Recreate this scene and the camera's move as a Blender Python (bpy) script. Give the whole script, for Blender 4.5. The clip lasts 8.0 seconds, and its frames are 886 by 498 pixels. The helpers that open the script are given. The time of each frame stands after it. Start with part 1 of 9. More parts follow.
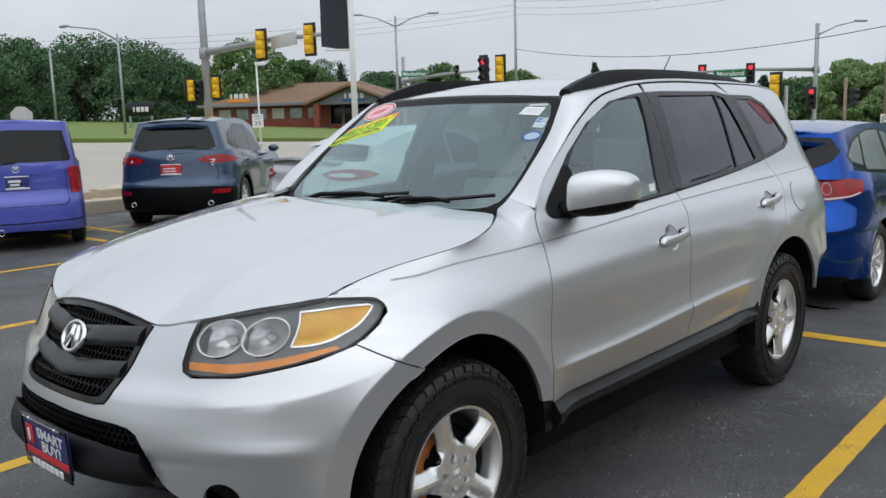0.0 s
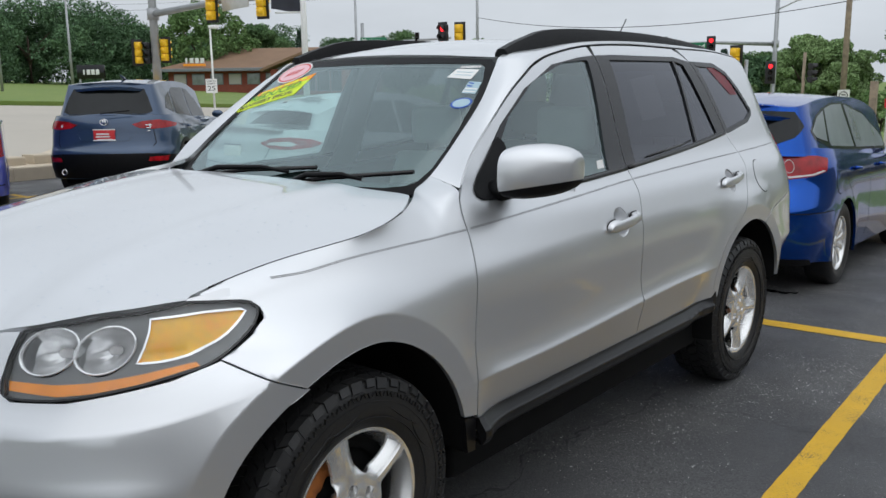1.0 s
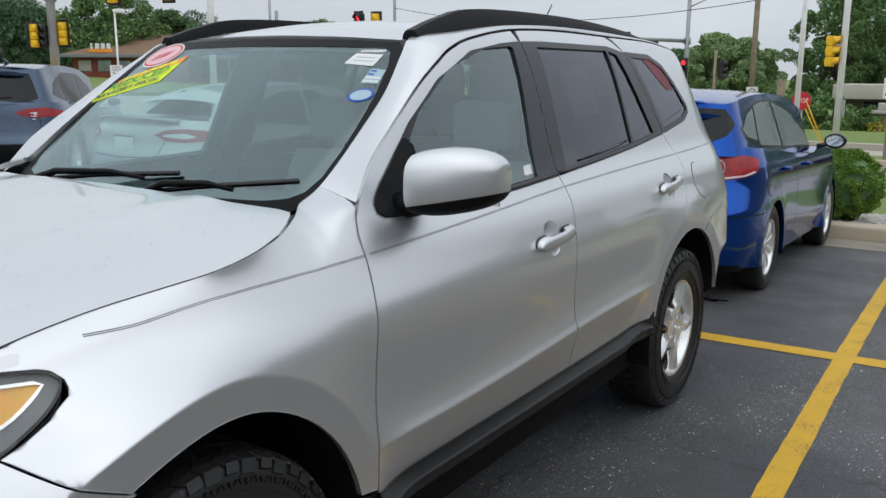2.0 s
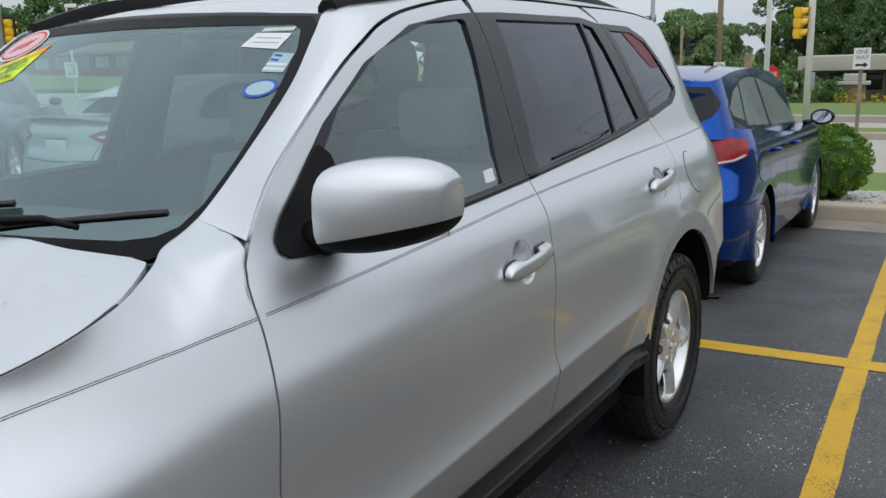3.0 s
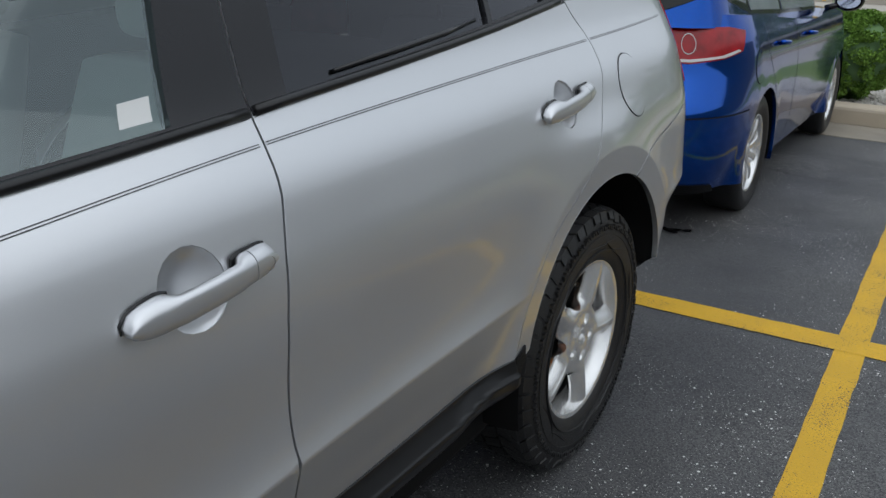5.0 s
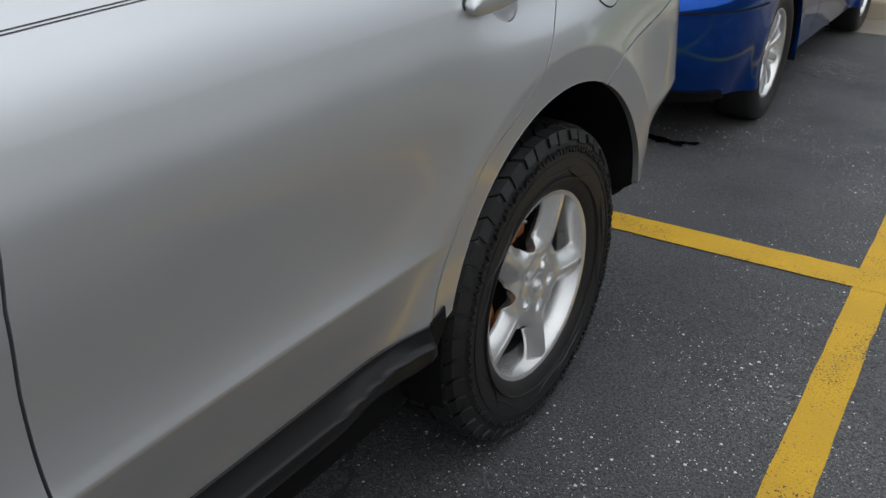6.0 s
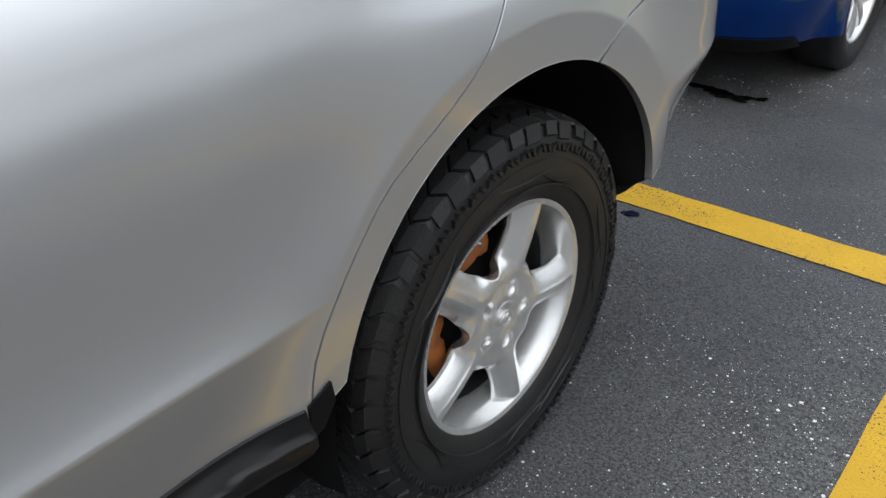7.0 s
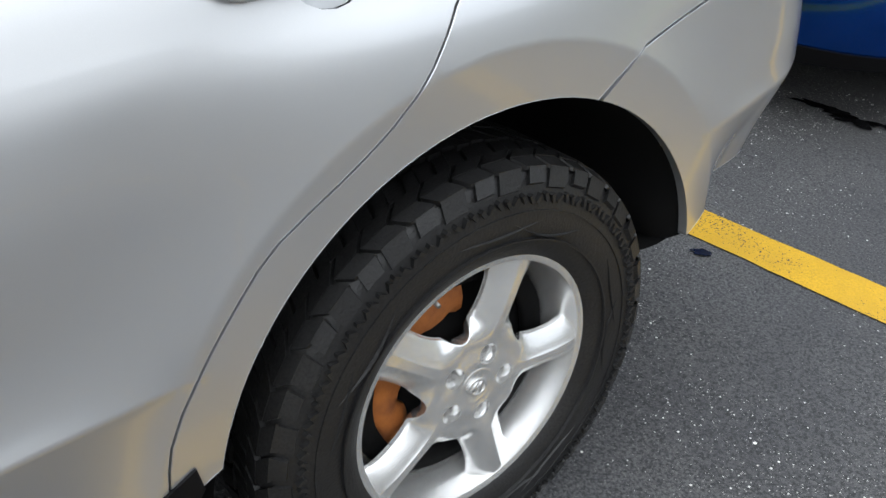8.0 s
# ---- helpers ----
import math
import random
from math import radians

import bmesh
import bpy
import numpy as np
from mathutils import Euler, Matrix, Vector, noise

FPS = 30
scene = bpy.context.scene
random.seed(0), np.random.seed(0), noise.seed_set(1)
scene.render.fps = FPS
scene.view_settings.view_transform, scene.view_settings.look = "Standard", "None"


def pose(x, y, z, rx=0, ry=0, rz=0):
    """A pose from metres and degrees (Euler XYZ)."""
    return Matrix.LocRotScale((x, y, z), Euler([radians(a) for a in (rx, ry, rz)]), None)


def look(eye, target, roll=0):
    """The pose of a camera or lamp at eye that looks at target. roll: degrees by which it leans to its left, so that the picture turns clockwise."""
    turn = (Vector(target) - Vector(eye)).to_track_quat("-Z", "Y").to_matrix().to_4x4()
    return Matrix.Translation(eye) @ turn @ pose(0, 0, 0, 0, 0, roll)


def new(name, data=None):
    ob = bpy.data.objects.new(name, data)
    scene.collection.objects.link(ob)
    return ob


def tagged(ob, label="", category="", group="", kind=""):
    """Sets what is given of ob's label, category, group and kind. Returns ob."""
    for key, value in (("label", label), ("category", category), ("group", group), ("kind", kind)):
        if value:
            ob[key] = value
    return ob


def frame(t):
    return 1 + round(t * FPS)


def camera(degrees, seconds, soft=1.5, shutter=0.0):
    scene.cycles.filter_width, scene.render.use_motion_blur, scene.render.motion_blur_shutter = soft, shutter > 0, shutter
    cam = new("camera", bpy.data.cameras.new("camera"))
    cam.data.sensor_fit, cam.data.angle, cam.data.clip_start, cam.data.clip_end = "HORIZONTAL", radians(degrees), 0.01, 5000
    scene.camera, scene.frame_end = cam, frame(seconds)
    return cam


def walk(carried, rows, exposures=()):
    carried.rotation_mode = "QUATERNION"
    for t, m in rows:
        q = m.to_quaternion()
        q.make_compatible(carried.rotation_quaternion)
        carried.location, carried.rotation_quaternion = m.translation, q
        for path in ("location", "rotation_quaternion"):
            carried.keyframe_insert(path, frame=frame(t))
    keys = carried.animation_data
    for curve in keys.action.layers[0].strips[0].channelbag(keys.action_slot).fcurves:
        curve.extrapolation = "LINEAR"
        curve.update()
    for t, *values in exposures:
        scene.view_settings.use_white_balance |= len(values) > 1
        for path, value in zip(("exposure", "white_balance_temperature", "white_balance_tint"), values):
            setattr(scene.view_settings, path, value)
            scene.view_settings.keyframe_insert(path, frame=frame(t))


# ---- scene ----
EXPO = [(0.0, 0.30, 6500, 10), (3.0, 0.25, 6400, 9), (4.0, 0.20, 6300, 9), (4.6, 0.18, 6300, 9), (5.2, 0.10, 6350, 9), (6.3, 0.14, 6550, 10), (6.6, 0.30, 6550, 10), (7.0, 0.66, 6500, 10), (7.5, 0.97, 6480, 10), (8.0, 1.04, 6480, 9)]
cam = camera(54.7, 8.0, soft=1.5)
PATH = [
    (0, (2.632, -1.94, 1.521), (1.301, -0.479, 1.214), -1.7),
    (0.5, (2.53, -1.694, 1.499), (1.215, -0.224, 1.169), -1.2),
    (1, (2.43, -1.473, 1.495), (1.175, 0.038, 1.117), -0.7),
    (1.5, (2.232, -1.262, 1.485), (1.085, 0.333, 1.11), 0.2),
    (1.7, (2.179, -1.165, 1.489), (1.073, 0.455, 1.1), 0.7),
    (2.8, (1.946, -0.583, 1.469), (0.859, 1.043, 1.05), -1.4),
    (3, (1.859, -0.463, 1.476), (0.813, 1.187, 1.046), -1.7),
    (3.5, (1.824, -0.127, 1.457), (0.803, 1.532, 1.006), -0.8),
    (4, (1.76, 0.172, 1.439), (0.724, 1.828, 1.008), -0.8),
    (4.5, (1.695, 0.437, 1.451), (0.656, 2.08, 0.981), -0.6),
    (5, (1.726, 0.744, 1.42), (0.703, 2.305, 0.703), 0.5),
    (5.2, (1.701, 0.862, 1.399), (0.71, 2.378, 0.55), 1.2),
    (6.3, (1.68, 1.377, 1.301), (0.649, 2.794, 0.337), -0.9),
    (6.5, (1.687, 1.504, 1.311), (0.635, 2.856, 0.279), -0.4),
    (7, (1.616, 1.73, 1.27), (0.498, 2.994, 0.196), -1.8),
    (7.5, (1.584, 1.908, 1.255), (0.387, 3.08, 0.162), -2.1),
    (8, (1.628, 2.079, 1.243), (0.31, 3.098, 0.137), -2.2),
]
walk(cam, [(t, look(eye, target, roll)) for t, eye, target, roll in PATH], exposures=EXPO)

# ---- world and light: a closed cloud layer, soft sun behind it ----
SUN_EL, SUN_AZ = radians(58), radians(120)
world = bpy.data.worlds.new("overcast_sky")
scene.world = world
world.use_nodes = True
wn, wl = world.node_tree.nodes, world.node_tree.links
wn.clear()


def wnode(kind, **vals):
    n = wn.new(kind)
    for k, v in vals.items():
        n.inputs[k].default_value = v
    return n


sky = wn.new("ShaderNodeTexSky")
sky.sky_type, sky.sun_disc, sky.sun_elevation, sky.sun_rotation = "NISHITA", False, SUN_EL, SUN_AZ
sky.dust_density, sky.air_density = 4.0, 1.0
grey = wnode("ShaderNodeHueSaturation", Saturation=0.12)
wl.new(sky.outputs[0], grey.inputs["Color"])
tc = wn.new("ShaderNodeTexCoord")
sep = wn.new("ShaderNodeSeparateXYZ")
wl.new(tc.outputs["Generated"], sep.inputs[0])
rise = wn.new("ShaderNodeMapRange")
rise.inputs["From Min"].default_value, rise.inputs["From Max"].default_value = 0.0, 1.0
rise.inputs["To Min"].default_value, rise.inputs["To Max"].default_value = 5.6, 9.6
wl.new(sep.outputs["Z"], rise.inputs["Value"])
cloud = wnode("ShaderNodeTexNoise", Scale=2.6, Detail=6.0, Roughness=0.55)
stretch = wn.new("ShaderNodeMapping")
stretch.inputs["Scale"].default_value = (1, 1, 3.5)
wl.new(tc.outputs["Generated"], stretch.inputs["Vector"])
wl.new(stretch.outputs[0], cloud.inputs["Vector"])
thick = wn.new("ShaderNodeMapRange")
thick.inputs["From Min"].default_value, thick.inputs["From Max"].default_value = 0.3, 0.7
thick.inputs["To Min"].default_value, thick.inputs["To Max"].default_value = 0.9, 1.1
wl.new(cloud.outputs["Fac"], thick.inputs["Value"])
mul = wn.new("ShaderNodeMath")
mul.operation = "MULTIPLY"
wl.new(rise.outputs[0], mul.inputs[0])
wl.new(thick.outputs[0], mul.inputs[1])
tint = wn.new("ShaderNodeVectorMath")
tint.operation = "SCALE"
tint.inputs[0].default_value = (0.905, 0.98, 1.068)
wl.new(mul.outputs[0], tint.inputs["Scale"])
cover = wn.new("ShaderNodeMix")
cover.data_type = "RGBA"
cover.inputs["Factor"].default_value = 0.9
wl.new(grey.outputs[0], cover.inputs["A"])
wl.new(tint.outputs[0], cover.inputs["B"])
bg = wnode("ShaderNodeBackground", Strength=0.1)
wl.new(cover.outputs["Result"], bg.inputs["Color"])
wo = wn.new("ShaderNodeOutputWorld")
wl.new(bg.outputs[0], wo.inputs["Surface"])

sun = new("sun", bpy.data.lights.new("sun", "SUN"))
sun.data.energy, sun.data.angle, sun.data.color = 0.55, radians(110), (1.0, 0.98, 0.95)
sun.matrix_world = pose(0, 0, 30, 90 - math.degrees(SUN_EL), 0, 180 - math.degrees(SUN_AZ))


# ---- materials ----
def material(name, color=(0.5, 0.5, 0.5), rough=0.5, metal=0.0, var=0.0, vscale=8.0, color2=None, grain=0.0, gscale=200.0,
             bump=0.0, bscale=80.0, coat=0.0, coat_rough=0.03, emit=None, emit_strength=0.0, rvar=0.0, spec=0.5, pieces=0.0):
    """A principled surface with broad stains (var), fine grain, relief and uneven gloss."""
    m = bpy.data.materials.new(name)
    m.use_nodes = True
    n, l = m.node_tree.nodes, m.node_tree.links
    b = n["Principled BSDF"]
    b.inputs["Base Color"].default_value = (*color, 1)
    b.inputs["Roughness"].default_value, b.inputs["Metallic"].default_value = rough, metal
    b.inputs["Coat Weight"].default_value, b.inputs["Coat Roughness"].default_value = coat, coat_rough
    b.inputs["Specular IOR Level"].default_value = spec
    geo = n.new("ShaderNodeNewGeometry")
    last = None
    if var or color2 or grain:
        rgb = n.new("ShaderNodeRGB")
        rgb.outputs[0].default_value = (*color, 1)
        last = rgb.outputs[0]

        def mix(fac, other, mode="MIX"):
            x = n.new("ShaderNodeMix")
            x.data_type, x.blend_type = "RGBA", mode
            l.new(fac, x.inputs["Factor"])
            l.new(last, x.inputs["A"])
            x.inputs["B"].default_value = (*other, 1)
            return x.outputs["Result"]

        def noise_fac(scale, lo, hi, top, detail=5.0):
            t = n.new("ShaderNodeTexNoise")
            t.inputs["Scale"].default_value, t.inputs["Detail"].default_value = scale, detail
            l.new(geo.outputs["Position"], t.inputs["Vector"])
            r = n.new("ShaderNodeMapRange")
            r.inputs["From Min"].default_value, r.inputs["From Max"].default_value, r.inputs["To Max"].default_value = lo, hi, top
            l.new(t.outputs["Fac"], r.inputs["Value"])
            return r.outputs[0]

        if var or color2:
            other = color2 or tuple(c * (1 - var) for c in color)
            last = mix(noise_fac(vscale, 0.35, 0.7, 1.0), other)
        if grain:
            last = mix(noise_fac(gscale, 0.4, 0.65, 1.0, 2.0), tuple(c * (1 - grain) for c in color))
        l.new(last, b.inputs["Base Color"])
    if pieces:
        info = n.new("ShaderNodeObjectInfo")
        hs = n.new("ShaderNodeHueSaturation")
        r = n.new("ShaderNodeMapRange")
        r.inputs["To Min"].default_value, r.inputs["To Max"].default_value = 1 - pieces, 1 + pieces
        l.new(info.outputs["Random"], r.inputs["Value"])
        l.new(r.outputs[0], hs.inputs["Value"])
        if last:
            l.new(last, hs.inputs["Color"])
        else:
            hs.inputs["Color"].default_value = (*color, 1)
        l.new(hs.outputs[0], b.inputs["Base Color"])
    if rvar:
        t = n.new("ShaderNodeTexNoise")
        t.inputs["Scale"].default_value, t.inputs["Detail"].default_value = vscale * 1.7, 4.0
        l.new(geo.outputs["Position"], t.inputs["Vector"])
        r = n.new("ShaderNodeMapRange")
        r.inputs["From Min"].default_value, r.inputs["From Max"].default_value = 0.3, 0.7
        r.inputs["To Min"].default_value, r.inputs["To Max"].default_value = max(0.02, rough - rvar), min(1, rough + rvar)
        l.new(t.outputs["Fac"], r.inputs["Value"])
        l.new(r.outputs[0], b.inputs["Roughness"])
    if bump:
        t = n.new("ShaderNodeTexNoise")
        t.inputs["Scale"].default_value, t.inputs["Detail"].default_value = bscale, 4.0
        l.new(geo.outputs["Position"], t.inputs["Vector"])
        bp = n.new("ShaderNodeBump")
        bp.inputs["Strength"].default_value, bp.inputs["Distance"].default_value = bump, 0.004
        l.new(t.outputs["Fac"], bp.inputs["Height"])
        l.new(bp.outputs[0], b.inputs["Normal"])
    if emit:
        b.inputs["Emission Color"].default_value, b.inputs["Emission Strength"].default_value = (*emit, 1), emit_strength
    return m


def glass(name, tint_color, gloss=(1.0, 1.0, 1.0), rough=0.01, base=0.085):
    """Thin pane: see-through by its tint, mirror-like by the angle."""
    m = bpy.data.materials.new(name)
    m.use_nodes = True
    n, l = m.node_tree.nodes, m.node_tree.links
    n.remove(n["Principled BSDF"])
    tr = n.new("ShaderNodeBsdfTransparent")
    tr.inputs[0].default_value = (*tint_color, 1)
    gl = n.new("ShaderNodeBsdfGlossy")
    gl.inputs["Roughness"].default_value = rough
    gl.inputs["Color"].default_value = (*gloss, 1)
    lw = n.new("ShaderNodeLayerWeight")
    lw.inputs["Blend"].default_value = 0.5
    pw = n.new("ShaderNodeMath")
    pw.operation = "POWER"
    pw.inputs[1].default_value = 4.0
    l.new(lw.outputs["Facing"], pw.inputs[0])
    fr = n.new("ShaderNodeMapRange")
    fr.inputs["To Min"].default_value, fr.inputs["To Max"].default_value = base, 1.0
    l.new(pw.outputs[0], fr.inputs["Value"])
    mx = n.new("ShaderNodeMixShader")
    l.new(fr.outputs[0], mx.inputs[0])
    l.new(tr.outputs[0], mx.inputs[1])
    l.new(gl.outputs[0], mx.inputs[2])
    l.new(mx.outputs[0], n["Material Output"].inputs["Surface"])
    return m


def paint(name, color, metal=0.6, rough=0.35, flake=0.03, coat=1.0):
    return material(name, color, rough, metal, grain=flake, gscale=900.0, var=0.03, vscale=2.5, coat=coat, coat_rough=0.02, rvar=0.03)


SILVER = paint("silver_paint", (0.665, 0.675, 0.692), 0.82, 0.34, 0.02, 1.0)
BLUE = paint("bright_blue_paint", (0.0012, 0.062, 0.34), 0.85, 0.12)
BLUE.node_tree.nodes["Principled BSDF"].inputs["Coat Weight"].default_value = 0.35
SLATE = paint("slate_blue_paint", (0.026, 0.058, 0.118), 0.45, 0.32)
VIOLET = paint("violet_blue_paint", (0.075, 0.095, 0.46), 0.3, 0.35)
PEARL = paint("pearl_white_paint", (0.50, 0.505, 0.52), 0.3, 0.3)
BLACKTRIM = material("black_trim", (0.006, 0.006, 0.007), 0.45, spec=0.15, var=0.3, vscale=14, bump=0.15, bscale=600)
GRILLEBLACK = material("satin_black_grille", (0.012, 0.012, 0.013), 0.30, var=0.2, vscale=9, bump=0.08, bscale=500)
PILLARFILM = material("satin_black_film", (0.014, 0.014, 0.017), 0.26, spec=0.45, var=0.2, vscale=5)
GLOSSBLACK = material("gloss_black", (0.008, 0.008, 0.009), 0.12, var=0.2)
RUBBER = material("tyre_rubber", (0.012, 0.012, 0.013), 0.46, color2=(0.024, 0.0235, 0.023), vscale=9, grain=0.25, gscale=260, bump=0.25, bscale=240)
# near-black for the underbody, and for shade painted behind the spokes
UNDER = material("underbody_and_shade_black", (0.0045, 0.0045, 0.0048), 0.9, var=0.3, spec=0.2)
ALLOY = material("alloy_silver", (0.84, 0.84, 0.835), 0.27, 0.74, var=0.08, vscale=20, grain=0.05, gscale=700, coat=0.5)
RUST = material("rusty_iron", (0.46, 0.15, 0.03), 0.85, color2=(0.26, 0.085, 0.025), vscale=30, bump=0.4, bscale=120)
STEEL = material("bare_steel", (0.30, 0.29, 0.28), 0.4, 0.9, var=0.2, vscale=30)
REFLECTOR = material("lamp_reflector", (0.93, 0.93, 0.94), 0.20, 0.60, var=0.25, vscale=55)
CHROME = material("chrome", (0.80, 0.80, 0.81), 0.08, 1.0, var=0.02)
MIRROR = material("mirror_glass", (0.85, 0.87, 0.88), 0.02, 1.0)
CLOTH = material("grey_seat_cloth", (0.44, 0.45, 0.43), 0.9, var=0.12, vscale=6, grain=0.15, gscale=500, bump=0.3, bscale=500)
DASH = material("dark_dashboard", (0.085, 0.095, 0.097), 0.75, var=0.15, bump=0.2, bscale=500)
LINER = material("pale_headliner", (0.42, 0.42, 0.40), 0.9, var=0.05)
GLASS_WS = glass("windscreen_glass", (0.68, 0.86, 0.84), (0.82, 0.98, 1.0), base=0.165)
GLASS_F = glass("front_window_glass", (0.76, 0.90, 0.88), (0.86, 0.98, 1.0), base=0.15)
GLASS_R = glass("privacy_glass", (0.15, 0.155, 0.165), (0.9, 0.92, 1.0), base=0.06)
LENS = glass("clear_lens", (0.93, 0.94, 0.94), base=0.035)
AMBER = material("amber_reflector", (0.98, 0.53, 0.020), 0.25, color2=(0.92, 0.34, 0.008), vscale=16, grain=0.18, gscale=60, coat=0.6)
AMBERLENS = material("orange_marker", (0.92, 0.29, 0.014), 0.3, var=0.15, vscale=20, coat=0.6)
REDLENS = material("red_lens", (0.40, 0.007, 0.012), 0.22, var=0.45, vscale=14, coat=0.25, spec=0.35)
CLEARWHITE = material("white_lens", (0.72, 0.70, 0.70), 0.2, var=0.15, vscale=20, coat=1.0)
BEZEL = material("grey_lamp_bezel", (0.17, 0.174, 0.18), 0.40, var=0.15, vscale=20)
WHITEP = material("white_paper", (0.78, 0.78, 0.76), 0.6, var=0.04)
GREYP = material("grey_print", (0.055, 0.055, 0.058), 0.6)
BLUEINK = material("blue_ink", (0.03, 0.10, 0.42), 0.6)
PALEBLUE = material("pale_blue_print", (0.38, 0.52, 0.58), 0.6)
REDINK = material("red_ink", (0.62, 0.03, 0.035), 0.5, var=0.05)
YELLOWGREEN = material("fluorescent_yellow", (0.72, 0.88, 0.02), 0.5)
ORANGE = material("orange_print", (0.95, 0.33, 0.02), 0.5)
PINKP = material("pink_print", (0.80, 0.50, 0.54), 0.5)
SIGNGREY = material("faded_print", (0.32, 0.32, 0.31), 0.6)
NAVY = material("navy_print", (0.02, 0.03, 0.16), 0.45, var=0.05)
GREENINK = material("green_ink", (0.02, 0.30, 0.04), 0.5)
REDFILM = material("dark_red_film", (0.17, 0.004, 0.014), 0.35, var=0.2, vscale=9, spec=0.3)
SILLBLACK = material("glossy_black_plastic", (0.007, 0.007, 0.008), 0.28, spec=0.45, var=0.3, vscale=6)
DROPLET = glass("rain_bead", (0.86, 0.88, 0.9))

# ---- building tools ----
from mathutils.geometry import delaunay_2d_cdt


def part(name, bm, mat, parent=None, label="", smooth=True):
    """Links a bmesh as one mesh object under a thing or part."""
    me = bpy.data.meshes.new(name)
    bm.to_mesh(me)
    bm.free()
    me.materials.append(mat)
    if smooth:
        me.shade_smooth()
    ob = new(name, me)
    ob.parent = parent
    if label:
        ob["label"] = label
    return ob


def thing(name, m, label, category, group="", kind=""):
    ob = new(name)
    ob.empty_display_size = 0.2
    ob.matrix_basis = m
    return tagged(ob, label, category, group, kind)


def sharp(bm, deg=35):
    lim = radians(deg)
    for e in bm.edges:
        if len(e.link_faces) == 2 and e.calc_face_angle(0) > lim:
            e.smooth = False
    return bm


def box(sx, sy, sz, at=(0, 0, 0), bevel=0.0, seg=2, bm=None):
    """A box with its base centre at `at`."""
    out = bm or bmesh.new()
    made = bmesh.ops.create_cube(out, size=1.0, matrix=Matrix.Translation((at[0], at[1], at[2] + sz / 2)) @ Matrix.Diagonal((sx, sy, sz, 1)))
    if bevel:
        es = list({e for v in made["verts"] for e in v.link_edges})
        bmesh.ops.bevel(out, geom=es, offset=bevel, segments=seg, affect="EDGES", profile=0.6)
    return out


def rod(p, q, r, r2=None, n=12, bm=None, caps=True):
    """A round bar from p to q."""
    out = bm or bmesh.new()
    p, q = Vector(p), Vector(q)
    d = q - p
    turn = d.to_track_quat("Z", "Y").to_matrix().to_4x4()
    bmesh.ops.create_cone(out, cap_ends=caps, segments=n, radius1=r, radius2=r if r2 is None else r2, depth=d.length,
                          matrix=Matrix.Translation((p + q) / 2) @ turn)
    return out


def lathe(profile, n=48, axis="x", closed=False):
    """Turns (along, radius) pairs round an axis."""
    bm = bmesh.new()
    rings = []
    for a, r in profile:
        ring = []
        for k in range(n):
            w = 2 * math.pi * k / n
            c, s = r * math.cos(w), r * math.sin(w)
            ring.append(bm.verts.new((a, c, s) if axis == "x" else (c, s, a)))
        rings.append(ring)
    m = len(rings)
    for i in range(m if closed else m - 1):
        A, B = rings[i], rings[(i + 1) % m]
        for k in range(n):
            bm.faces.new((A[k], A[(k + 1) % n], B[(k + 1) % n], B[k]))
    bmesh.ops.recalc_face_normals(bm, faces=bm.faces)
    return bm


def sweep(path, r, n=8, flat=1.0):
    """A round or flattened bar along a path of points."""
    bm = bmesh.new()
    path = [Vector(p) for p in path]
    rings = []
    for i, p in enumerate(path):
        d = (path[min(i + 1, len(path) - 1)] - path[max(i - 1, 0)]).normalized()
        side = d.cross(Vector((0, 0, 1)))
        side = side.normalized() if side.length > 1e-4 else Vector((1, 0, 0))
        up = side.cross(d).normalized()
        rr = r[i] if isinstance(r, (list, tuple)) else r
        rings.append([bm.verts.new(p + side * rr * math.cos(2 * math.pi * k / n) + up * rr * flat * math.sin(2 * math.pi * k / n)) for k in range(n)])
    for A, B in zip(rings, rings[1:]):
        for k in range(n):
            bm.faces.new((A[k], A[(k + 1) % n], B[(k + 1) % n], B[k]))
    bm.faces.new(rings[0][::-1])
    bm.faces.new(rings[-1])
    bmesh.ops.recalc_face_normals(bm, faces=bm.faces)
    return bm


def spline(pts, step=0.03):
    """Catmull-Rom curve through 2D or 3D points."""
    P = [np.array(p, float) for p in pts]
    P = [2 * P[0] - P[1], *P, 2 * P[-1] - P[-2]]
    out = []
    for i in range(1, len(P) - 2):
        a, b, c, d = P[i - 1:i + 3]
        m = max(1, int(np.linalg.norm(c - b) / step))
        for k in range(m):
            t = k / m
            out.append(0.5 * (2 * b + (c - a) * t + (2 * a - 5 * b + 4 * c - d) * t * t + (3 * b - a - 3 * c + d) * t ** 3))
    out.append(P[-2])
    return [tuple(float(v) for v in p) for p in out]


def smoothstep(a, b, v):
    t = np.clip((v - a) / (b - a), 0, 1)
    return t * t * (3 - 2 * t)


def curve1(pairs):
    """A smooth function through (v, value) pairs."""
    xs, ys = np.array([p[0] for p in pairs], float), np.array([p[1] for p in pairs], float)
    fine = np.array(spline(list(zip(xs, ys)), step=(xs[-1] - xs[0]) / 120))
    order = np.argsort(fine[:, 0])
    fx, fy = fine[order, 0], fine[order, 1]
    return lambda v: np.interp(v, fx, fy)


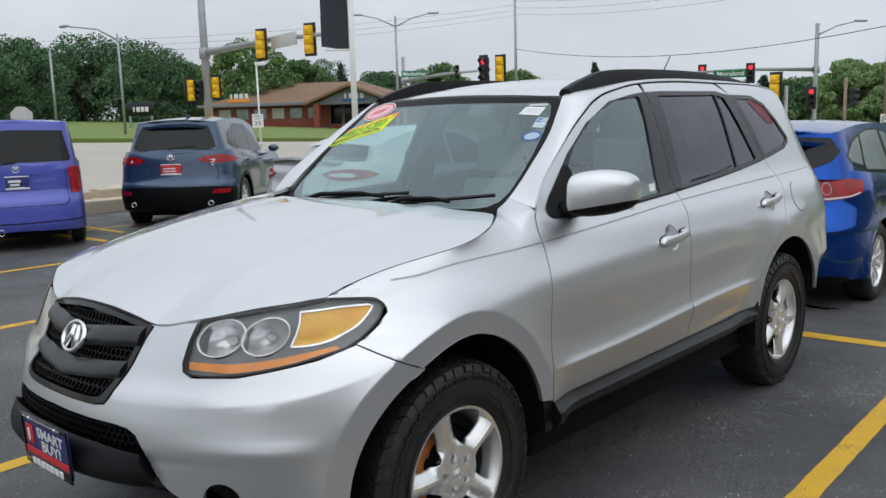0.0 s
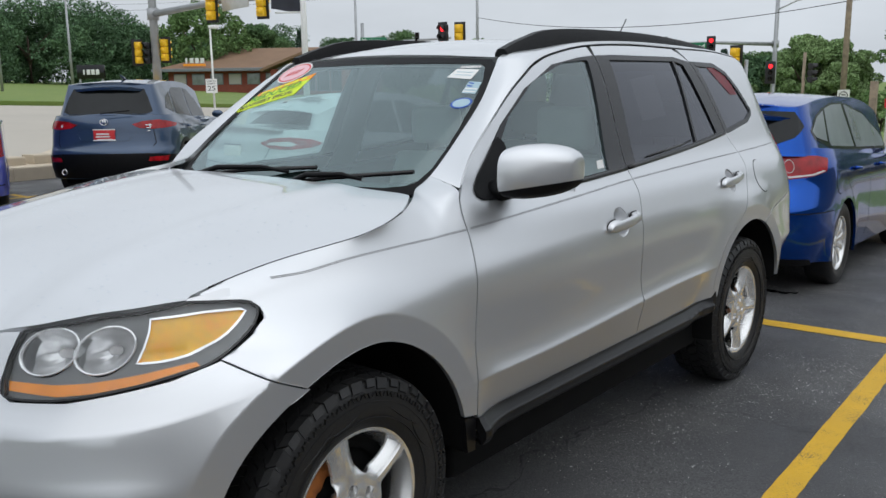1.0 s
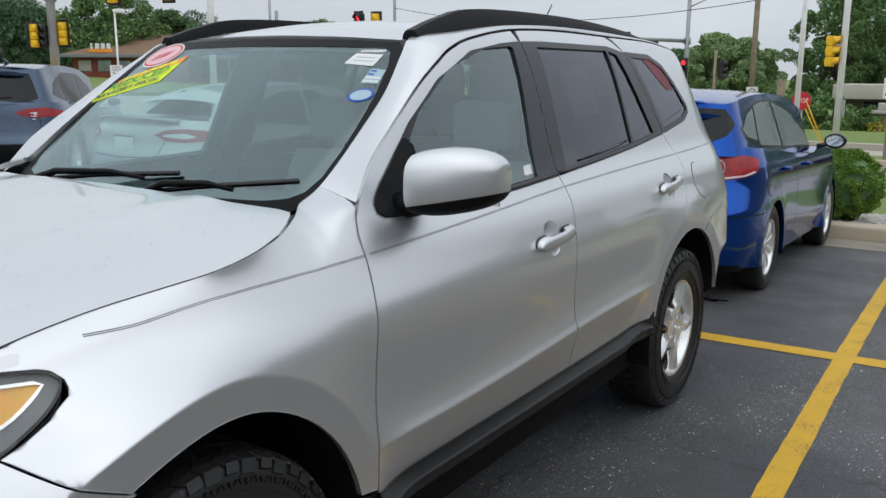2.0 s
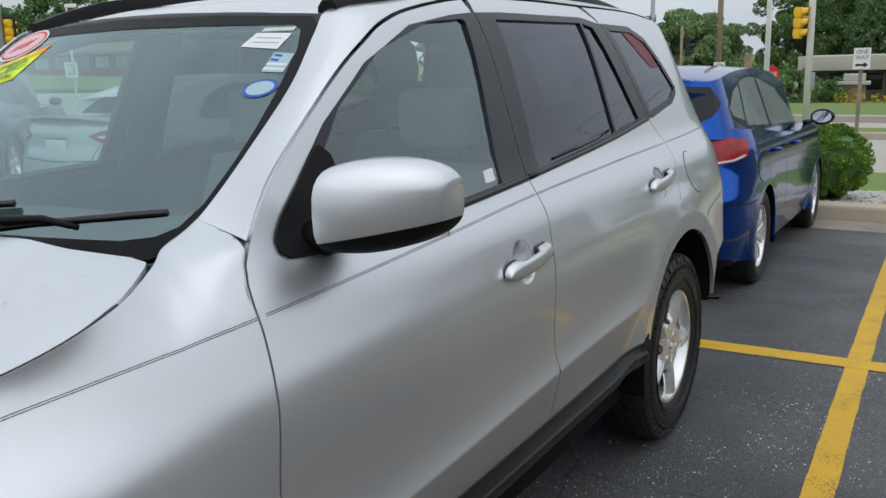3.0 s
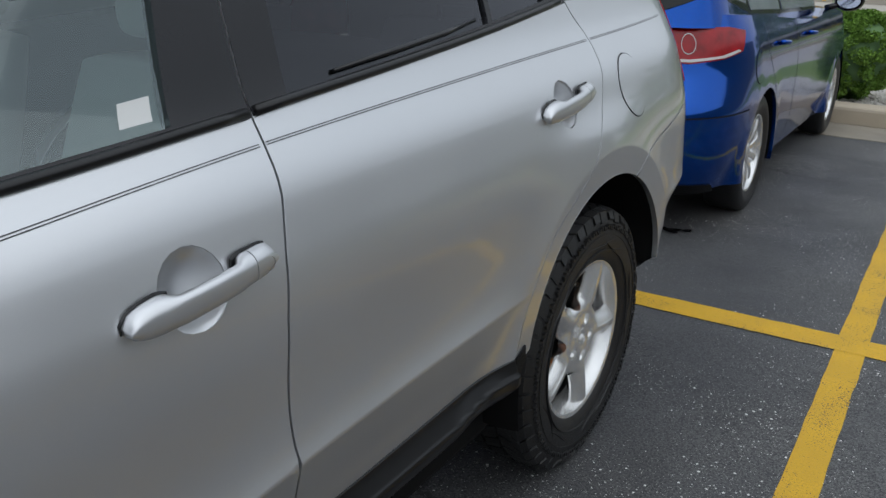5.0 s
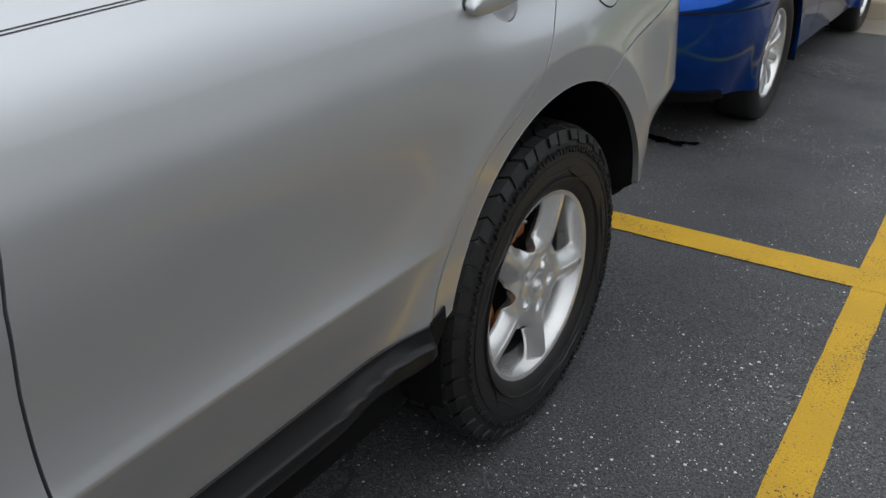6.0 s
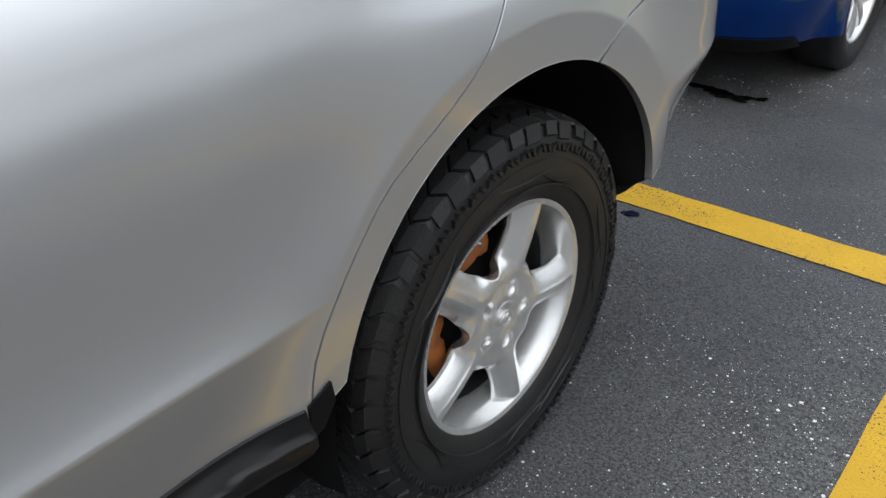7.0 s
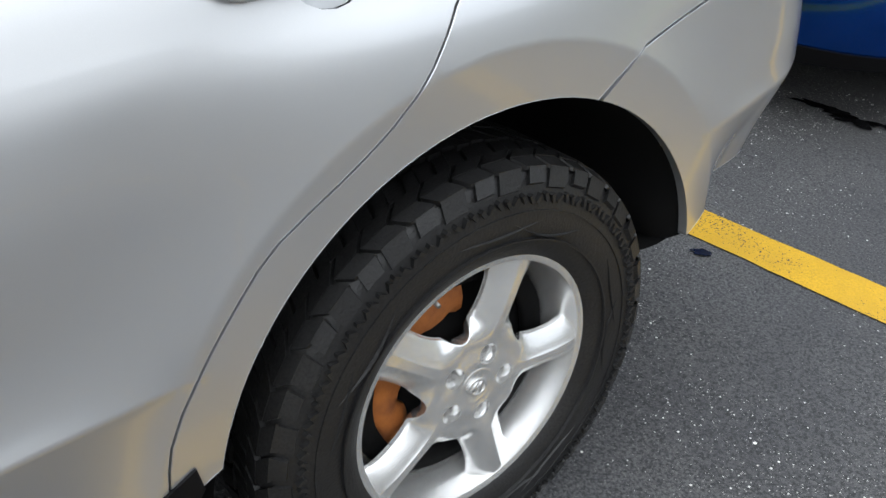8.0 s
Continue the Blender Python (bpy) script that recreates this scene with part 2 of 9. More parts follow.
def inside(poly, pts):
    """Which points lie inside a polygon."""
    P = np.array(poly)
    Q = np.roll(P, -1, axis=0)
    x, y = pts[:, :1], pts[:, 1:2]
    with np.errstate(divide="ignore", invalid="ignore"):
        hit = ((P[:, 1] > y) != (Q[:, 1] > y)) & (x < (Q[:, 0] - P[:, 0]) * (y - P[:, 1]) / (Q[:, 1] - P[:, 1]) + P[:, 0])
    return hit.sum(axis=1) % 2 == 1


def near_edge_pts(pts, marks):
    return np.array([np.min(np.hypot(marks[:, 0] - a, marks[:, 1] - b)) for a, b in pts])


def near_edge(poly, pts):
    P = np.array(poly)
    Q = np.roll(P, -1, axis=0)
    d = Q - P
    w = pts[:, None, :] - P[None]
    t = np.clip((w * d).sum(2) / np.maximum((d * d).sum(1), 1e-12), 0, 1)
    return np.linalg.norm(w - t[:, :, None] * d, axis=2).min(axis=1)


def dense(poly, step):
    out = []
    for i, p in enumerate(poly):
        q = poly[(i + 1) % len(poly)]
        L = math.dist(p, q)
        m = max(1, round(L / step))
        out += [(p[0] + (q[0] - p[0]) * k / m, p[1] + (q[1] - p[1]) * k / m) for k in range(m)]
    return out


def shrink(poly, by):
    """Moves a polygon's edge inward by a hair."""
    P = np.array(poly)
    area = np.sum(P[:, 0] * np.roll(P[:, 1], -1) - np.roll(P[:, 0], -1) * P[:, 1])
    d = np.roll(P, -1, axis=0) - np.roll(P, 1, axis=0)
    nrm = np.stack([-d[:, 1], d[:, 0]], 1) * (1 if area > 0 else -1)
    nrm /= np.maximum(np.linalg.norm(nrm, axis=1, keepdims=True), 1e-9)
    return [tuple(p) for p in P + nrm * by]


def panel(name, poly, surf, mat, parent, step=0.03, inset=0.0, lift=0.0, thick=0.012, label="", out=None, holes=(), marks=(), soft=0.0, edge_step=None, crisp=0.0):
    """A curved sheet: a 2D outline with holes laid on a surface surf(u, v) -> (n, 3), with turned-in edges."""
    edge = dense(poly, edge_step or step)
    if inset:
        edge = shrink(edge, inset)
    E = np.array(edge)
    lo, hi = E.min(0), E.max(0)
    gu, gv = np.meshgrid(np.arange(lo[0], hi[0], step), np.arange(lo[1], hi[1], step))
    gu = gu + (np.arange(gu.shape[0]) % 2)[:, None] * step * 0.5
    g = np.stack([gu.ravel(), gv.ravel()], 1)
    loops = [edge]
    if len(marks):
        mk = np.array(marks)
        mk = mk[near_edge(edge, mk) > 0.009]
        g = np.concatenate([g[near_edge_pts(g, mk) > step * 0.4], mk]) if len(mk) else g
    if len(g):
        g = g[inside(edge, g)]
    if len(g):
        g = g[near_edge(edge, g) > (0.003 if len(marks) else step * 0.45)]
    for h in holes:
        hd = dense(h, step * 0.5)
        loops.append(hd)
        if len(g):
            g = g[~inside(hd, g)]
            g = g[near_edge(hd, g) > step * 0.35]
    if soft:
        g = np.concatenate([g, np.array(shrink(edge, soft))])
    verts, edges = [], []
    for lp in loops:
        k = len(verts)
        verts += [Vector(p) for p in lp]
        edges += [(k + i, k + (i + 1) % len(lp)) for i in range(len(lp))]
    verts += [Vector((float(a), float(b))) for a, b in g]
    v2, _, f2, *_ = delaunay_2d_cdt(verts, edges, [], 1, 1e-6)
    V = np.array([(v.x, v.y) for v in v2])
    F = []
    cent = np.array([V[list(f)].mean(0) for f in f2])
    keep = inside(edge, cent)
    for h in loops[1:]:
        keep &= ~inside(h, cent)
    F = [tuple(f) for f, k in zip(f2, keep) if k]
    P, N = lay(surf, V, lift, out)
    F = [f if np.dot(np.cross(P[f[1]] - P[f[0]], P[f[2]] - P[f[0]]), N[f[0]]) > 0 else f[::-1] for f in F]
    if soft:
        # rounded rim: the outermost points drop a little and lean outward
        pe, ae = lay(surf, E, lift, out)
        sd_ = np.cross(np.roll(pe, -1, axis=0) - np.roll(pe, 1, axis=0), ae)
        sd_ /= np.maximum(np.linalg.norm(sd_, axis=1, keepdims=True), 1e-9)
        if np.sum(sd_ * (pe - pe.mean(0))) < 0:
            sd_ = -sd_
        for i in range(len(V)):
            d2 = (E[:, 0] - V[i, 0]) ** 2 + (E[:, 1] - V[i, 1]) ** 2
            j = int(np.argmin(d2))
            if d2[j] < 1e-9:
                n_ = N[i] * 0.8 + sd_[j] * 0.6
                P[i] = P[i] - N[i] * soft * 0.5
                N[i] = n_ / np.linalg.norm(n_)
    pos, nor = [tuple(p) for p in P], [tuple(a) for a in N]
    for lp in loops if thick else ():
        L = np.array(lp)
        p, a = lay(surf, L, lift, out)
        k, m = len(pos), len(L)
        c = p.mean(0)
        t = np.roll(p, -1, axis=0) - np.roll(p, 1, axis=0)
        side = np.cross(t, a)
        side /= np.maximum(np.linalg.norm(side, axis=1, keepdims=True), 1e-9)
        if np.sum(side * (p - c)) * (1 if lp is edge else -1) < 0:
            side = -side
        pos += [tuple(q) for q in p] + [tuple(q) for q in p - a * thick]
        nor += [tuple(s) for s in side] * 2
        for i in range(m):
            j = (i + 1) % m
            q = (k + i, k + j, k + m + j, k + m + i)
            x = np.cross(np.array(pos[q[1]]) - pos[q[0]], np.array(pos[q[3]]) - pos[q[0]])
            F.append(q if np.dot(x, side[i]) > 0 else q[::-1])
    me = bpy.data.meshes.new(name)
    me.from_pydata(pos, [], F)
    me.materials.append(mat)
    me.shade_smooth()
    if crisp:
        me.set_sharp_from_angle(angle=radians(crisp))
    else:
        me.normals_split_custom_set_from_vertices(nor)
    ob = new(name, me)
    ob.parent = parent
    if label:
        ob["label"] = label
    return ob


def lay(surf, V, lift, out):
    """Places and outward normals of 2D points on a surface."""
    h = 0.004
    P = surf(V[:, 0], V[:, 1])
    du = surf(V[:, 0] + h, V[:, 1]) - surf(V[:, 0] - h, V[:, 1])
    dv = surf(V[:, 0], V[:, 1] + h) - surf(V[:, 0], V[:, 1] - h)
    N = np.cross(du, dv)
    N /= np.maximum(np.linalg.norm(N, axis=1, keepdims=True), 1e-9)
    ref = np.array(out if out is not None else (0, 0, 0), float)
    s = np.sign(((P - ref) * N).sum(1)) if out is not None else np.ones(len(P))
    vote = 1.0 if s.sum() >= 0 else -1.0
    N = N * vote
    return P + N * lift, N


def mirrored(surf, side):
    if side > 0:
        return surf
    return lambda u, v: surf(u, v) * np.array([-1.0, 1.0, 1.0])


def words(text, size, mat, parent, m, name="lettering", width=None, bold=0.0):
    """Flat raised lettering in the built-in font, as a mesh part; m places it, x along the line, y up."""
    cu = bpy.data.curves.new(name, "FONT")
    cu.body, cu.size, cu.align_x, cu.align_y = text, size, "CENTER", "CENTER"
    cu.offset, cu.resolution_u = bold, 3
    tmp = bpy.data.objects.new("tmp", cu)
    me = bpy.data.meshes.new_from_object(tmp)
    bpy.data.objects.remove(tmp)
    bpy.data.curves.remove(cu)
    if width:
        xs = [v.co.x for v in me.vertices]
        k = width / max(1e-6, max(xs) - min(xs))
        for v in me.vertices:
            v.co.x *= k
    me.materials.append(mat)
    ob = new(name, me)
    ob.parent = parent
    ob.matrix_basis = m
    return ob

# ---- ground: lot, roads, lawns, kerbs ----
def asphalt_material():
    """Dark worn asphalt: pale stone chips in the binder, damp patches, fine cracks."""
    m = material("old_asphalt", (0.070, 0.071, 0.077), 0.60, color2=(0.180, 0.177, 0.171), vscale=0.75, grain=0.6, gscale=150, bump=1.0, bscale=170, rvar=0.18)
    n, l = m.node_tree.nodes, m.node_tree.links
    b = n["Principled BSDF"]
    geo = [x for x in n if x.type == "NEW_GEOMETRY"][0]
    src = b.inputs["Base Color"].links[0].from_socket

    def blotch(scale, lo, hi, top):
        t = n.new("ShaderNodeTexNoise")
        t.inputs["Scale"].default_value, t.inputs["Detail"].default_value = scale, 4.0
        l.new(geo.outputs["Position"], t.inputs["Vector"])
        r = n.new("ShaderNodeMapRange")
        r.inputs["From Min"].default_value, r.inputs["From Max"].default_value, r.inputs["To Max"].default_value = lo, hi, top
        l.new(t.outputs["Fac"], r.inputs["Value"])
        return r.outputs[0]

    def lay_over(fac, col):
        mx = n.new("ShaderNodeMix")
        mx.data_type = "RGBA"
        l.new(fac, mx.inputs["Factor"])
        l.new(src, mx.inputs["A"])
        mx.inputs["B"].default_value = (*col, 1)
        return mx.outputs["Result"]

    # tar-dark and dusty drifts
    src = lay_over(blotch(2.3, 0.56, 0.72, 0.45), (0.030, 0.030, 0.033))
    src = lay_over(blotch(0.55, 0.54, 0.74, 0.55), (0.165, 0.155, 0.142))
    # pits between the stones, grey worn stones, and strewn white chips in drifts
    src = lay_over(blotch(330.0, 0.52, 0.62, 0.75), (0.020, 0.020, 0.022))
    src = lay_over(blotch(260.0, 0.60, 0.68, 0.55), (0.21, 0.205, 0.195))
    for scale, low, lim, col in ((70.0, 0.86, 0.26, (0.80, 0.79, 0.76)), (120.0, 0.74, 0.26, (0.72, 0.71, 0.68)), (230.0, 0.66, 0.30, (0.42, 0.41, 0.39))):
        v = n.new("ShaderNodeTexVoronoi")
        v.inputs["Scale"].default_value = scale
        l.new(geo.outputs["Position"], v.inputs["Vector"])
        size = n.new("ShaderNodeSeparateColor")
        l.new(v.outputs["Color"], size.inputs[0])
        pick = n.new("ShaderNodeMapRange")
        pick.inputs["From Min"].default_value, pick.inputs["From Max"].default_value, pick.inputs["To Max"].default_value = low, 1.0, lim
        l.new(size.outputs["Red"], pick.inputs["Value"])
        drift = n.new("ShaderNodeMath")
        drift.operation = "MULTIPLY"
        l.new(pick.outputs[0], drift.inputs[0])
        l.new(blotch(1.7, 0.30, 0.60, 1.35), drift.inputs[1])
        less = n.new("ShaderNodeMath")
        less.operation = "LESS_THAN"
        l.new(v.outputs["Distance"], less.inputs[0])
        l.new(drift.outputs[0], less.inputs[1])
        src = lay_over(less.outputs[0], col)
    # hairline cracks
    warp = n.new("ShaderNodeTexNoise")
    warp.inputs["Scale"].default_value, warp.inputs["Detail"].default_value = 2.5, 5.0
    l.new(geo.outputs["Position"], warp.inputs["Vector"])
    add = n.new("ShaderNodeMix")
    add.data_type = "RGBA"
    add.inputs["Factor"].default_value = 0.35
    l.new(geo.outputs["Position"], add.inputs["A"])
    l.new(warp.outputs["Color"], add.inputs["B"])
    cr = n.new("ShaderNodeTexVoronoi")
    cr.feature = "DISTANCE_TO_EDGE"
    cr.inputs["Scale"].default_value = 0.4
    l.new(add.outputs["Result"], cr.inputs["Vector"])
    thin = n.new("ShaderNodeMath")
    thin.operation = "LESS_THAN"
    thin.inputs[1].default_value = 0.0012
    l.new(cr.outputs["Distance"], thin.inputs[0])
    mx = n.new("ShaderNodeMix")
    mx.data_type = "RGBA"
    l.new(thin.outputs[0], mx.inputs["Factor"])
    l.new(src, mx.inputs["A"])
    mx.inputs["B"].default_value = (0.03, 0.03, 0.03, 1)
    l.new(mx.outputs["Result"], b.inputs["Base Color"])
    return m


ASPHALT = asphalt_material()
CONCRETE = material("pale_concrete_road", (0.46, 0.42, 0.36), 0.85, color2=(0.39, 0.355, 0.305), vscale=0.25, grain=0.12, gscale=60, bump=0.2, bscale=60)
KERBSTONE = material("weathered_kerb_concrete", (0.60, 0.51, 0.385), 0.85, color2=(0.47, 0.395, 0.30), vscale=2.2, grain=0.22, gscale=150, bump=0.5, bscale=120, pieces=0.08)
GUTTER = material("damp_gutter_concrete", (0.33, 0.29, 0.23), 0.6, color2=(0.16, 0.14, 0.12), vscale=1.6, grain=0.2, gscale=140, bump=0.3, bscale=120, rvar=0.2)
LAWN = material("mown_grass", (0.155, 0.235, 0.045), 0.9, color2=(0.215, 0.265, 0.066), vscale=0.5, grain=0.35, gscale=45, bump=0.8, bscale=60)
YELLOW = material("yellow_line_paint", (0.74, 0.43, 0.015), 0.6, color2=(0.62, 0.36, 0.02), vscale=7, grain=0.18, gscale=190, bump=0.7, bscale=200)


def wear_through(m):
    """Paint lost in specks and drifts, showing the asphalt."""
    n, l = m.node_tree.nodes, m.node_tree.links
    b = n["Principled BSDF"]
    geo = [x for x in n if x.type == "NEW_GEOMETRY"][0]
    fine, broad = n.new("ShaderNodeTexNoise"), n.new("ShaderNodeTexNoise")
    for t, sc, dt in ((fine, 170.0, 2.0), (broad, 5.0, 4.0)):
        t.inputs["Scale"].default_value, t.inputs["Detail"].default_value = sc, dt
        l.new(geo.outputs["Position"], t.inputs["Vector"])
    lim = n.new("ShaderNodeMapRange")
    lim.inputs["From Min"].default_value, lim.inputs["From Max"].default_value = 0.35, 0.68
    lim.inputs["To Min"].default_value, lim.inputs["To Max"].default_value = 0.76, 0.57
    l.new(broad.outputs["Fac"], lim.inputs["Value"])
    gone = n.new("ShaderNodeMath")
    gone.operation = "GREATER_THAN"
    l.new(fine.outputs["Fac"], gone.inputs[0])
    l.new(lim.outputs[0], gone.inputs[1])
    mx = n.new("ShaderNodeMix")
    mx.data_type = "RGBA"
    l.new(gone.outputs[0], mx.inputs["Factor"])
    l.new(b.inputs["Base Color"].links[0].from_socket, mx.inputs["A"])
    mx.inputs["B"].default_value = (0.05, 0.048, 0.045, 1)
    l.new(mx.outputs["Result"], b.inputs["Base Color"])


wear_through(YELLOW)
WET = material("oily_wet_stain", (0.010, 0.010, 0.011), 0.12, var=0.3, vscale=20)

lot_fall = curve1([(-60, 0.35), (-20, 0.12), (-6, 0.045), (0, 0.023), (1.4, 0.010), (2.7, 0.0), (4.2, -0.008), (5.35, -0.042), (8.0, -0.15), (12, -0.30), (25, -0.76), (60, -2.0), (110, -3.2), (400, -6.0)])


def terrain(x, y):
    return float(lot_fall(y) + 0.045 * max(0.0, -x - 13.0) - 0.00009 * max(0.0, -x - 40.0) ** 2 - 0.004 * max(0.0, x - 6))


def sheet(name, poly, mat, label, category, lift=0.0, step=1.0, drop=0.3, kind="structure"):
    """A ground sheet over a plan outline, following the lie of the land, with a skirt at its edge."""
    f = np.vectorize(terrain)
    surf = lambda u, v: np.stack([u, v, f(u, v) + lift], -1)  # noqa: E731
    return tagged(panel(name, poly, surf, mat, None, step, thick=drop, out=(0, 0, -500)), label, category, kind=kind)


base = bmesh.new()
rad = [0, 6, 12, 20, 30, 45, 60, 80, 110, 150, 220, 330, 600, 1500]
rows = []
for r in rad:
    rows.append([base.verts.new((r * math.cos(2 * math.pi * k / 72), r * math.sin(2 * math.pi * k / 72), terrain(min(r, 330) * math.cos(2 * math.pi * k / 72), min(r, 330) * math.sin(2 * math.pi * k / 72)) - 0.42)) for k in range(72 if r else 1)])
for a, b in zip(rows, rows[1:]):
    for k in range(72):
        base.faces.new((a[k % len(a)], b[k], b[(k + 1) % 72], a[(k + 1) % 72]) if len(a) > 1 else (a[0], b[k], b[(k + 1) % 72]))
bmesh.ops.recalc_face_normals(base, faces=base.faces)
tagged(part("ground", base, LAWN), "grassy ground reaching to the horizon", "ground", kind="structure")
sheet("road_far", [(-44, -30), (-14, -30), (-14.5, 6), (-17.5, 12), (-17.5, 24.8), (30, 24.8), (60, 24.8), (60, 37), (-12, 37), (-30, 46), (-44, 49)], CONCRETE, "pale concrete roadway and junction", "road", lift=-0.17, step=2.5)
sheet("parking_lot", [(-12.3, -25), (16, -25), (16, 8.62), (-16.2, 8.62), (-12.7, 6.2), (-12.3, 5)], ASPHALT, "dark worn asphalt parking lot with pale stone chips", "pavement", step=0.4)
sheet("road_near", [(-17.4, 14.2), (40, 14.2), (40, 24.9), (-17.4, 24.9)], CONCRETE, "pale concrete road beside the lot", "road", lift=-0.16, step=1.5)
sheet("lawn_strip", [(-17, 10.3), (40, 10.3), (40, 14.15), (-17, 14.15)], LAWN, "strip of mown grass behind the kerb", "grass", lift=-0.02, step=1.0)
sheet("island_lawn", [(-8, 25.4), (40, 25.4), (40, 27.8), (-6, 27.8)], LAWN, "narrow grass island between roadways", "grass", lift=0.03, step=1.5)
sheet("far_lawn", [(-12, 37.2), (60, 37.2), (60, 150), (-40, 150), (-60, 110), (-42, 53), (-28, 46.5)], LAWN, "wide mown lawn in front of a low building", "grass", lift=0.05, step=6)
sheet("corner_lawn", [(-44.2, -40), (-44.2, 49.5), (-46, 52.5), (-62, 112), (-200, 120), (-200, -40)], LAWN, "wide mown lawn round a brick building", "grass", lift=0.06, step=6)
sheet("footpath", [(-12, 36.9), (60, 36.9), (60, 38.4), (-12, 38.4)], CONCRETE, "pale concrete footpath", "pavement", lift=0.08, step=3)


def kerb_run(path, label, width=0.17, height=0.15, piece=1.2, lift=0.0, gutter=0.0):
    """A row of kerb stones along a plan line, each a piece of its own; the raised side is left of the line."""
    run = tagged(new("kerb"), label, "kerb", kind="structure")
    pts = [Vector(p) for p in path]
    for a, b in zip(pts, pts[1:]):
        d = b - a
        n = max(1, round(d.length / piece))
        for k in range(n):
            p, q = a + d * (k / n), a + d * ((k + 1) / n)
            ax = d.normalized()
            left = Vector((-ax.y, ax.x))
            bm = bmesh.new()
            sec = [(0.0, -0.25), (0.0, height - 0.03), (0.008, height - 0.010), (0.025, height), (width, height + 0.004), (width, -0.25)]
            ends = []
            for e in (p + ax * 0.004, q - ax * 0.004):
                g = terrain(e.x, e.y) + lift
                ends.append([bm.verts.new((e.x + left.x * o, e.y + left.y * o, g + h)) for o, h in sec])
            for i in range(len(sec)):
                j = (i + 1) % len(sec)
                bm.faces.new((ends[0][i], ends[0][j], ends[1][j], ends[1][i]))
            bm.faces.new(ends[0])
            bm.faces.new(ends[1])
            bmesh.ops.recalc_face_normals(bm, faces=bm.faces)
            part("kerb_stone", bm, KERBSTONE, run, smooth=False)
    return run


kerb_run([(16, 8.62), (-16, 8.62)][::-1], "weathered concrete kerb between lot and gravel bed", 0.20, 0.15, 1.6)
kerb_run([(-11.9, 1.0), (-12.3, 5.0), (-12.7, 6.2), (-16.0, 8.6)], "sandy concrete kerb at the lot's edge", 0.22, 0.235, 1.5)
kerb_run([(-12.62, 1.0), (-12.98, 4.55)], "row of rough sandy blocks behind the kerb", 0.30, 0.37, 0.9)
kerb_run([(-13.03, 5.0), (-13.18, 5.62)], "row of rough sandy blocks behind the kerb", 0.30, 0.35, 0.6)
kerb_run([(-13.24, 5.80), (-13.40, 6.3), (-16.4, 8.6)], "row of rough sandy blocks behind the kerb", 0.30, 0.37, 0.8)
kerb_run([(-8, 25.2), (40, 25.2)], "pale kerb of the road island", 0.18, 0.14, 3.0, lift=-0.12)
kerb_run([(-17.4, 14.35), (40, 14.35)][::-1], "pale kerb along the road", 0.18, 0.12, 3.0, lift=-0.16)
sheet("gutter", [(-15, 7.98), (16, 7.98), (16, 8.615), (-15.4, 8.615)], GUTTER, "damp concrete gutter beside the kerb", "pavement", lift=0.005, step=0.5, drop=0.01)
sheet("kerb_backing", [(-13.9, -4), (-12.12, -4), (-12.15, 1.0), (-12.52, 5.05), (-12.95, 6.3), (-14.5, 6.4)], KERBSTONE, "sandy concrete strip behind the kerb", "pavement", lift=0.20, step=0.5)


def lines():
    """Painted stall lines, worn at the rims."""
    def line(a, b, w, lift=0.0025):
        a, b = Vector(a), Vector(b)
        ax = (b - a).normalized()
        left = Vector((-ax.y, ax.x)) * (w / 2)
        n = max(2, int((b - a).length / 0.06))
        L, R = [], []
        for k in range(n + 1):
            p = a + (b - a) * (k / n)
            j = lambda q: (noise.noise((q.x * 9, q.y * 9, 3.1)) * 0.003 + noise.noise((q.x * 31, q.y * 31, 1.7)) * 0.004)  # noqa: E731
            L.append(p + left * (1 + j(p + left) / (w / 2)))
            R.append(p - left * (1 + j(p - left) / (w / 2)))
        bm = bmesh.new()
        vs = [[bm.verts.new((q.x, q.y, terrain(q.x, q.y) + lift)) for q in (l_, l_.lerp(r_, 0.5), r_)] for l_, r_ in zip(L, R)]
        for p, q in zip(vs, vs[1:]):
            bm.faces.new((p[0], p[1], q[1], q[0]))
            bm.faces.new((p[1], p[2], q[2], q[1]))
        bmesh.ops.recalc_face_normals(bm, faces=bm.faces)
        for f in bm.faces:
            if f.normal.z < 0:
                f.normal_flip()
        ob = part("parking_line", bm, YELLOW, None)
        return tagged(ob, "worn yellow parking stall line on asphalt", "road marking", "stall lines", "structure")
    for x in (4.32, 1.478, -1.405, -4.26, -6.98, -9.8):
        line((x + 0.14, -1.6), (x - 0.14, 7.4), 0.102)
    line((-9.9, 3.36), (7.0, 4.12), 0.135, 0.0035)
    line((-10.3, 4.05), (-9.0, 4.02), 0.10, 0.0045)


lines()
st = bmesh.new()
for cx, cy, sx, sy, rot in ((0.44, 4.75, 0.085, 0.040, 0.15), (0.30, 4.775, 0.10, 0.026, 0.1), (0.36, 4.765, 0.07, 0.035, -0.1), (0.52, 4.785, 0.05, 0.020, 0.4), (0.597, 3.713, 0.026, 0.012, 0.3)):
    ring = []
    for k in range(22):
        a = 2 * math.pi * k / 22
        r = 1 + 0.8 * noise.noise((cx * 7 + math.cos(a) * 2.6, cy * 5 + math.sin(a) * 2.6, 0.5))
        u, v = sx * r * math.cos(a), sy * r * math.sin(a)
        x, y = cx + u * math.cos(rot) - v * math.sin(rot), cy + u * math.sin(rot) + v * math.cos(rot)
        ring.append(st.verts.new((x, y, terrain(x, y) + 0.005)))
    st.faces.new(ring)
tagged(part("oil_stain", st, WET), "dark wet oil stain on the asphalt", "stain", kind="structure")


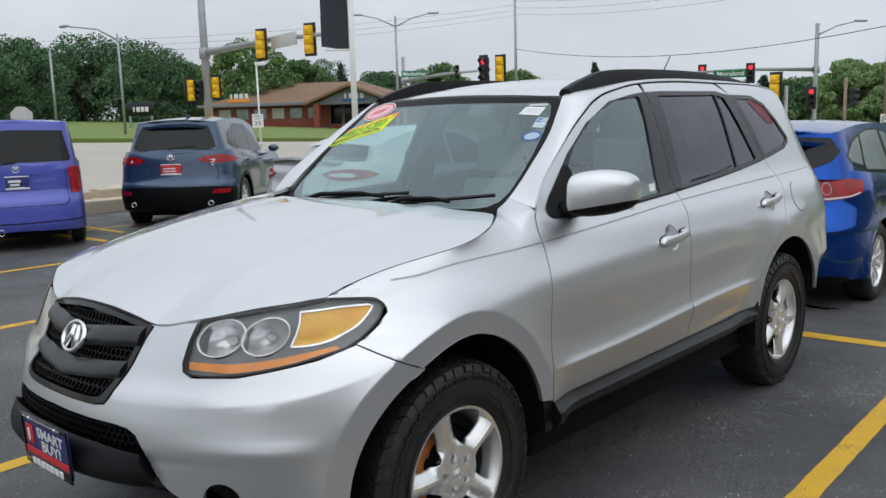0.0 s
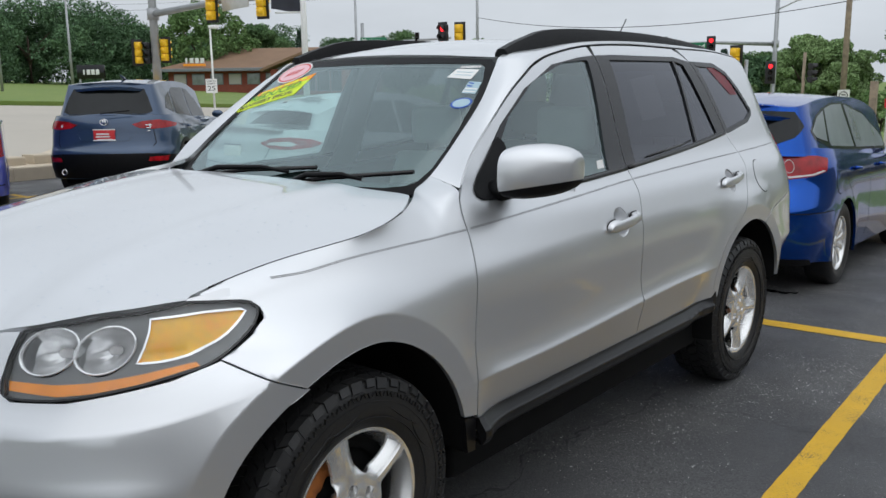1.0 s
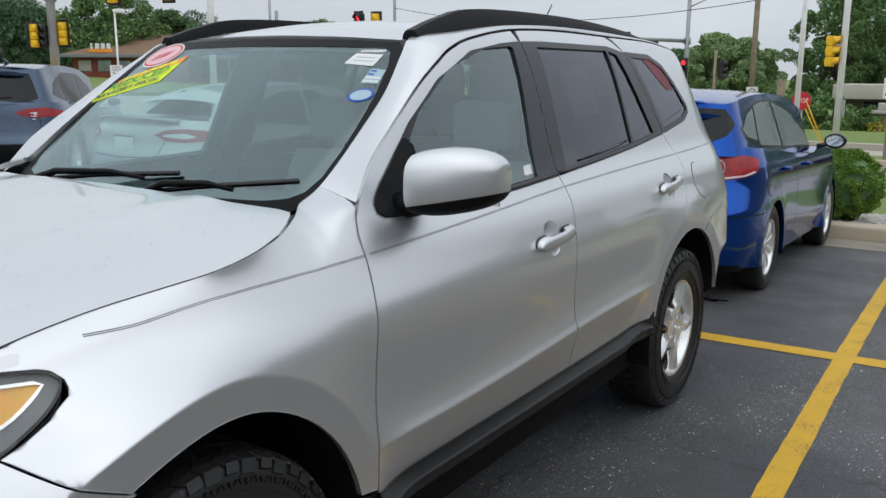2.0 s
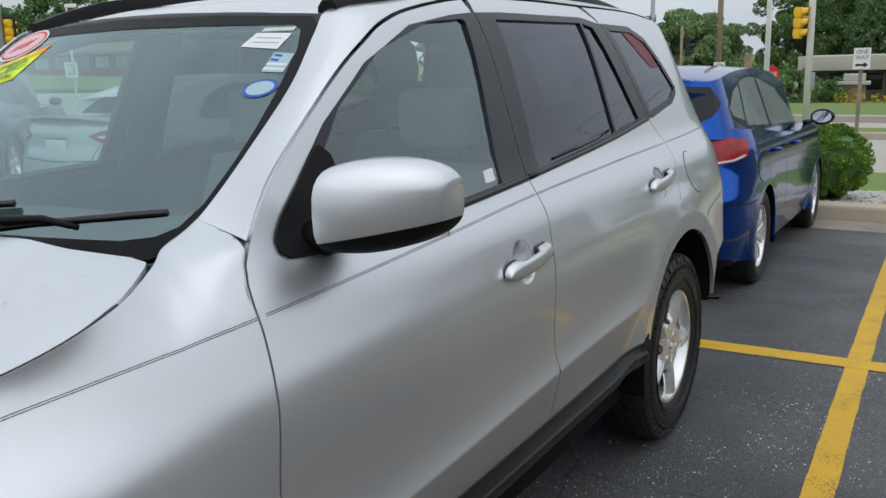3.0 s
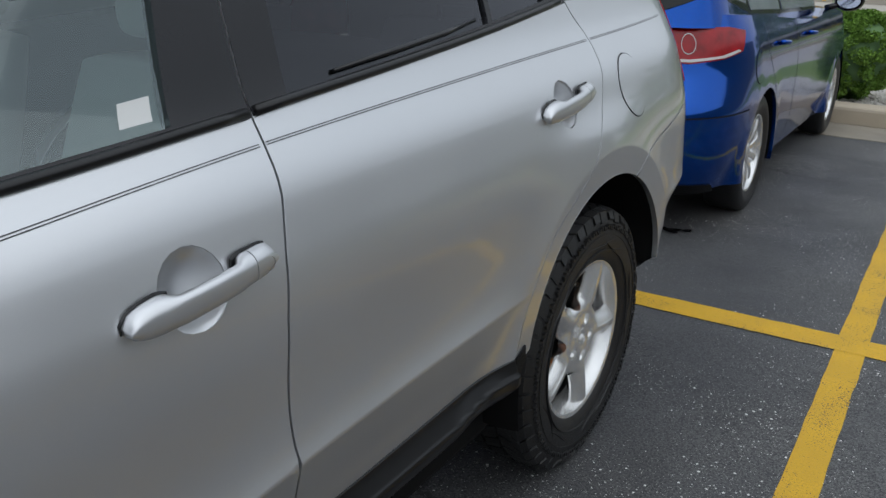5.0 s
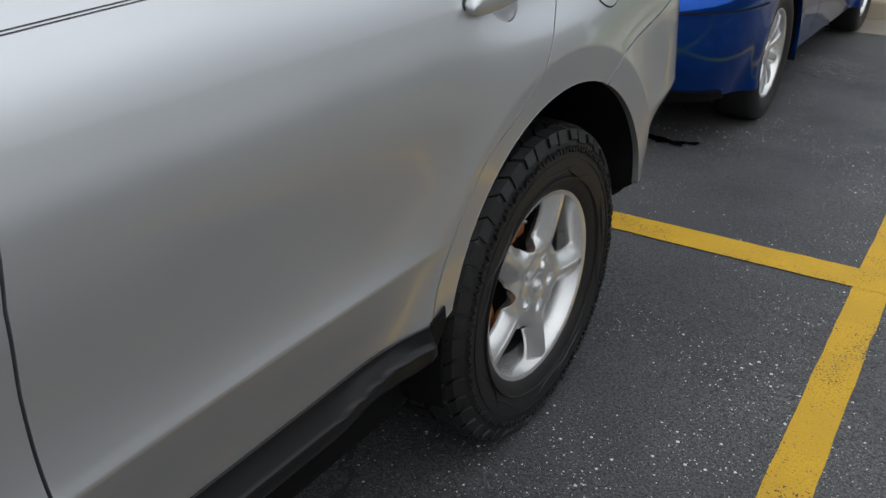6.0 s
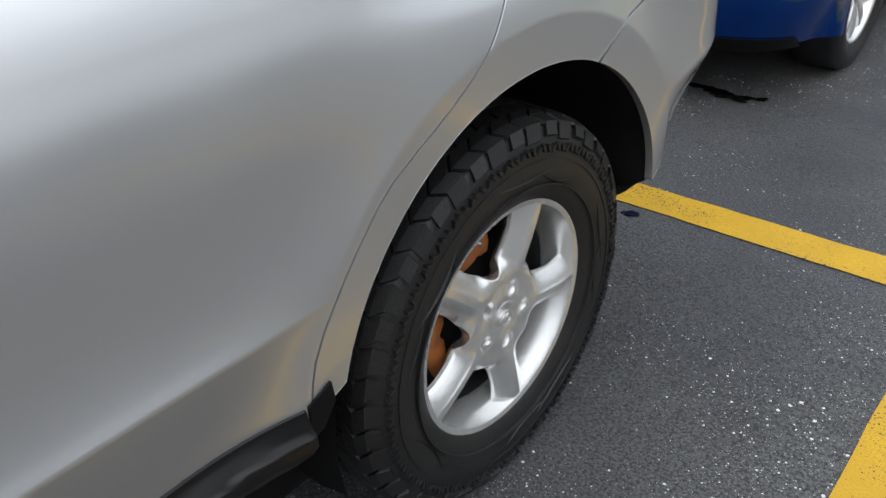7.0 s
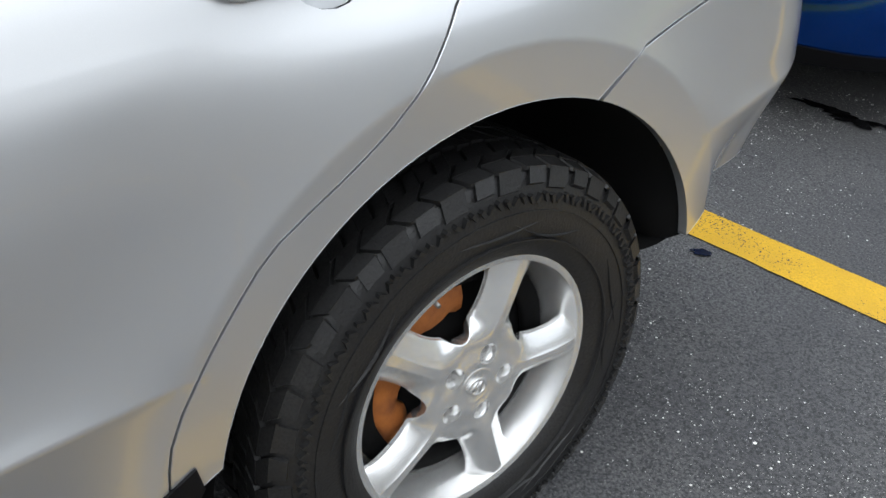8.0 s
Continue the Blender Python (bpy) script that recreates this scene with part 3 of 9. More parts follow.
def scatter_stones(name, x0, x1, y0, y1, count, lo, hi, mat, label, seed, lift=0.0):
    """A bed of rounded stones, each a small faceted lump."""
    rng = random.Random(seed)
    verts, faces = [], []
    for _ in range(count):
        x, y, r = rng.uniform(x0, x1), rng.uniform(y0, y1), rng.uniform(lo, hi)
        z = terrain(x, y) + lift + r * 0.3
        k = len(verts)
        ph = rng.uniform(0, 6.28)
        for zz, rr, n in ((-0.35, 0.8, 4), (0.25, 0.85, 4)):
            for i in range(n):
                a = ph + i * math.pi / 2 + (0.6 if zz > 0 else 0)
                q = rng.uniform(0.75, 1.2)
                verts.append((x + r * rr * q * math.cos(a) * 1.2, y + r * rr * q * math.sin(a), z + r * zz))
        verts.append((x + rng.uniform(-0.2, 0.2) * r, y, z + r * 0.65))
        for i in range(4):
            j = (i + 1) % 4
            faces += [(k + i, k + j, k + 4 + i), (k + j, k + 4 + j, k + 4 + i), (k + 4 + i, k + 4 + j, k + 8)]
    me = bpy.data.meshes.new(name)
    me.from_pydata(verts, [], faces)
    me.materials.append(mat)
    return tagged(new(name, me), label, "gravel", kind="stuff")


GRAVEL = material("pale_river_stone", (0.60, 0.57, 0.52), 0.8, color2=(0.42, 0.38, 0.33), vscale=14, grain=0.15, gscale=200)
GRAVELBED = material("gravel_bed", (0.48, 0.45, 0.40), 0.9, color2=(0.28, 0.25, 0.21), vscale=25, grain=0.3, gscale=90, bump=1.0, bscale=60)
sheet("gravel_bed", [(-17, 8.82), (20, 8.82), (20, 10.32), (-17, 10.32)], GRAVELBED, "bed of pale landscaping gravel behind the kerb", "gravel", lift=0.10, step=0.5)
scatter_stones("gravel", -3.5, 3.5, 8.84, 10.28, 5200, 0.016, 0.040, GRAVEL, "pale rounded landscaping stones", 3, 0.10)

# unseen wall, added so that the SUV's flank mirrors less low sky
REFLECTION_WALL = material("grey_reflection_wall", (0.26, 0.256, 0.25), 0.85, color2=(0.21, 0.206, 0.20), vscale=0.8, grain=0.12, gscale=40, bump=0.3, bscale=60)
tagged(part("wall_east", box(0.4, 60, 6.0, (15.6, 4, -0.9), 0.03), REFLECTION_WALL), "unseen plain grey wall added to darken reflections in the SUV's flank", "wall", kind="structure")

# ---- the silver SUV's skin: a plan outline, drawn in by side, nose and tail profiles ----
class Outline:
    """Half a plan outline, nose to tail; s runs along it and equals y on the straight flank."""

    def __init__(self, half, nose, tail, y0, y1, pf, qf, pr, qr):
        a = np.linspace(0, math.pi / 2, 400)
        fx, fy = half * np.sin(a) ** (2 / qf), y0 - (y0 - nose) * np.cos(a) ** (2 / pf)
        rx, ry = half * np.cos(a) ** (2 / qr), y1 + (tail - y1) * np.sin(a) ** (2 / pr)
        mid = np.linspace(y0, y1, 60)[1:-1]
        self.x, self.y = np.r_[fx, np.full(58, half), rx], np.r_[fy, mid, ry]
        arc = np.r_[0, np.cumsum(np.hypot(np.diff(self.x), np.diff(self.y)))]
        self.s = arc - arc[399] + y0
        tx, ty = np.gradient(self.x, self.s + np.arange(len(arc)) * 1e-9), np.gradient(self.y, self.s + np.arange(len(arc)) * 1e-9)
        ln = np.maximum(np.hypot(tx, ty), 1e-9)
        self.nx, self.ny = ty / ln, -tx / ln
        self.nx[0], self.ny[0], self.nx[-1], self.ny[-1] = 0.0, -1.0, 0.0, 1.0
        self.half, self.s0, self.s1 = half, self.s[0], self.s[-1]

    def __call__(self, s, d):
        g = lambda v: np.interp(s, self.s, v)  # noqa: E731
        over = np.maximum(0, self.s0 - s) - np.maximum(0, s - self.s1)
        return g(self.x) - g(self.nx) * d - np.where(over != 0, abs(over), 0), g(self.y) - g(self.ny) * d

    def front(self, x):
        """s where the nose has this half width."""
        return float(np.interp(x, self.x[:400], self.s[:400]))

    def rear(self, x):
        return float(np.interp(-x, -self.x[-400:], self.s[-400:]))


SUV = Outline(0.952, -0.875, 3.755, 0.3, 3.1, 2.6, 2.35, 3.2, 3.0)
side_low = curve1([(0.15, 0.86), (0.30, 0.885), (0.41, 0.905), (0.50, 0.926), (0.56, 0.940), (0.625, 0.955)])
side_up = curve1([(0.625, 0.955), (0.65, 0.9445), (0.68, 0.9375), (0.72, 0.934), (0.78, 0.934), (0.86, 0.934), (0.94, 0.925), (1.0, 0.908), (1.07, 0.883), (1.12, 0.850), (1.16, 0.822), (1.20, 0.802),
                  (1.30, 0.768), (1.40, 0.735), (1.50, 0.698), (1.58, 0.660), (1.63, 0.625), (1.68, 0.57)])


def fold_line(s):
    """Height of the sharp fold along the doors."""
    return 0.624 + 0.038 * smoothstep(0.7, 2.0, s)


def suv_side(z, s):
    zz = z - (fold_line(s) - 0.625) * smoothstep(0.46, 0.58, z) * smoothstep(0.98, 0.74, z)
    return np.where(zz < 0.625, side_low(zz), side_up(zz))


suv_nose = curve1([(0.15, 0.10), (0.25, 0.05), (0.35, 0.02), (0.45, 0.0), (0.555, 0.001), (0.575, 0.004), (0.585, 0.0), (0.66, 0.008), (0.735, 0.027), (0.75, 0.034), (0.762, 0.046), (0.80, 0.077), (0.86, 0.107), (0.95, 0.155), (1.0, 0.19), (1.05, 0.25), (1.12, 0.34)])
suv_tail = curve1([(0.15, 0.08), (0.3, 0.03), (0.45, 0.0), (0.6, 0.0), (0.75, 0.03), (0.9, 0.055), (1.1, 0.10), (1.2, 0.14), (1.4, 0.27), (1.6, 0.46), (1.7, 0.58)])
ARCH = ((-0.015, 0.425, 0.425), (2.69, 0.400, 0.425))
FLARE = 0.073


bumper_crease = curve1([(-1.0, 0.735), (-0.80, 0.741), (-0.71, 0.749), (-0.57, 0.763), (-0.465, 0.784), (-0.36, 0.814), (-0.30, 0.836), (-0.20, 0.862)])


def suv_skin(s, z):
    s, z = np.asarray(s, float), np.asarray(z, float)
    d = 0.952 - suv_side(z, s)
    d = d + 0.03 * smoothstep(1.3, 0.2, s) * smoothstep(0.9, 1.1, z)
    wf, wr = smoothstep(-0.40, -1.15, s), smoothstep(3.15, 3.75, s)
    d = d * (1 - wf) * (1 - wr) + wf * suv_nose(z) + wr * suv_tail(z)
    # the bumper's corner stands out below the lamp
    corner = 0.075 * smoothstep(0.15, -0.30, s) * smoothstep(-1.0, -0.5, s)
    zc = bumper_crease(np.clip(s, -1.0, -0.2))
    ramp = np.clip((0.912 - z) / (0.912 - zc), 0, 1)
    d = d - corner * (0.3 * smoothstep(0.90, 0.66, z) + 0.7 * ramp - 0.25 * np.clip(zc - z, 0, 0.2))
    # arches: a slow swell up to a crease, then a band that stands upright
    for (cy, cz, r), crest in zip(ARCH, (-0.002 - 1.1 * corner, -0.002)):
        dist = np.hypot(s - cy, z - cz)
        k = np.clip((r + FLARE + 0.17 - dist) / 0.17, 0, 1) ** 2.2
        k = k * (1 - smoothstep(0.93, 1.05, z))
        band = np.maximum(r + FLARE - dist, 0)
        d = d * (1 - k) + k * np.minimum(crest, d) + 0.03 * np.minimum(band, FLARE)
    # behind the rear wheel the bumper draws in towards its lower edge
    d = d + 0.075 * smoothstep(0.76, 0.42, z) * smoothstep(3.06, 3.34, s)
    x, y = SUV(s, d)
    return np.stack([x, y, z], -1)


def arch_marks():
    """Lines on both sides of each arch's crease, for a crisp fold in the sheets."""
    return [(cy + (r + FLARE + e) * math.cos(a), cz + (r + FLARE + e) * math.sin(a)) for cy, cz, r in ARCH for e in (-0.0045, 0.0045) for a in np.linspace(-0.1, math.pi + 0.1, 150)]


def fold_marks():
    """Lines on both sides of the fold along the doors."""
    return [(float(y), float(fold_line(y)) + e) for y in np.linspace(0.47, 2.3, 150) for e in (-0.014, -0.0045, 0.0045, 0.014)] + arch_marks()

# ---- the silver SUV ----
def circle(cy, cz, r, a0, a1, n=24):
    return [(cy + r * math.cos(radians(a0 + (a1 - a0) * k / n)), cz + r * math.sin(radians(a0 + (a1 - a0) * k / n))) for k in range(n + 1)]


def wrap(skin, outline, front=True):
    """The skin carried round the nose or the tail: u = 0 in the middle, left positive."""
    def f(u, z):
        u = np.asarray(u, float)
        s = outline.s0 + abs(u) if front else outline.s1 - abs(u)
        p = skin(s, z)
        p[:, 0] = np.where(u < 0, -p[:, 0], p[:, 0])
        return p
    return f


def both(poly):
    """Completes a half outline (u >= 0, from the middle line to the middle line) by its mirror image."""
    return poly + [(-u, z) for u, z in poly[::-1] if abs(u) > 1e-6]


hood_line = curve1([(-0.85, 0.86), (-0.7, 0.915), (-0.60, 0.950), (-0.47, 0.992), (-0.4, 1.012), (-0.25, 1.046), (-0.1, 1.075), (0.1, 1.105), (0.2, 1.123), (0.3, 1.142), (0.41, 1.165), (0.5, 1.20), (0.60, 1.245), (0.70, 1.30)])
hood_half = curve1([(-0.85, 0.70), (-0.60, 0.73), (-0.47, 0.755), (-0.40, 0.764), (-0.334, 0.766), (-0.233, 0.777), (-0.129, 0.795), (0.0, 0.823), (0.1, 0.841), (0.2, 0.838), (0.3, 0.812), (0.36, 0.78), (0.41, 0.745), (0.5, 0.722), (0.60, 0.70), (0.70, 0.685)])


def hood_top(x, y):
    mid = 1.20 - 0.19 * (np.maximum(0.41 - y, 0) / 1.19) ** 1.7
    half = np.interp(y, [-0.47, 0.1, 0.25], [0.782, 0.843, 0.83])
    edge = np.where(y < 0.25, hood_line(np.minimum(y, 0.25)), 1.133 + 0.16 * (y - 0.25))
    # the leading edge dips towards the grille's corners
    dip = np.interp(abs(x), [0.0, 0.12, 0.26, 0.33, 0.40, 0.49, 0.63, 0.77], [0.023, 0.025, 0.039, 0.048, 0.044, 0.031, 0.009, 0.006])
    z = mid - (mid - edge) * (abs(x) / half) ** 2.1 - dip * smoothstep(-0.36, -0.68, y) + 0.005 * np.exp(-((abs(x) - 0.45) / 0.06) ** 2) - 0.05 * smoothstep(-0.50, -0.82, y)
    return np.stack([x + 0 * y, y + 0 * x, z], -1)


wing_ys = (-0.85, -0.60, -0.40, -0.334, -0.233, -0.129, 0.0, 0.1, 0.2)
wing_x = curve1([(y, float(hood_half(y))) for y in wing_ys] + [(0.3, 0.812), (0.36, 0.780), (0.41, 0.742), (0.47, 0.702), (0.53, 0.676), (0.585, 0.662), (0.62, 0.658)])
wing_y = curve1([(y, y) for y in wing_ys] + [(0.3, 0.3), (0.36, 0.362), (0.41, 0.425), (0.47, 0.476), (0.53, 0.542), (0.585, 0.593), (0.62, 0.625)])
wing_z = curve1([(y, float(hood_top(np.array([float(hood_half(y))]), np.array([y]))[0][2])) for y in wing_ys] + [(0.3, 1.142), (0.36, 1.155), (0.41, 1.170), (0.47, 1.182), (0.53, 1.193), (0.585, 1.209), (0.62, 1.228)])


def fender(s, v):
    """Flank up to v = 1.05, then rolled over to the bonnet line at v = 1.20."""
    s, v = np.asarray(s, float), np.asarray(v, float)
    y = suv_skin(s, np.full_like(v, 1.0))[:, 1]
    lim = np.minimum(1.05, hood_line(y) - 0.035) + 0.115 * smoothstep(0.36, 0.56, y)
    zv = np.where(v <= 0.95, v, 0.95 + (np.minimum(v, 1.05) - 0.95) * (lim - 0.95) / 0.10)
    low = suv_skin(s, zv)
    foot = suv_skin(s, lim)
    tan = (foot - suv_skin(s, lim - 0.01)) / 0.01
    k = np.clip((v - 1.05) / 0.15, 0, 1.3)[:, None]
    y = foot[:, 1]
    top = np.stack([wing_x(y), wing_y(y), wing_z(y)], -1)
    mid = foot + tan * np.clip((top[:, 2] - foot[:, 2]) * 0.55, 0.012, 0.055)[:, None]
    return np.where(v[:, None] <= 1.05, low, (1 - k) ** 2 * foot + 2 * k * (1 - k) * mid + k * k * top)


def windscreen(x, z):
    y = 0.42 + 1.25 * (z - 1.13) + 0.25 * x * x + 0.10 * (z - 1.13) ** 2
    return np.stack([x + 0 * z, y, z + 0 * x], -1)


roof_mid = curve1([(0.95, 1.585), (1.06, 1.615), (1.2, 1.645), (1.5, 1.68), (2.0, 1.703), (2.5, 1.70), (3.0, 1.668), (3.25, 1.63), (3.5, 1.55)])


def roof_top(x, y):
    return np.stack([x + 0 * y, y + 0 * x, roof_mid(y) - 0.042 * (x / 0.56) ** 2], -1)


def nose_edge(s):
    """Height at which the nose skin meets the bonnet."""
    lo, hi = 0.8, 1.1
    for _ in range(24):
        m = (lo + hi) / 2
        p = suv_skin(np.array([s]), np.array([m]))[0]
        if hood_top(p[0], p[1])[2] > m:
            lo = m
        else:
            hi = m
    return lo


def tread_block(bm, t0, t1, x0, x1, r0, r1, rb, skew=0.0):
    """One rubber block between two angles; the outer end may drop to another radius."""
    top, bot = [], []
    for t, x, r in ((t0, x0, r0), (t1, x0, r0), (t1 + skew, x1, r1), (t0 + skew, x1, r1)):
        top.append(bm.verts.new((x, r * math.cos(t), r * math.sin(t))))
    for t, x in ((t0, x0), (t1, x0), (t1 + skew, x1), (t0 + skew, x1)):
        q = rb if x != x1 or r1 >= rb else r1 - 0.012
        bot.append(bm.verts.new((x - (0.012 if r1 < rb and x == x1 else 0), q * math.cos(t), q * math.sin(t))))
    fs = [top] + [[top[i], bot[i], bot[(i + 1) % 4], top[(i + 1) % 4]] for i in range(4)]
    for f in fs:
        bm.faces.new(f)


def off_road_tyre(R=0.365, w=0.1175, rim=0.212):
    prof = [(-0.088, rim), (-w + 0.004, rim + 0.045), (-w, R - 0.075), (-w + 0.008, R - 0.03), (-0.09, R - 0.010), (-0.05, R - 0.008), (0.05, R - 0.008),
            (0.09, R - 0.010), (0.103, R - 0.020), (w - 0.007, R - 0.036), (w - 0.002, R - 0.056), (w, R - 0.078), (w - 0.001, R - 0.10), (w - 0.008, R - 0.128), (0.102, rim + 0.010),
            (0.094, rim + 0.002), (0.088, rim)]
    prof = [(a, b) for a, b in spline(prof, 0.012)]
    carcass = lathe(prof, 96)
    bm = bmesh.new()
    n = 46
    for k in range(n):
        a, p = 2 * math.pi * k / n, 2 * math.pi / n
        long = k % 2
        # shoulder: two rows of close-set blocks, run down over the side by turns
        cut = 0.86 if long else 0.82
        tread_block(bm, a, a + p * cut, 0.066, 0.0855, R + 0.001, R - 0.001, R - 0.012, p * 0.46)
        tread_block(bm, a + p * 0.46, a + p * (0.46 + cut), 0.0862, 0.104, R - 0.002, R - 0.009, R - 0.014, -p * 0.30)
        tread_block(bm, a + p * 0.20, a + p * (1.00 if long else 0.86), 0.1036, 0.1150, R - 0.0095, R - (0.036 if long else 0.029), R - 0.020, p * 0.12)
        tread_block(bm, a + p * 0.25, a + p * 0.70, 0.030, 0.066, R + 0.001, R + 0.001, R - 0.008, p * 0.30)
        tread_block(bm, a + p * 0.74, a + p * 1.13, 0.034, 0.066, R + 0.001, R + 0.001, R - 0.008, p * 0.30)
        tread_block(bm, a, a + p * 0.42, -0.020, 0.024, R + 0.001, R + 0.001, R - 0.008, -p * 0.35)
        tread_block(bm, a + p * 0.47, a + p * 0.88, -0.024, 0.020, R + 0.001, R + 0.001, R - 0.008, -p * 0.35)
        tread_block(bm, a, a + p * 0.84, -0.062, -0.030, R + 0.001, R + 0.001, R - 0.01, -p * 0.25)
        tread_block(bm, a + p * 0.1, a + p * 0.9, -0.112, -0.068, R - 0.012, R, R - 0.014, -p * 0.2)
        # chain of small raised marks below the shoulder
        for q, up, dr in ((0.05, 0.0, 1), (0.38, 0.004, -1), (0.70, -0.002, 1)):
            b0 = a + p * q
            r0 = R - 0.052 + up
            vs = [bm.verts.new((w + 0.0032, r * math.cos(t), r * math.sin(t))) for t, r in ((b0, r0), (b0 + p * 0.10, r0 - 0.004 * dr), (b0 + p * 0.26, r0 + 0.007 * dr), (b0 + p * 0.16, r0 + 0.010 * dr))]
            ws = [bm.verts.new((w - 0.006, v.co.y, v.co.z)) for v in vs]
            bm.faces.new(vs)
            for i in range(4):
                bm.faces.new((vs[i], ws[i], ws[(i + 1) % 4], vs[(i + 1) % 4]))
    blocks = bm
    bm = bmesh.new()
    bmesh.ops.recalc_face_normals(blocks, faces=blocks.faces)
    sharp(blocks, 30)
    # raised rings and long swooping ribs on the side wall
    for r, t in ((R - 0.070, 0.0018), (rim + 0.040, 0.0022), (rim + 0.022, 0.0016)):
        ring = lathe([(w - 0.012, r - 0.002), (w - 0.0005 + t - (0.012 if r < rim + 0.03 else 0.0), r - 0.0012), (w - 0.0005 + t - (0.012 if r < rim + 0.03 else 0.0), r + 0.0012), (w - 0.012, r + 0.002)], 96)
        tmp = bpy.data.meshes.new("ring")
        ring.to_mesh(tmp)
        ring.free()
        bm.from_mesh(tmp)
        bpy.data.meshes.remove(tmp)
    for k in range(5):
        for j, (ra, rb_) in enumerate(((R - 0.078, R - 0.112), (R - 0.082, R - 0.10))):
            a = 2 * math.pi * k / 5 + j * 0.35
            pr = None
            for i in range(9):
                f = i / 8
                t, r = a + f * 0.62, ra + (rb_ - ra) * math.sin(f * math.pi) * 0.9
                h = 0.0034 * math.sin(f * math.pi) + 0.0002
                cur = [bm.verts.new((w - 0.001 + hh, rr * math.cos(t), rr * math.sin(t))) for hh, rr in ((-0.004, r - 0.003), (h, r), (-0.004, r + 0.003))]
                if pr:
                    bm.faces.new((pr[0], cur[0], cur[1], pr[1]))
                    bm.faces.new((pr[1], cur[1], cur[2], pr[2]))
                pr = cur
    bmesh.ops.recalc_face_normals(bm, faces=bm.faces)
    return sharp(carcass, 30), blocks, sharp(bm, 30)


def five_spoke_rim(R=0.2205):
    """Cast wheel: barrel, lip, dished centre and five broad ridged spokes."""
    bm = lathe([(0.100, R - 0.003), (0.1005, R), (0.095, R + 0.001), (0.088, R - 0.006), (0.0, R - 0.028), (-0.09, R - 0.02), (-0.09, R - 0.028), (0.0, R - 0.038), (0.070, R - 0.020), (0.089, R - 0.012), (0.098, R - 0.010)], 96, closed=True)
    bmesh.ops.recalc_face_normals(bm, faces=bm.faces)
    return sharp(bm, 28)


spoke_half = curve1([(0.060, 0.060), (0.080, 0.060), (0.092, 0.0515), (0.102, 0.0455), (0.118, 0.0410), (0.142, 0.0390), (0.170, 0.0400), (0.192, 0.0455), (0.2135, 0.055)])


def wheel_face(u, v):
    """The cast face: a domed hub that flows into five spokes, each with a raised crown between two lower flanks."""
    r, a = np.hypot(u, v), np.arctan2(u, v)
    off = (a + math.pi / 5) % (2 * math.pi / 5) - math.pi / 5
    along, across = r * np.cos(off), np.abs(r * np.sin(off))
    q = across / spoke_half(np.clip(along, 0.06, 0.2135))
    f = np.clip((along - 0.06) / 0.15, 0, 1)
    crown = 0.0905 + 0.0095 * np.sin(f * math.pi * 0.62) - 0.0035 * f
    deep = smoothstep(0.070, 0.110, along)
    drop = 0.0026 * np.clip((q - 0.17) / 0.08, 0, 1) + 0.0185 * np.clip((q - 0.25) / 0.67, 0, 1) ** 1.15 + 0.008 * smoothstep(0.92, 1.03, q)
    x = crown + 0.0012 * (1 - np.minimum(q, 1) ** 2) * deep - drop * deep
    # the hub stands a little proud, with a shallow ring round the cap
    x = x + 0.0035 * smoothstep(0.075, 0.046, r) - 0.0012 * smoothstep(0.038, 0.035, r)
    return np.stack([x, u, v], -1)


def crease_marks():
    """Lines along the creases beside each spoke's crown."""
    out = []
    for k in range(5):
        c = 2 * math.pi * k / 5
        for r in np.linspace(0.078, 0.205, 48):
            for q in (-0.94, -0.25, -0.17, 0.17, 0.25, 0.94):
                b = q * float(spoke_half(r))
                out.append((r * math.sin(c) + b * math.cos(c), r * math.cos(c) - b * math.sin(c)))
    return out


def star_outline(R=0.2125):
    """Five spokes with rounded windows between them."""
    pts = []
    for k in range(5):
        c = 2 * math.pi * k / 5
        left = [(r, -float(spoke_half(r))) for r in np.linspace(0.104, R, 16)]
        right = [(r, float(spoke_half(r))) for r in np.linspace(R, 0.104, 16)]
        rim_ = [(math.sqrt(R * R + 0.055 ** 2 - b * b), b) for b in np.linspace(-0.045, 0.045, 7)]
        for r, b in left + rim_ + right:
            pts.append((r * math.sin(c) + b * math.cos(c), r * math.cos(c) - b * math.sin(c)))
        # round foot of the window
        m = c + math.pi / 5
        n0 = pts[-1]
        nxt = 2 * math.pi * (k + 1) / 5
        r0, b0 = 0.104, -float(spoke_half(0.104))
        n1 = (r0 * math.sin(nxt) + b0 * math.cos(nxt), r0 * math.cos(nxt) - b0 * math.sin(nxt))
        foot = (0.0935 * math.sin(m), 0.0935 * math.cos(m))
        for f in np.linspace(0, 1, 9)[1:-1]:
            w0, w1, w2 = (1 - f) ** 2, 2 * f * (1 - f), f * f
            mid = (2 * foot[0] - 0.5 * (n0[0] + n1[0]), 2 * foot[1] - 0.5 * (n0[1] + n1[1]))
            pts.append((w0 * n0[0] + w1 * mid[0] + w2 * n1[0], w0 * n0[1] + w1 * mid[1] + w2 * n1[1]))
    return pts


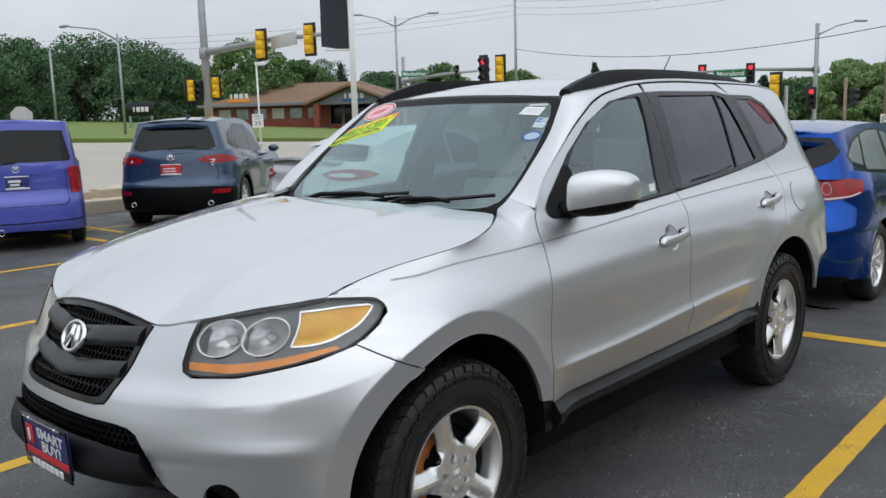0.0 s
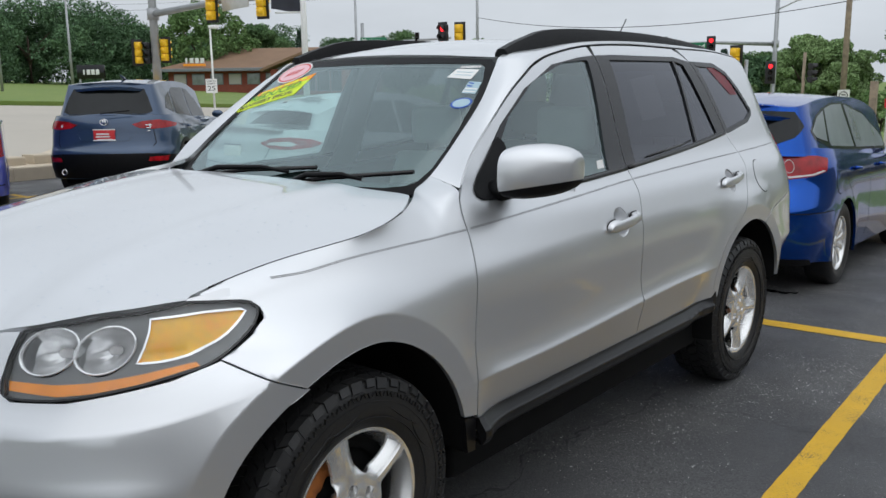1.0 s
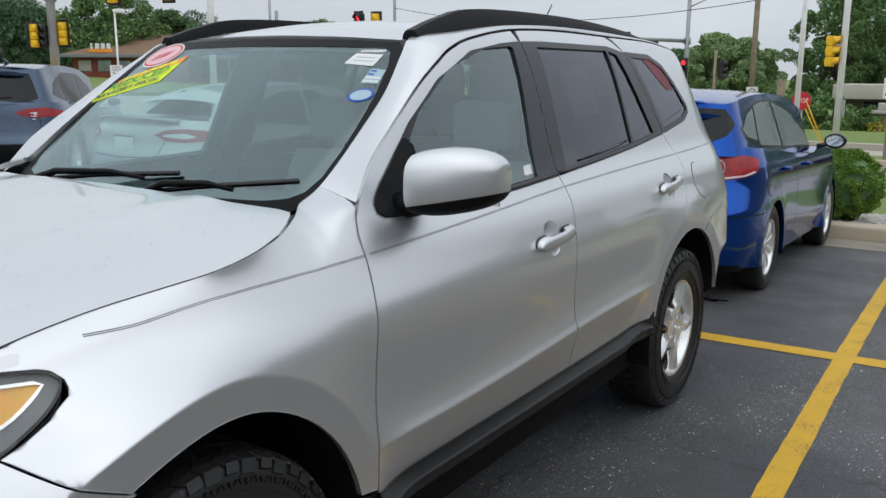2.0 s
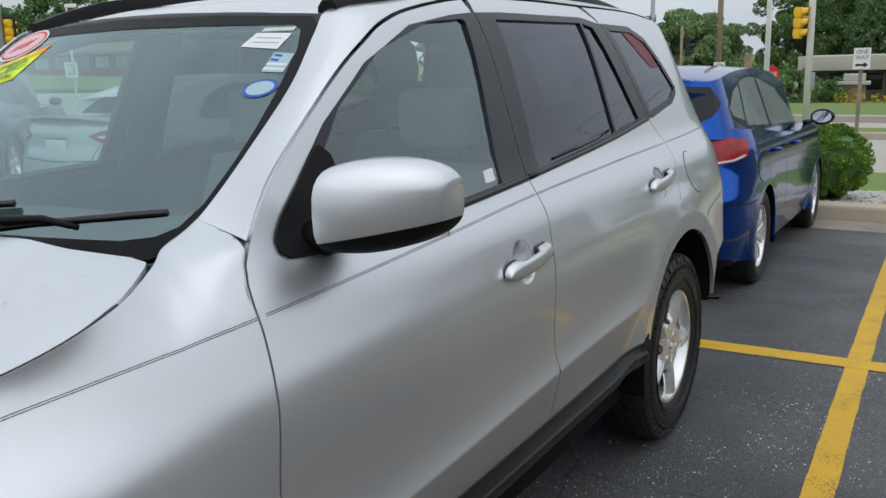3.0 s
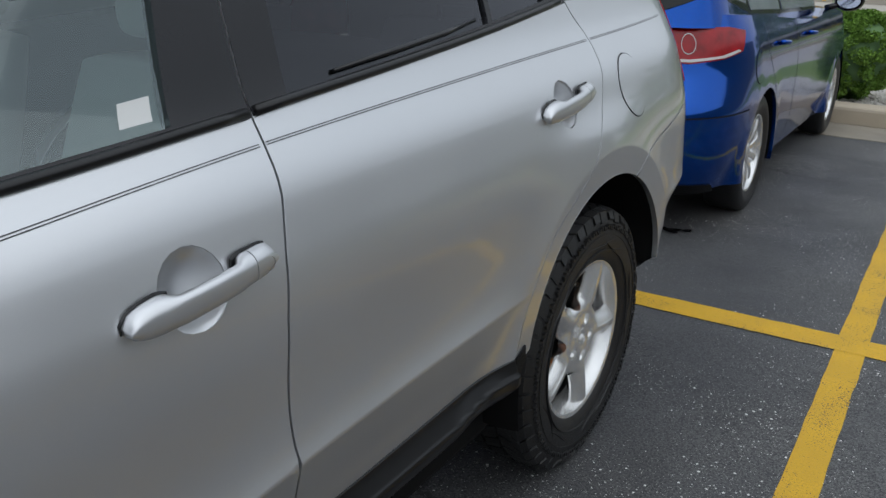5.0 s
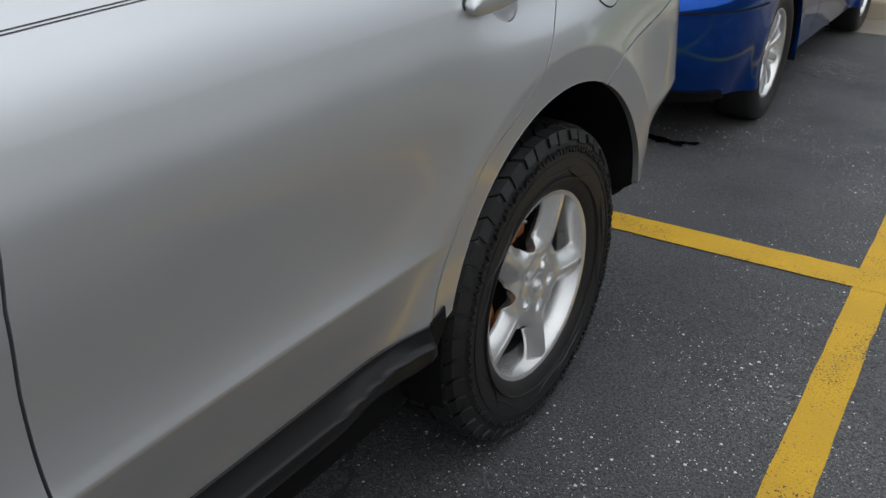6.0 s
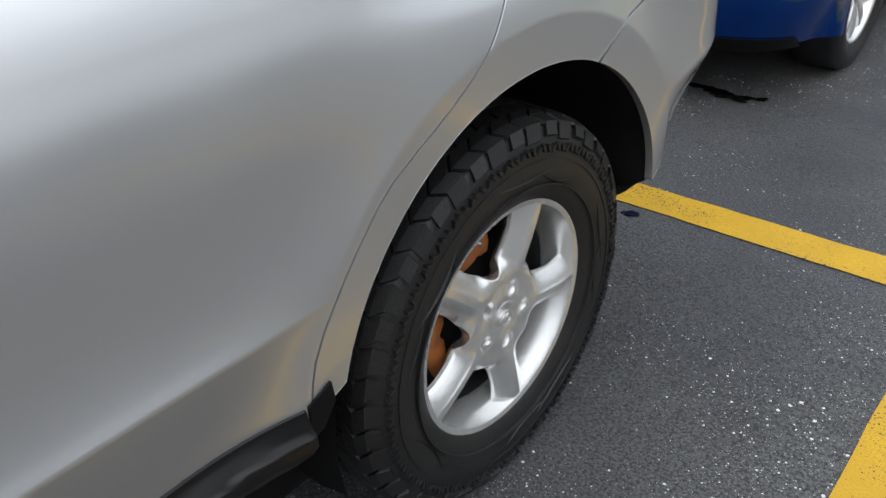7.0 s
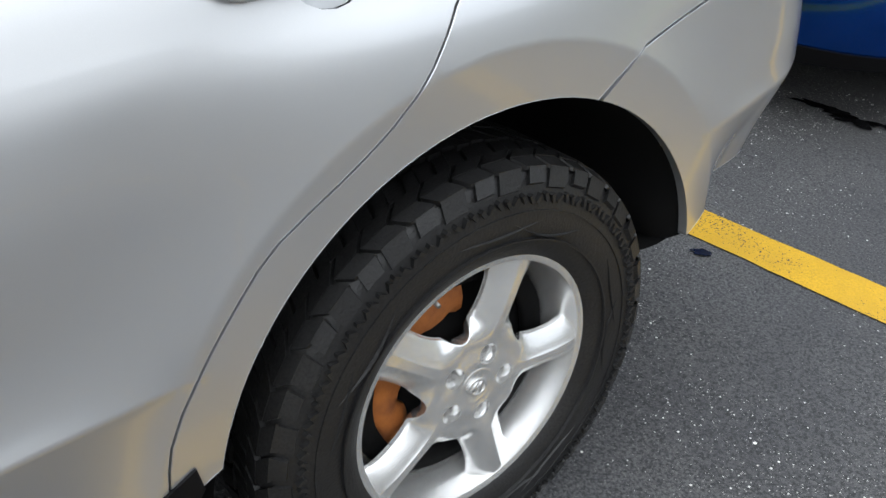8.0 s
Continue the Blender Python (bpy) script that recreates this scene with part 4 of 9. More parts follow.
def slanted_mark(size, depth, n=28):
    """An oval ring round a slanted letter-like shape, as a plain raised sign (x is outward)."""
    bm = bmesh.new()
    def strip(outer, inner):
        o = [bm.verts.new((depth, *p)) for p in outer]
        i_ = [bm.verts.new((depth, *p)) for p in inner]
        ob_ = [bm.verts.new((0, *p)) for p in outer]
        ib_ = [bm.verts.new((0, *p)) for p in inner]
        m = len(o)
        for k in range(m):
            j = (k + 1) % m
            bm.faces.new((o[k], o[j], i_[j], i_[k]))
            bm.faces.new((o[k], ob_[k], ob_[j], o[j]))
            bm.faces.new((i_[k], i_[j], ib_[j], ib_[k]))
    ring = lambda a, b: [(a * math.cos(2 * math.pi * k / n), b * math.sin(2 * math.pi * k / n)) for k in range(n)]  # noqa: E731
    strip(ring(size, size * 0.78), ring(size * 0.86, size * 0.64))
    for pts in ([(-0.55, -0.5), (-0.33, -0.55), (-0.05, 0.52), (-0.30, 0.55)], [(0.30, -0.55), (0.55, -0.5), (0.33, 0.55), (0.05, 0.52)], [(-0.30, -0.12), (0.28, 0.02), (0.30, 0.16), (-0.26, 0.04)]):
        top = [bm.verts.new((depth, size * a, size * b)) for a, b in pts]
        bot = [bm.verts.new((0, size * a, size * b)) for a, b in pts]
        bm.faces.new(top)
        for k in range(4):
            bm.faces.new((top[k], bot[k], bot[(k + 1) % 4], top[(k + 1) % 4]))
    bmesh.ops.recalc_face_normals(bm, faces=bm.faces)
    return bm


FACE = []


def suv_wheel(car, m, spin, front_left=True):
    rim = part("wheel", five_spoke_rim(), ALLOY, car, "five-spoke cast alloy wheel")
    rim.matrix_basis = m @ pose(0, 0, 0, spin, 0, 0)
    side, blocks, relief = off_road_tyre()
    part("tyre", side, RUBBER, rim, "black tyre with chunky tread blocks")
    tagged(part("tread", blocks, RUBBER, rim), kind="stuff")
    tagged(part("side_wall_ribs", relief, RUBBER, rim), kind="stuff")
    at = [(0.0555 * math.sin(2 * math.pi * k / 5), 0.0555 * math.cos(2 * math.pi * k / 5)) for k in range(5)]
    if FACE:
        new("spoke_star", FACE[0]).parent = rim
    else:
        FACE.append(panel("spoke_star", star_outline(), wheel_face, ALLOY, rim, 0.0042, out=(-1, 0, 0), thick=0.034, holes=[circle(a, b, 0.0172, 0, 360, 22)[:-1] for a, b in at], soft=0.002, crisp=26.0, marks=crease_marks()).data)
    cup = None
    for a, b in at:
        if cup is None:
            cup = part("lug_pocket", lathe([(0.0905, 0.0184), (0.0895, 0.0174), (0.070, 0.0152), (0.068, 0.0140), (0.068, 0.0001)], 22), ALLOY, rim, "bored lug pocket")
            o = cup
        else:
            o = new("lug_pocket", cup.data)
            o.parent = rim
        o.location = (0, a, b)
        part("lug_nut", lathe([(0.064, 0.0100), (0.077, 0.0097), (0.080, 0.0072), (0.080, 0.0001)], 6), STEEL, rim).location = (0, a, b)
    part("hub_cap", lathe([(0.088, 0.0335), (0.0925, 0.0325), (0.0940, 0.0300), (0.0932, 0.0280), (0.0940, 0.0001)], 48), ALLOY, rim)
    mk = part("emblem", slanted_mark(0.019, 0.0022), ALLOY, rim)
    mk.location = (0.0939, 0, 0)
    # disc, ring and backing are near-black to paint the shade inside the wheel
    part("brake_disc", lathe([(0.036, 0.04), (0.036, 0.085), (0.024, 0.090), (0.022, 0.152), (0.0, 0.152), (0.0, 0.05)], 48), UNDER, rim, "brake disc painted near-black as shade")
    part("brake_shield", lathe([(0.030, 0.148), (0.040, 0.152), (0.040, 0.184), (0.032, 0.186), (0.026, 0.150)], 48, closed=True), UNDER, rim, "near-black ring standing for shade behind the spokes")
    # rust kept to one upper sector, where light reaches the hub
    cal = bmesh.new()
    rows = []
    for k in range(15):
        a = radians(82 + 132 * k / 14)
        q = 0.006 * math.sin(k * 1.9)
        rows.append([cal.verts.new((x, r * math.cos(a), r * math.sin(a))) for x, r in ((-0.02, 0.094), (0.030, 0.098 + q), (0.042, 0.112 + q), (0.043, 0.132), (0.036, 0.150 + q), (0.012, 0.166), (-0.02, 0.168))])
    for A, B in zip(rows, rows[1:]):
        for i in range(6):
            cal.faces.new((A[i], A[i + 1], B[i + 1], B[i]))
    cal.faces.new(rows[0])
    cal.faces.new(rows[-1])
    bmesh.ops.recalc_face_normals(cal, faces=cal.faces)
    c_ = part("brake_caliper", sharp(cal, 40), RUST, rim, "rusty arc standing for the lit part of the brake hub")
    c_.matrix_basis = pose(0, 0, 0, -spin, 0, 0) if front_left else pose(0, 0, 0, -spin, 0, 0) @ Matrix.Diagonal((1, -1, 1, 1))
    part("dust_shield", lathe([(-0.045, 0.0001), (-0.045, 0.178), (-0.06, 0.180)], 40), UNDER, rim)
    v = part("valve_stem", rod((0.060, 0, 0), (0.092, -0.004, 0), 0.004, 0.0034, 10), STEEL, rim)
    v.matrix_basis = pose(0, 0, 0, -spin + 18, 0, 0) @ pose(0, 0, R_VALVE)
    return rim


R_VALVE = 0.192


def seat(car, x, y, name="front_seat"):
    """A cloth bucket seat with a head restraint."""
    s = part(name, box(0.50, 0.50, 0.16, (0, 0, 0.44), 0.06, 4), CLOTH, car, "pale grey cloth seat")
    s.location = (x, y, 0)
    back = bmesh.new()
    rows = []
    for k in range(9):
        f = k / 8
        z, yy = 0.56 + 0.60 * f, 0.20 + 0.20 * f
        half = 0.245 - 0.04 * f ** 3
        rows.append([back.verts.new((half * cx, yy + dy + 0.012 * math.cos(cx * 3), z)) for cx, dy in
                     ((-1, 0.0), (-0.86, -0.065), (-0.45, -0.052), (0, -0.048), (0.45, -0.052), (0.86, -0.065), (1, 0.0), (0.9, 0.075), (0, 0.09), (-0.9, 0.075))])
    for A, B in zip(rows, rows[1:]):
        for i in range(10):
            back.faces.new((A[i], A[(i + 1) % 10], B[(i + 1) % 10], B[i]))
    back.faces.new(rows[-1])
    bmesh.ops.recalc_face_normals(back, faces=back.faces)
    part("seat_back", back, CLOTH, s)
    part("head_restraint", box(0.27, 0.11, 0.19, (0, 0.42, 1.20), 0.045, 4), CLOTH, s)
    part("restraint_post", rod((-0.06, 0.42, 1.14), (-0.06, 0.42, 1.22), 0.007), STEEL, s)
    part("restraint_post", rod((0.06, 0.42, 1.14), (0.06, 0.42, 1.22), 0.007), STEEL, s)
    return s


def silver_suv():
    car = thing("suv", pose(0, 0, 0), "silver five-door SUV with black roof rails on wet asphalt", "car")
    HUB = (0, 1.0, 0.75)
    s0 = SUV.s0
    nose = wrap(suv_skin, SUV)
    tail = wrap(suv_skin, SUV, False)
    U = lambda x: SUV.front(x) - s0  # noqa: E731
    arch_f, arch_r = ARCH

    # bonnet
    rear_edge = [(0.0, 0.375), (0.3, 0.385), (0.55, 0.41), (0.68, 0.435), (0.725, 0.432), (0.742, 0.415)]
    flank = [(float(hood_half(y)), y) for y in np.linspace(0.36, -0.37, 16)]
    lip = spline([(0.772, -0.392), (0.70, -0.482), (0.632, -0.549), (0.56, -0.597), (0.484, -0.638), (0.40, -0.671), (0.32, -0.693), (0.263, -0.699), (0.114, -0.709), (0.0, -0.711)], 0.02)
    half = rear_edge + flank + lip
    half[-1] = (0.0, half[-1][1])
    panel("bonnet", both(half), hood_top, SILVER, car, 0.03, inset=0.006, lift=-0.002, out=(0, 0, 0.3), thick=0.02)
    # black tube laid in each bonnet gap to draw its shadow line
    for sd in (1, -1):
        part("bonnet_seal", sweep([(sd * (float(hood_half(y)) - 0.0030), y, float(wing_z(y)) - 0.0015) for y in np.linspace(-0.325, 0.30, 40)], [0.0026] * 40, 8), GLOSSBLACK, car, "thin black strip standing for the shade in the bonnet gap")
    part("engine_bay", box(1.00, 0.80, 0.50, (0, -0.10, 0.32), 0.05), UNDER, car)

    # front bumper cover, one piece round the nose
    arc = circle(*arch_f, 190, 124, 14)
    silver = [(0.0, 0.670), (0.18, 0.668), (0.31, 0.666), (0.365, 0.660), (0.398, 0.644), (0.428, 0.60), (0.447, 0.566), (0.471, 0.52), (0.505, 0.486), (0.56, 0.455), (U(0.60), 0.42), (U(0.74), 0.36), (U(0.83), 0.345)]
    silver += [(y - s0, z) for y, z in arc]
    silver += [(-0.20 - s0, 0.7995), (-0.30 - s0, 0.8475), (-0.38 - s0, 0.8885), (-0.49 - s0, 0.856), (-0.72 - s0, 0.816), (-0.87 - s0, 0.808), (-0.903 - s0, 0.822), (-0.908 - s0, 0.845), (-0.893 - s0, 0.90), (-0.868 - s0, nose_edge(-0.868) - 0.008)]
    for x in (0.50, 0.45, 0.40, 0.355):
        silver.append((U(x), nose_edge(SUV.front(x)) - 0.005))
    silver += [(0.380, 0.930), (0.356, 0.895), (0.331, 0.832), (0.302, 0.775), (0.287, 0.738), (0.267, 0.715), (0.22, 0.708), (0.10, 0.707), (0.0, 0.707)]
    fog = [(u, z) for u, z in circle(-0.775 - s0, 0.470, 0.055, 0, 360, 20)[:-1]]
    bumper = panel("front_bumper", both(silver), nose, SILVER, car, 0.02, inset=0.0012, out=HUB, thick=0.015, holes=[fog, [(-u, z) for u, z in fog]], marks=[(sg * (y - s0), z) for y, z in arch_marks() + [(float(q), float(bumper_crease(q)) + up) for q in np.linspace(-0.86, -0.30, 70) for up in (-0.005, 0.005)] for sg in (1, -1)])
    lower = [(0.0, 0.488), (0.30, 0.486), (0.42, 0.470), (0.54, 0.440), (0.60, 0.430), (0.545, 0.460), (0.508, 0.482), (0.474, 0.516), (0.450, 0.563), (0.430, 0.596), (0.25, 0.604), (0.0, 0.606)]

    def bar_surf(u, z):
        """The black bumper bar: a fat rounded moulding, flatter on top."""
        p = nose(u, z)
        k = np.clip((z - 0.478) / 0.128, 0, 1)
        out = 0.040 * np.sin(np.pi * k ** 0.8) ** 0.55 * smoothstep(0.56, 0.40, np.abs(u))
        tuck = 0.05 * smoothstep(0.52, 0.478, z)
        p[:, 1] += tuck - out
        return p
    panel("lower_valance", both(lower), bar_surf, BLACKTRIM, car, 0.016, lift=0.004, out=HUB, thick=0.05, label="textured black lower bumper")
    intake = [(0.0, 0.600), (0.25, 0.598), (0.428, 0.590), (0.402, 0.642), (0.366, 0.662), (0.31, 0.668), (0.18, 0.670), (0.0, 0.672)]
    panel("intake_backing", both([(0.0, 0.53), (0.40, 0.53), (0.43, 0.56)] + intake[2:]), nose, GLOSSBLACK, car, 0.05, lift=-0.04, out=HUB, thick=0.0)

    def hexes(name, poly, cell, depth, parent):
        """A honeycomb of thin black walls laid on the nose."""
        cs, es = set(), []
        P = both(poly)
        us, zs = [p[0] for p in P], [p[1] for p in P]
        row, z = 0, min(zs)
        while z < max(zs):
            u = min(us) + (cell * 0.866 if row % 2 else 0)
            while u < max(us):
                cs.add((round(u, 4), round(z, 4)))
                u += cell * 1.732
            z += cell * 1.5
            row += 1
        pos, faces = [], []
        for u, z in sorted(cs):
            c = [(u + cell * math.sin(math.pi / 3 * k), z + cell * math.cos(math.pi / 3 * k)) for k in range(6)]
            if not inside(P, np.array([(u, z)]))[0]:
                continue
            for k in range(3):
                a, b = c[k], c[k + 1]
                if not inside(P, np.array([a, b])).all():
                    continue
                d = np.array(b) - np.array(a)
                nn = np.array([-d[1], d[0]]) / np.linalg.norm(d) * cell * 0.13
                q = np.array([a + nn, b + nn, b - nn, a - nn])
                f, fn = lay(nose, q, 0.0, HUB)
                i = len(pos)
                pos += [tuple(p) for p in f - fn * 0.004] + [tuple(p) for p in f - fn * depth]
                faces += [(i, i + 1, i + 2, i + 3), (i, i + 4, i + 5, i + 1), (i + 2, i + 6, i + 7, i + 3)]
        me = bpy.data.meshes.new(name)
        me.from_pydata(pos, [], faces)
        me.materials.append(BLACKTRIM)
        ob = new(name, me)
        ob.parent = parent
        return ob

    hexes("intake_mesh", intake, 0.013, 0.03, car)

    # radiator grille
    gtop = [(U(x), nose_edge(SUV.front(x)) - 0.007) for x in (0.0, 0.1, 0.2, 0.28, 0.325)]
    gside = [(0.375, 0.930), (0.352, 0.895), (0.327, 0.832), (0.298, 0.777), (0.283, 0.740), (0.264, 0.718), (0.22, 0.711), (0.10, 0.710), (0.0, 0.710)]
    ghalf = gtop + gside
    grille = panel("grille", both(ghalf), nose, GLOSSBLACK, car, 0.04, lift=-0.035, out=HUB, thick=0.0, label="gloss black radiator grille with honeycomb inserts")
    inner = [(max(0.0, u * 0.93 - (0.0 if u == 0 else 0.0)), 0.85 + (z - 0.85) * 0.88) for u, z in ghalf]
    panel("grille_frame", both(ghalf), nose, GLOSSBLACK, grille, 0.03, lift=0.003, out=HUB, thick=0.04, holes=[both(inner)])
    hexes("grille_mesh", inner, 0.0135, 0.03, grille)
    for zl, th, drop in ((0.888, 0.056, 0.016), (0.795, 0.046, 0.010)):
        ue = 0.335 if zl > 0.85 else 0.292
        bar = [(0.0, zl - th / 2 - drop), (0.15, zl - th / 2), (ue, zl - th / 2 + 0.012), (ue + 0.012, zl + th / 2 + 0.012), (0.15, zl + th / 2), (0.0, zl + th / 2 - drop)]

        def rolled(u, z, zl=zl, th=th, drop=drop):
            """A bar with a round section, swelling off the nose."""
            p = nose(u, z)
            k = np.clip((z - (zl - th / 2) + drop * smoothstep(0.15, 0.0, np.abs(u)) - 0.012 * smoothstep(0.15, ue, np.abs(u))) / th, 0, 1)
            p[:, 1] -= 0.016 * np.sin(np.pi * k) ** 0.6
            return p
        panel("grille_bar", both(bar), rolled, GRILLEBLACK, grille, 0.009, lift=0.002, out=HUB, thick=0.035)
    bd = part("badge", slanted_mark(0.067, 0.012), CHROME, grille, "oval chrome badge")
    p, nn = lay(nose, np.array([[0.0, 0.862]]), 0.016, HUB)
    bd.matrix_basis = Matrix.Translation(p[0]) @ Vector(nn[0]).to_track_quat("X", "Z").to_matrix().to_4x4()

    # dealer plate, hung on the bar
    plate = part("front_plate", box(0.305, 0.008, 0.150, (0, 0, 0), 0.003), NAVY, car, "blue and white dealer plate in a dark frame")
    plate.matrix_basis = pose(0.050, -0.916, 0.490, 3, 0, 0)
    for h, z in ((0.016, 0.140), (0.034, -0.010)):
        part("plate_frame", box(0.318, 0.006, h, (0, -0.006, z), 0.002), GLOSSBLACK, plate)
    for sx in (-1, 1):
        part("plate_frame", box(0.008, 0.006, 0.15, (sx * 0.155, -0.006, 0.0), 0.002), GLOSSBLACK, plate)
        part("plate_bolt", lathe([(0.0, 0.007), (0.004, 0.006), (0.005, 0.0001)], 12), CHROME, plate).matrix_basis = pose(sx * 0.09, -0.009, 0.146, 0, 0, -90)
    wm = lambda x, z, y=-0.0060: pose(x, y, z, 90, 0, 0)  # noqa: E731
    words("SMART", 0.045, WHITEP, plate, wm(0.035, 0.106), width=0.18, bold=0.0016)
    words("BUY!", 0.045, WHITEP, plate, wm(0.035, 0.066), width=0.13, bold=0.0016)
    part("emblem", box(0.05, 0.003, 0.062, (-0.108, -0.0055, 0.060), 0.001), REDINK, plate)
    part("emblem_line", box(0.012, 0.003, 0.040, (-0.108, -0.0085, 0.071), 0.001), WHITEP, plate)
    part("print_bar", box(0.30, 0.003, 0.022, (0, -0.0052, 0.024), 0.0005), REDINK, plate)
    for k in range(7):
        part("print_bar", box(0.024, 0.003, 0.022, (-0.09 + 0.031 * k, -0.0105, -0.004), 0.001), WHITEP, plate)
    for k in range(14):
        part("print_bar", box(0.012, 0.003, 0.006, (-0.125 + 0.0185 * k, -0.0105, 0.145), 0.0005), SIGNGREY, plate)

    edge = [(0.0, 1.035), (0.25, 1.05), (0.45, 1.085), (0.565, 1.12)] + [(0.565, y) for y in np.linspace(1.3, 3.1, 8)] + [(0.54, 3.25), (0.45, 3.33), (0.0, 3.36)]
    panel("roof", both(edge), roof_top, SILVER, car, 0.05, inset=0.002, out=(0, 2, 0.5), thick=0.03)
    panel("headliner", both([(x * 0.98, y) for x, y in edge]), roof_top, LINER, car, 0.12, lift=-0.045, out=(0, 2, 0.5), thick=0.0)

    # windscreen, with its painted black border
    wz0, wz1 = 1.135, 1.598
    whalf = [(0.0, wz0), (0.3, wz0), (0.52, 1.135), (0.60, 1.145), (0.64, 1.165), (0.660, 1.19), (0.662, 1.23), (0.655, 1.29), (0.648, 1.35), (0.630, 1.43), (0.600, 1.51), (0.568, 1.565), (0.545, 1.58), (0.3, wz1 - 0.006), (0.0, wz1)]
    ws = panel("windscreen", both(whalf), windscreen, GLASS_WS, car, 0.06, out=(0, 2.0, 0.9), thick=0.0, label="greenish laminated windscreen")
    ihalf = [(0.0, wz0 + 0.030), (0.3, wz0 + 0.030), (0.52, 1.166), (0.585, 1.174), (0.617, 1.19), (0.632, 1.225), (0.631, 1.29), (0.623, 1.35), (0.605, 1.43), (0.577, 1.51), (0.548, 1.553), (0.522, 1.564), (0.3, wz1 - 0.028), (0.0, wz1 - 0.024)]
    panel("windscreen_border", both(whalf), windscreen, BLACKTRIM, ws, 0.05, lift=0.0012, out=(0, 2.0, 0.9), thick=0.0, holes=[both(ihalf)])
    panel("windscreen_seal", both([(x * 1.012, wz0 - 0.004 + (z - wz0) * 1.012) for x, z in whalf]), windscreen, BLACKTRIM, car, 0.05, lift=0.001, out=(0, 2.0, 0.9), thick=0.012, holes=[both([(x * 0.985, wz0 + 0.006 + (z - wz0) * 0.975) for x, z in whalf])])
    # dealer stickers on the glass
    BLc, BRc, TRc, TLc = (np.array(q) for q in ((-0.67, 1.378), (-0.29, 1.46), (-0.268, 1.546), (-0.59, 1.465)))
    quad = lambda u, v: tuple((BLc * (1 - u) + BRc * u) * (1 - v) + (TLc * (1 - u) + TRc * u) * v)  # noqa: E731
    OUT = (0, 2.0, 0.9)
    stick = lambda poly, mat, up, name="print", parent=ws, lab="": panel(name, poly, windscreen, mat, parent, 0.03, lift=up, out=OUT, thick=0.0005, label=lab)  # noqa: E731
    big = stick([quad(0, 0), quad(1, 0), quad(1, 0.40), quad(0, 0.40)], YELLOWGREEN, 0.0015, "price_sticker", ws, "slanted sale sticker in yellow, green and orange")
    for v0, v1, mt in ((0.41, 0.74, YELLOWGREEN), (0.75, 1.0, ORANGE)):
        stick([quad(0, v0), quad(1, v0), quad(1, v1), quad(0, v1)], mt, 0.0015, "sticker_band", ws)
    oval_s = lambda cx, cz, rx, rz, tilt=0.0: [(cx + rx * math.cos(a) - tilt * rz * math.sin(a), cz + rz * math.sin(a) + 0.21 * tilt * rx * math.cos(a)) for a in np.linspace(0, 2 * math.pi, 29)[:-1]]  # noqa: E731
    stick(oval_s(-0.445, 1.548, 0.105, 0.036, 1.0), WHITEP, 0.0026, "sticker_band", ws)
    stick(oval_s(-0.445, 1.548, 0.098, 0.032, 1.0), REDINK, 0.0030, "sticker_band", ws)
    stick(oval_s(-0.445, 1.548, 0.089, 0.0275, 1.0), PINKP, 0.0034, "sticker_band", ws)
    for dx, wd in ((-0.045, 0.012), (-0.022, 0.012), (0.004, 0.016), (0.030, 0.012)):
        stick([(-0.445 + dx - 0.010, 1.536 + 0.2 * dx), (-0.445 + dx + wd - 0.010, 1.538 + 0.2 * dx), (-0.445 + dx + wd + 0.010, 1.561 + 0.2 * dx), (-0.445 + dx + 0.010, 1.559 + 0.2 * dx)], REDINK, 0.0040, "print_bar", ws)

    def glass_words(text, u, v, size, mat, width):
        a, n_ = lay(windscreen, np.array([quad(u - 0.05, v), quad(u, v), quad(u + 0.05, v)]), 0.003, OUT)
        ax, nz = Vector(a[2] - a[0]).normalized(), Vector(n_[1])
        up = nz.cross(ax).normalized()
        mw = Matrix((ax, up, nz)).transposed().to_4x4()
        mw.translation = Vector(a[1])
        words(text, size, mat, ws, mw, width=width, bold=0.0006)
    glass_words("MANAGER'S SPECIAL", 0.5, 0.20, 0.036, GREYP, 0.34)
    glass_words("REDUCED", 0.5, 0.575, 0.060, GREENINK, 0.30)
    for k in range(6):
        stick([quad(0.10 + 0.14 * k, 0.82), quad(0.20 + 0.14 * k, 0.82), quad(0.20 + 0.14 * k, 0.94), quad(0.10 + 0.14 * k, 0.94)], YELLOWGREEN, 0.0022, "print_bar", ws)
    lab = stick([(0.433, 1.518), (0.445, 1.548), (0.535, 1.544), (0.53, 1.51)], WHITEP, 0.0015, "paper_label", ws, "white paper label")
    for k in range(2):
        stick([(0.455, 1.526 + 0.010 * k), (0.455, 1.528 + 0.010 * k), (0.52, 1.5245 + 0.010 * k), (0.52, 1.5225 + 0.010 * k)], PALEBLUE, 0.0022, "print_bar", ws)
    for k in range(9):
        x0 = 0.455 + 0.0088 * k
        stick([(x0, 1.5505), (x0, 1.5585), (x0 + 0.0065, 1.558), (x0 + 0.0065, 1.550)], WHITEP, 0.0016, "print_bar", ws)
    stick([(0.535, 1.463), (0.531, 1.503), (0.58, 1.499), (0.588, 1.46)], PALEBLUE, 0.0015, "paper_label", ws, "pale striped label")
    for k in range(4):
        stick([(0.536, 1.467 + 0.0095 * k), (0.535, 1.471 + 0.0095 * k), (0.583 if k < 2 else 0.556, 1.468 + 0.0095 * k), (0.585 if k < 2 else 0.556, 1.464 + 0.0095 * k)], BLUEINK if k > 1 else WHITEP, 0.0022, "print_bar", ws)
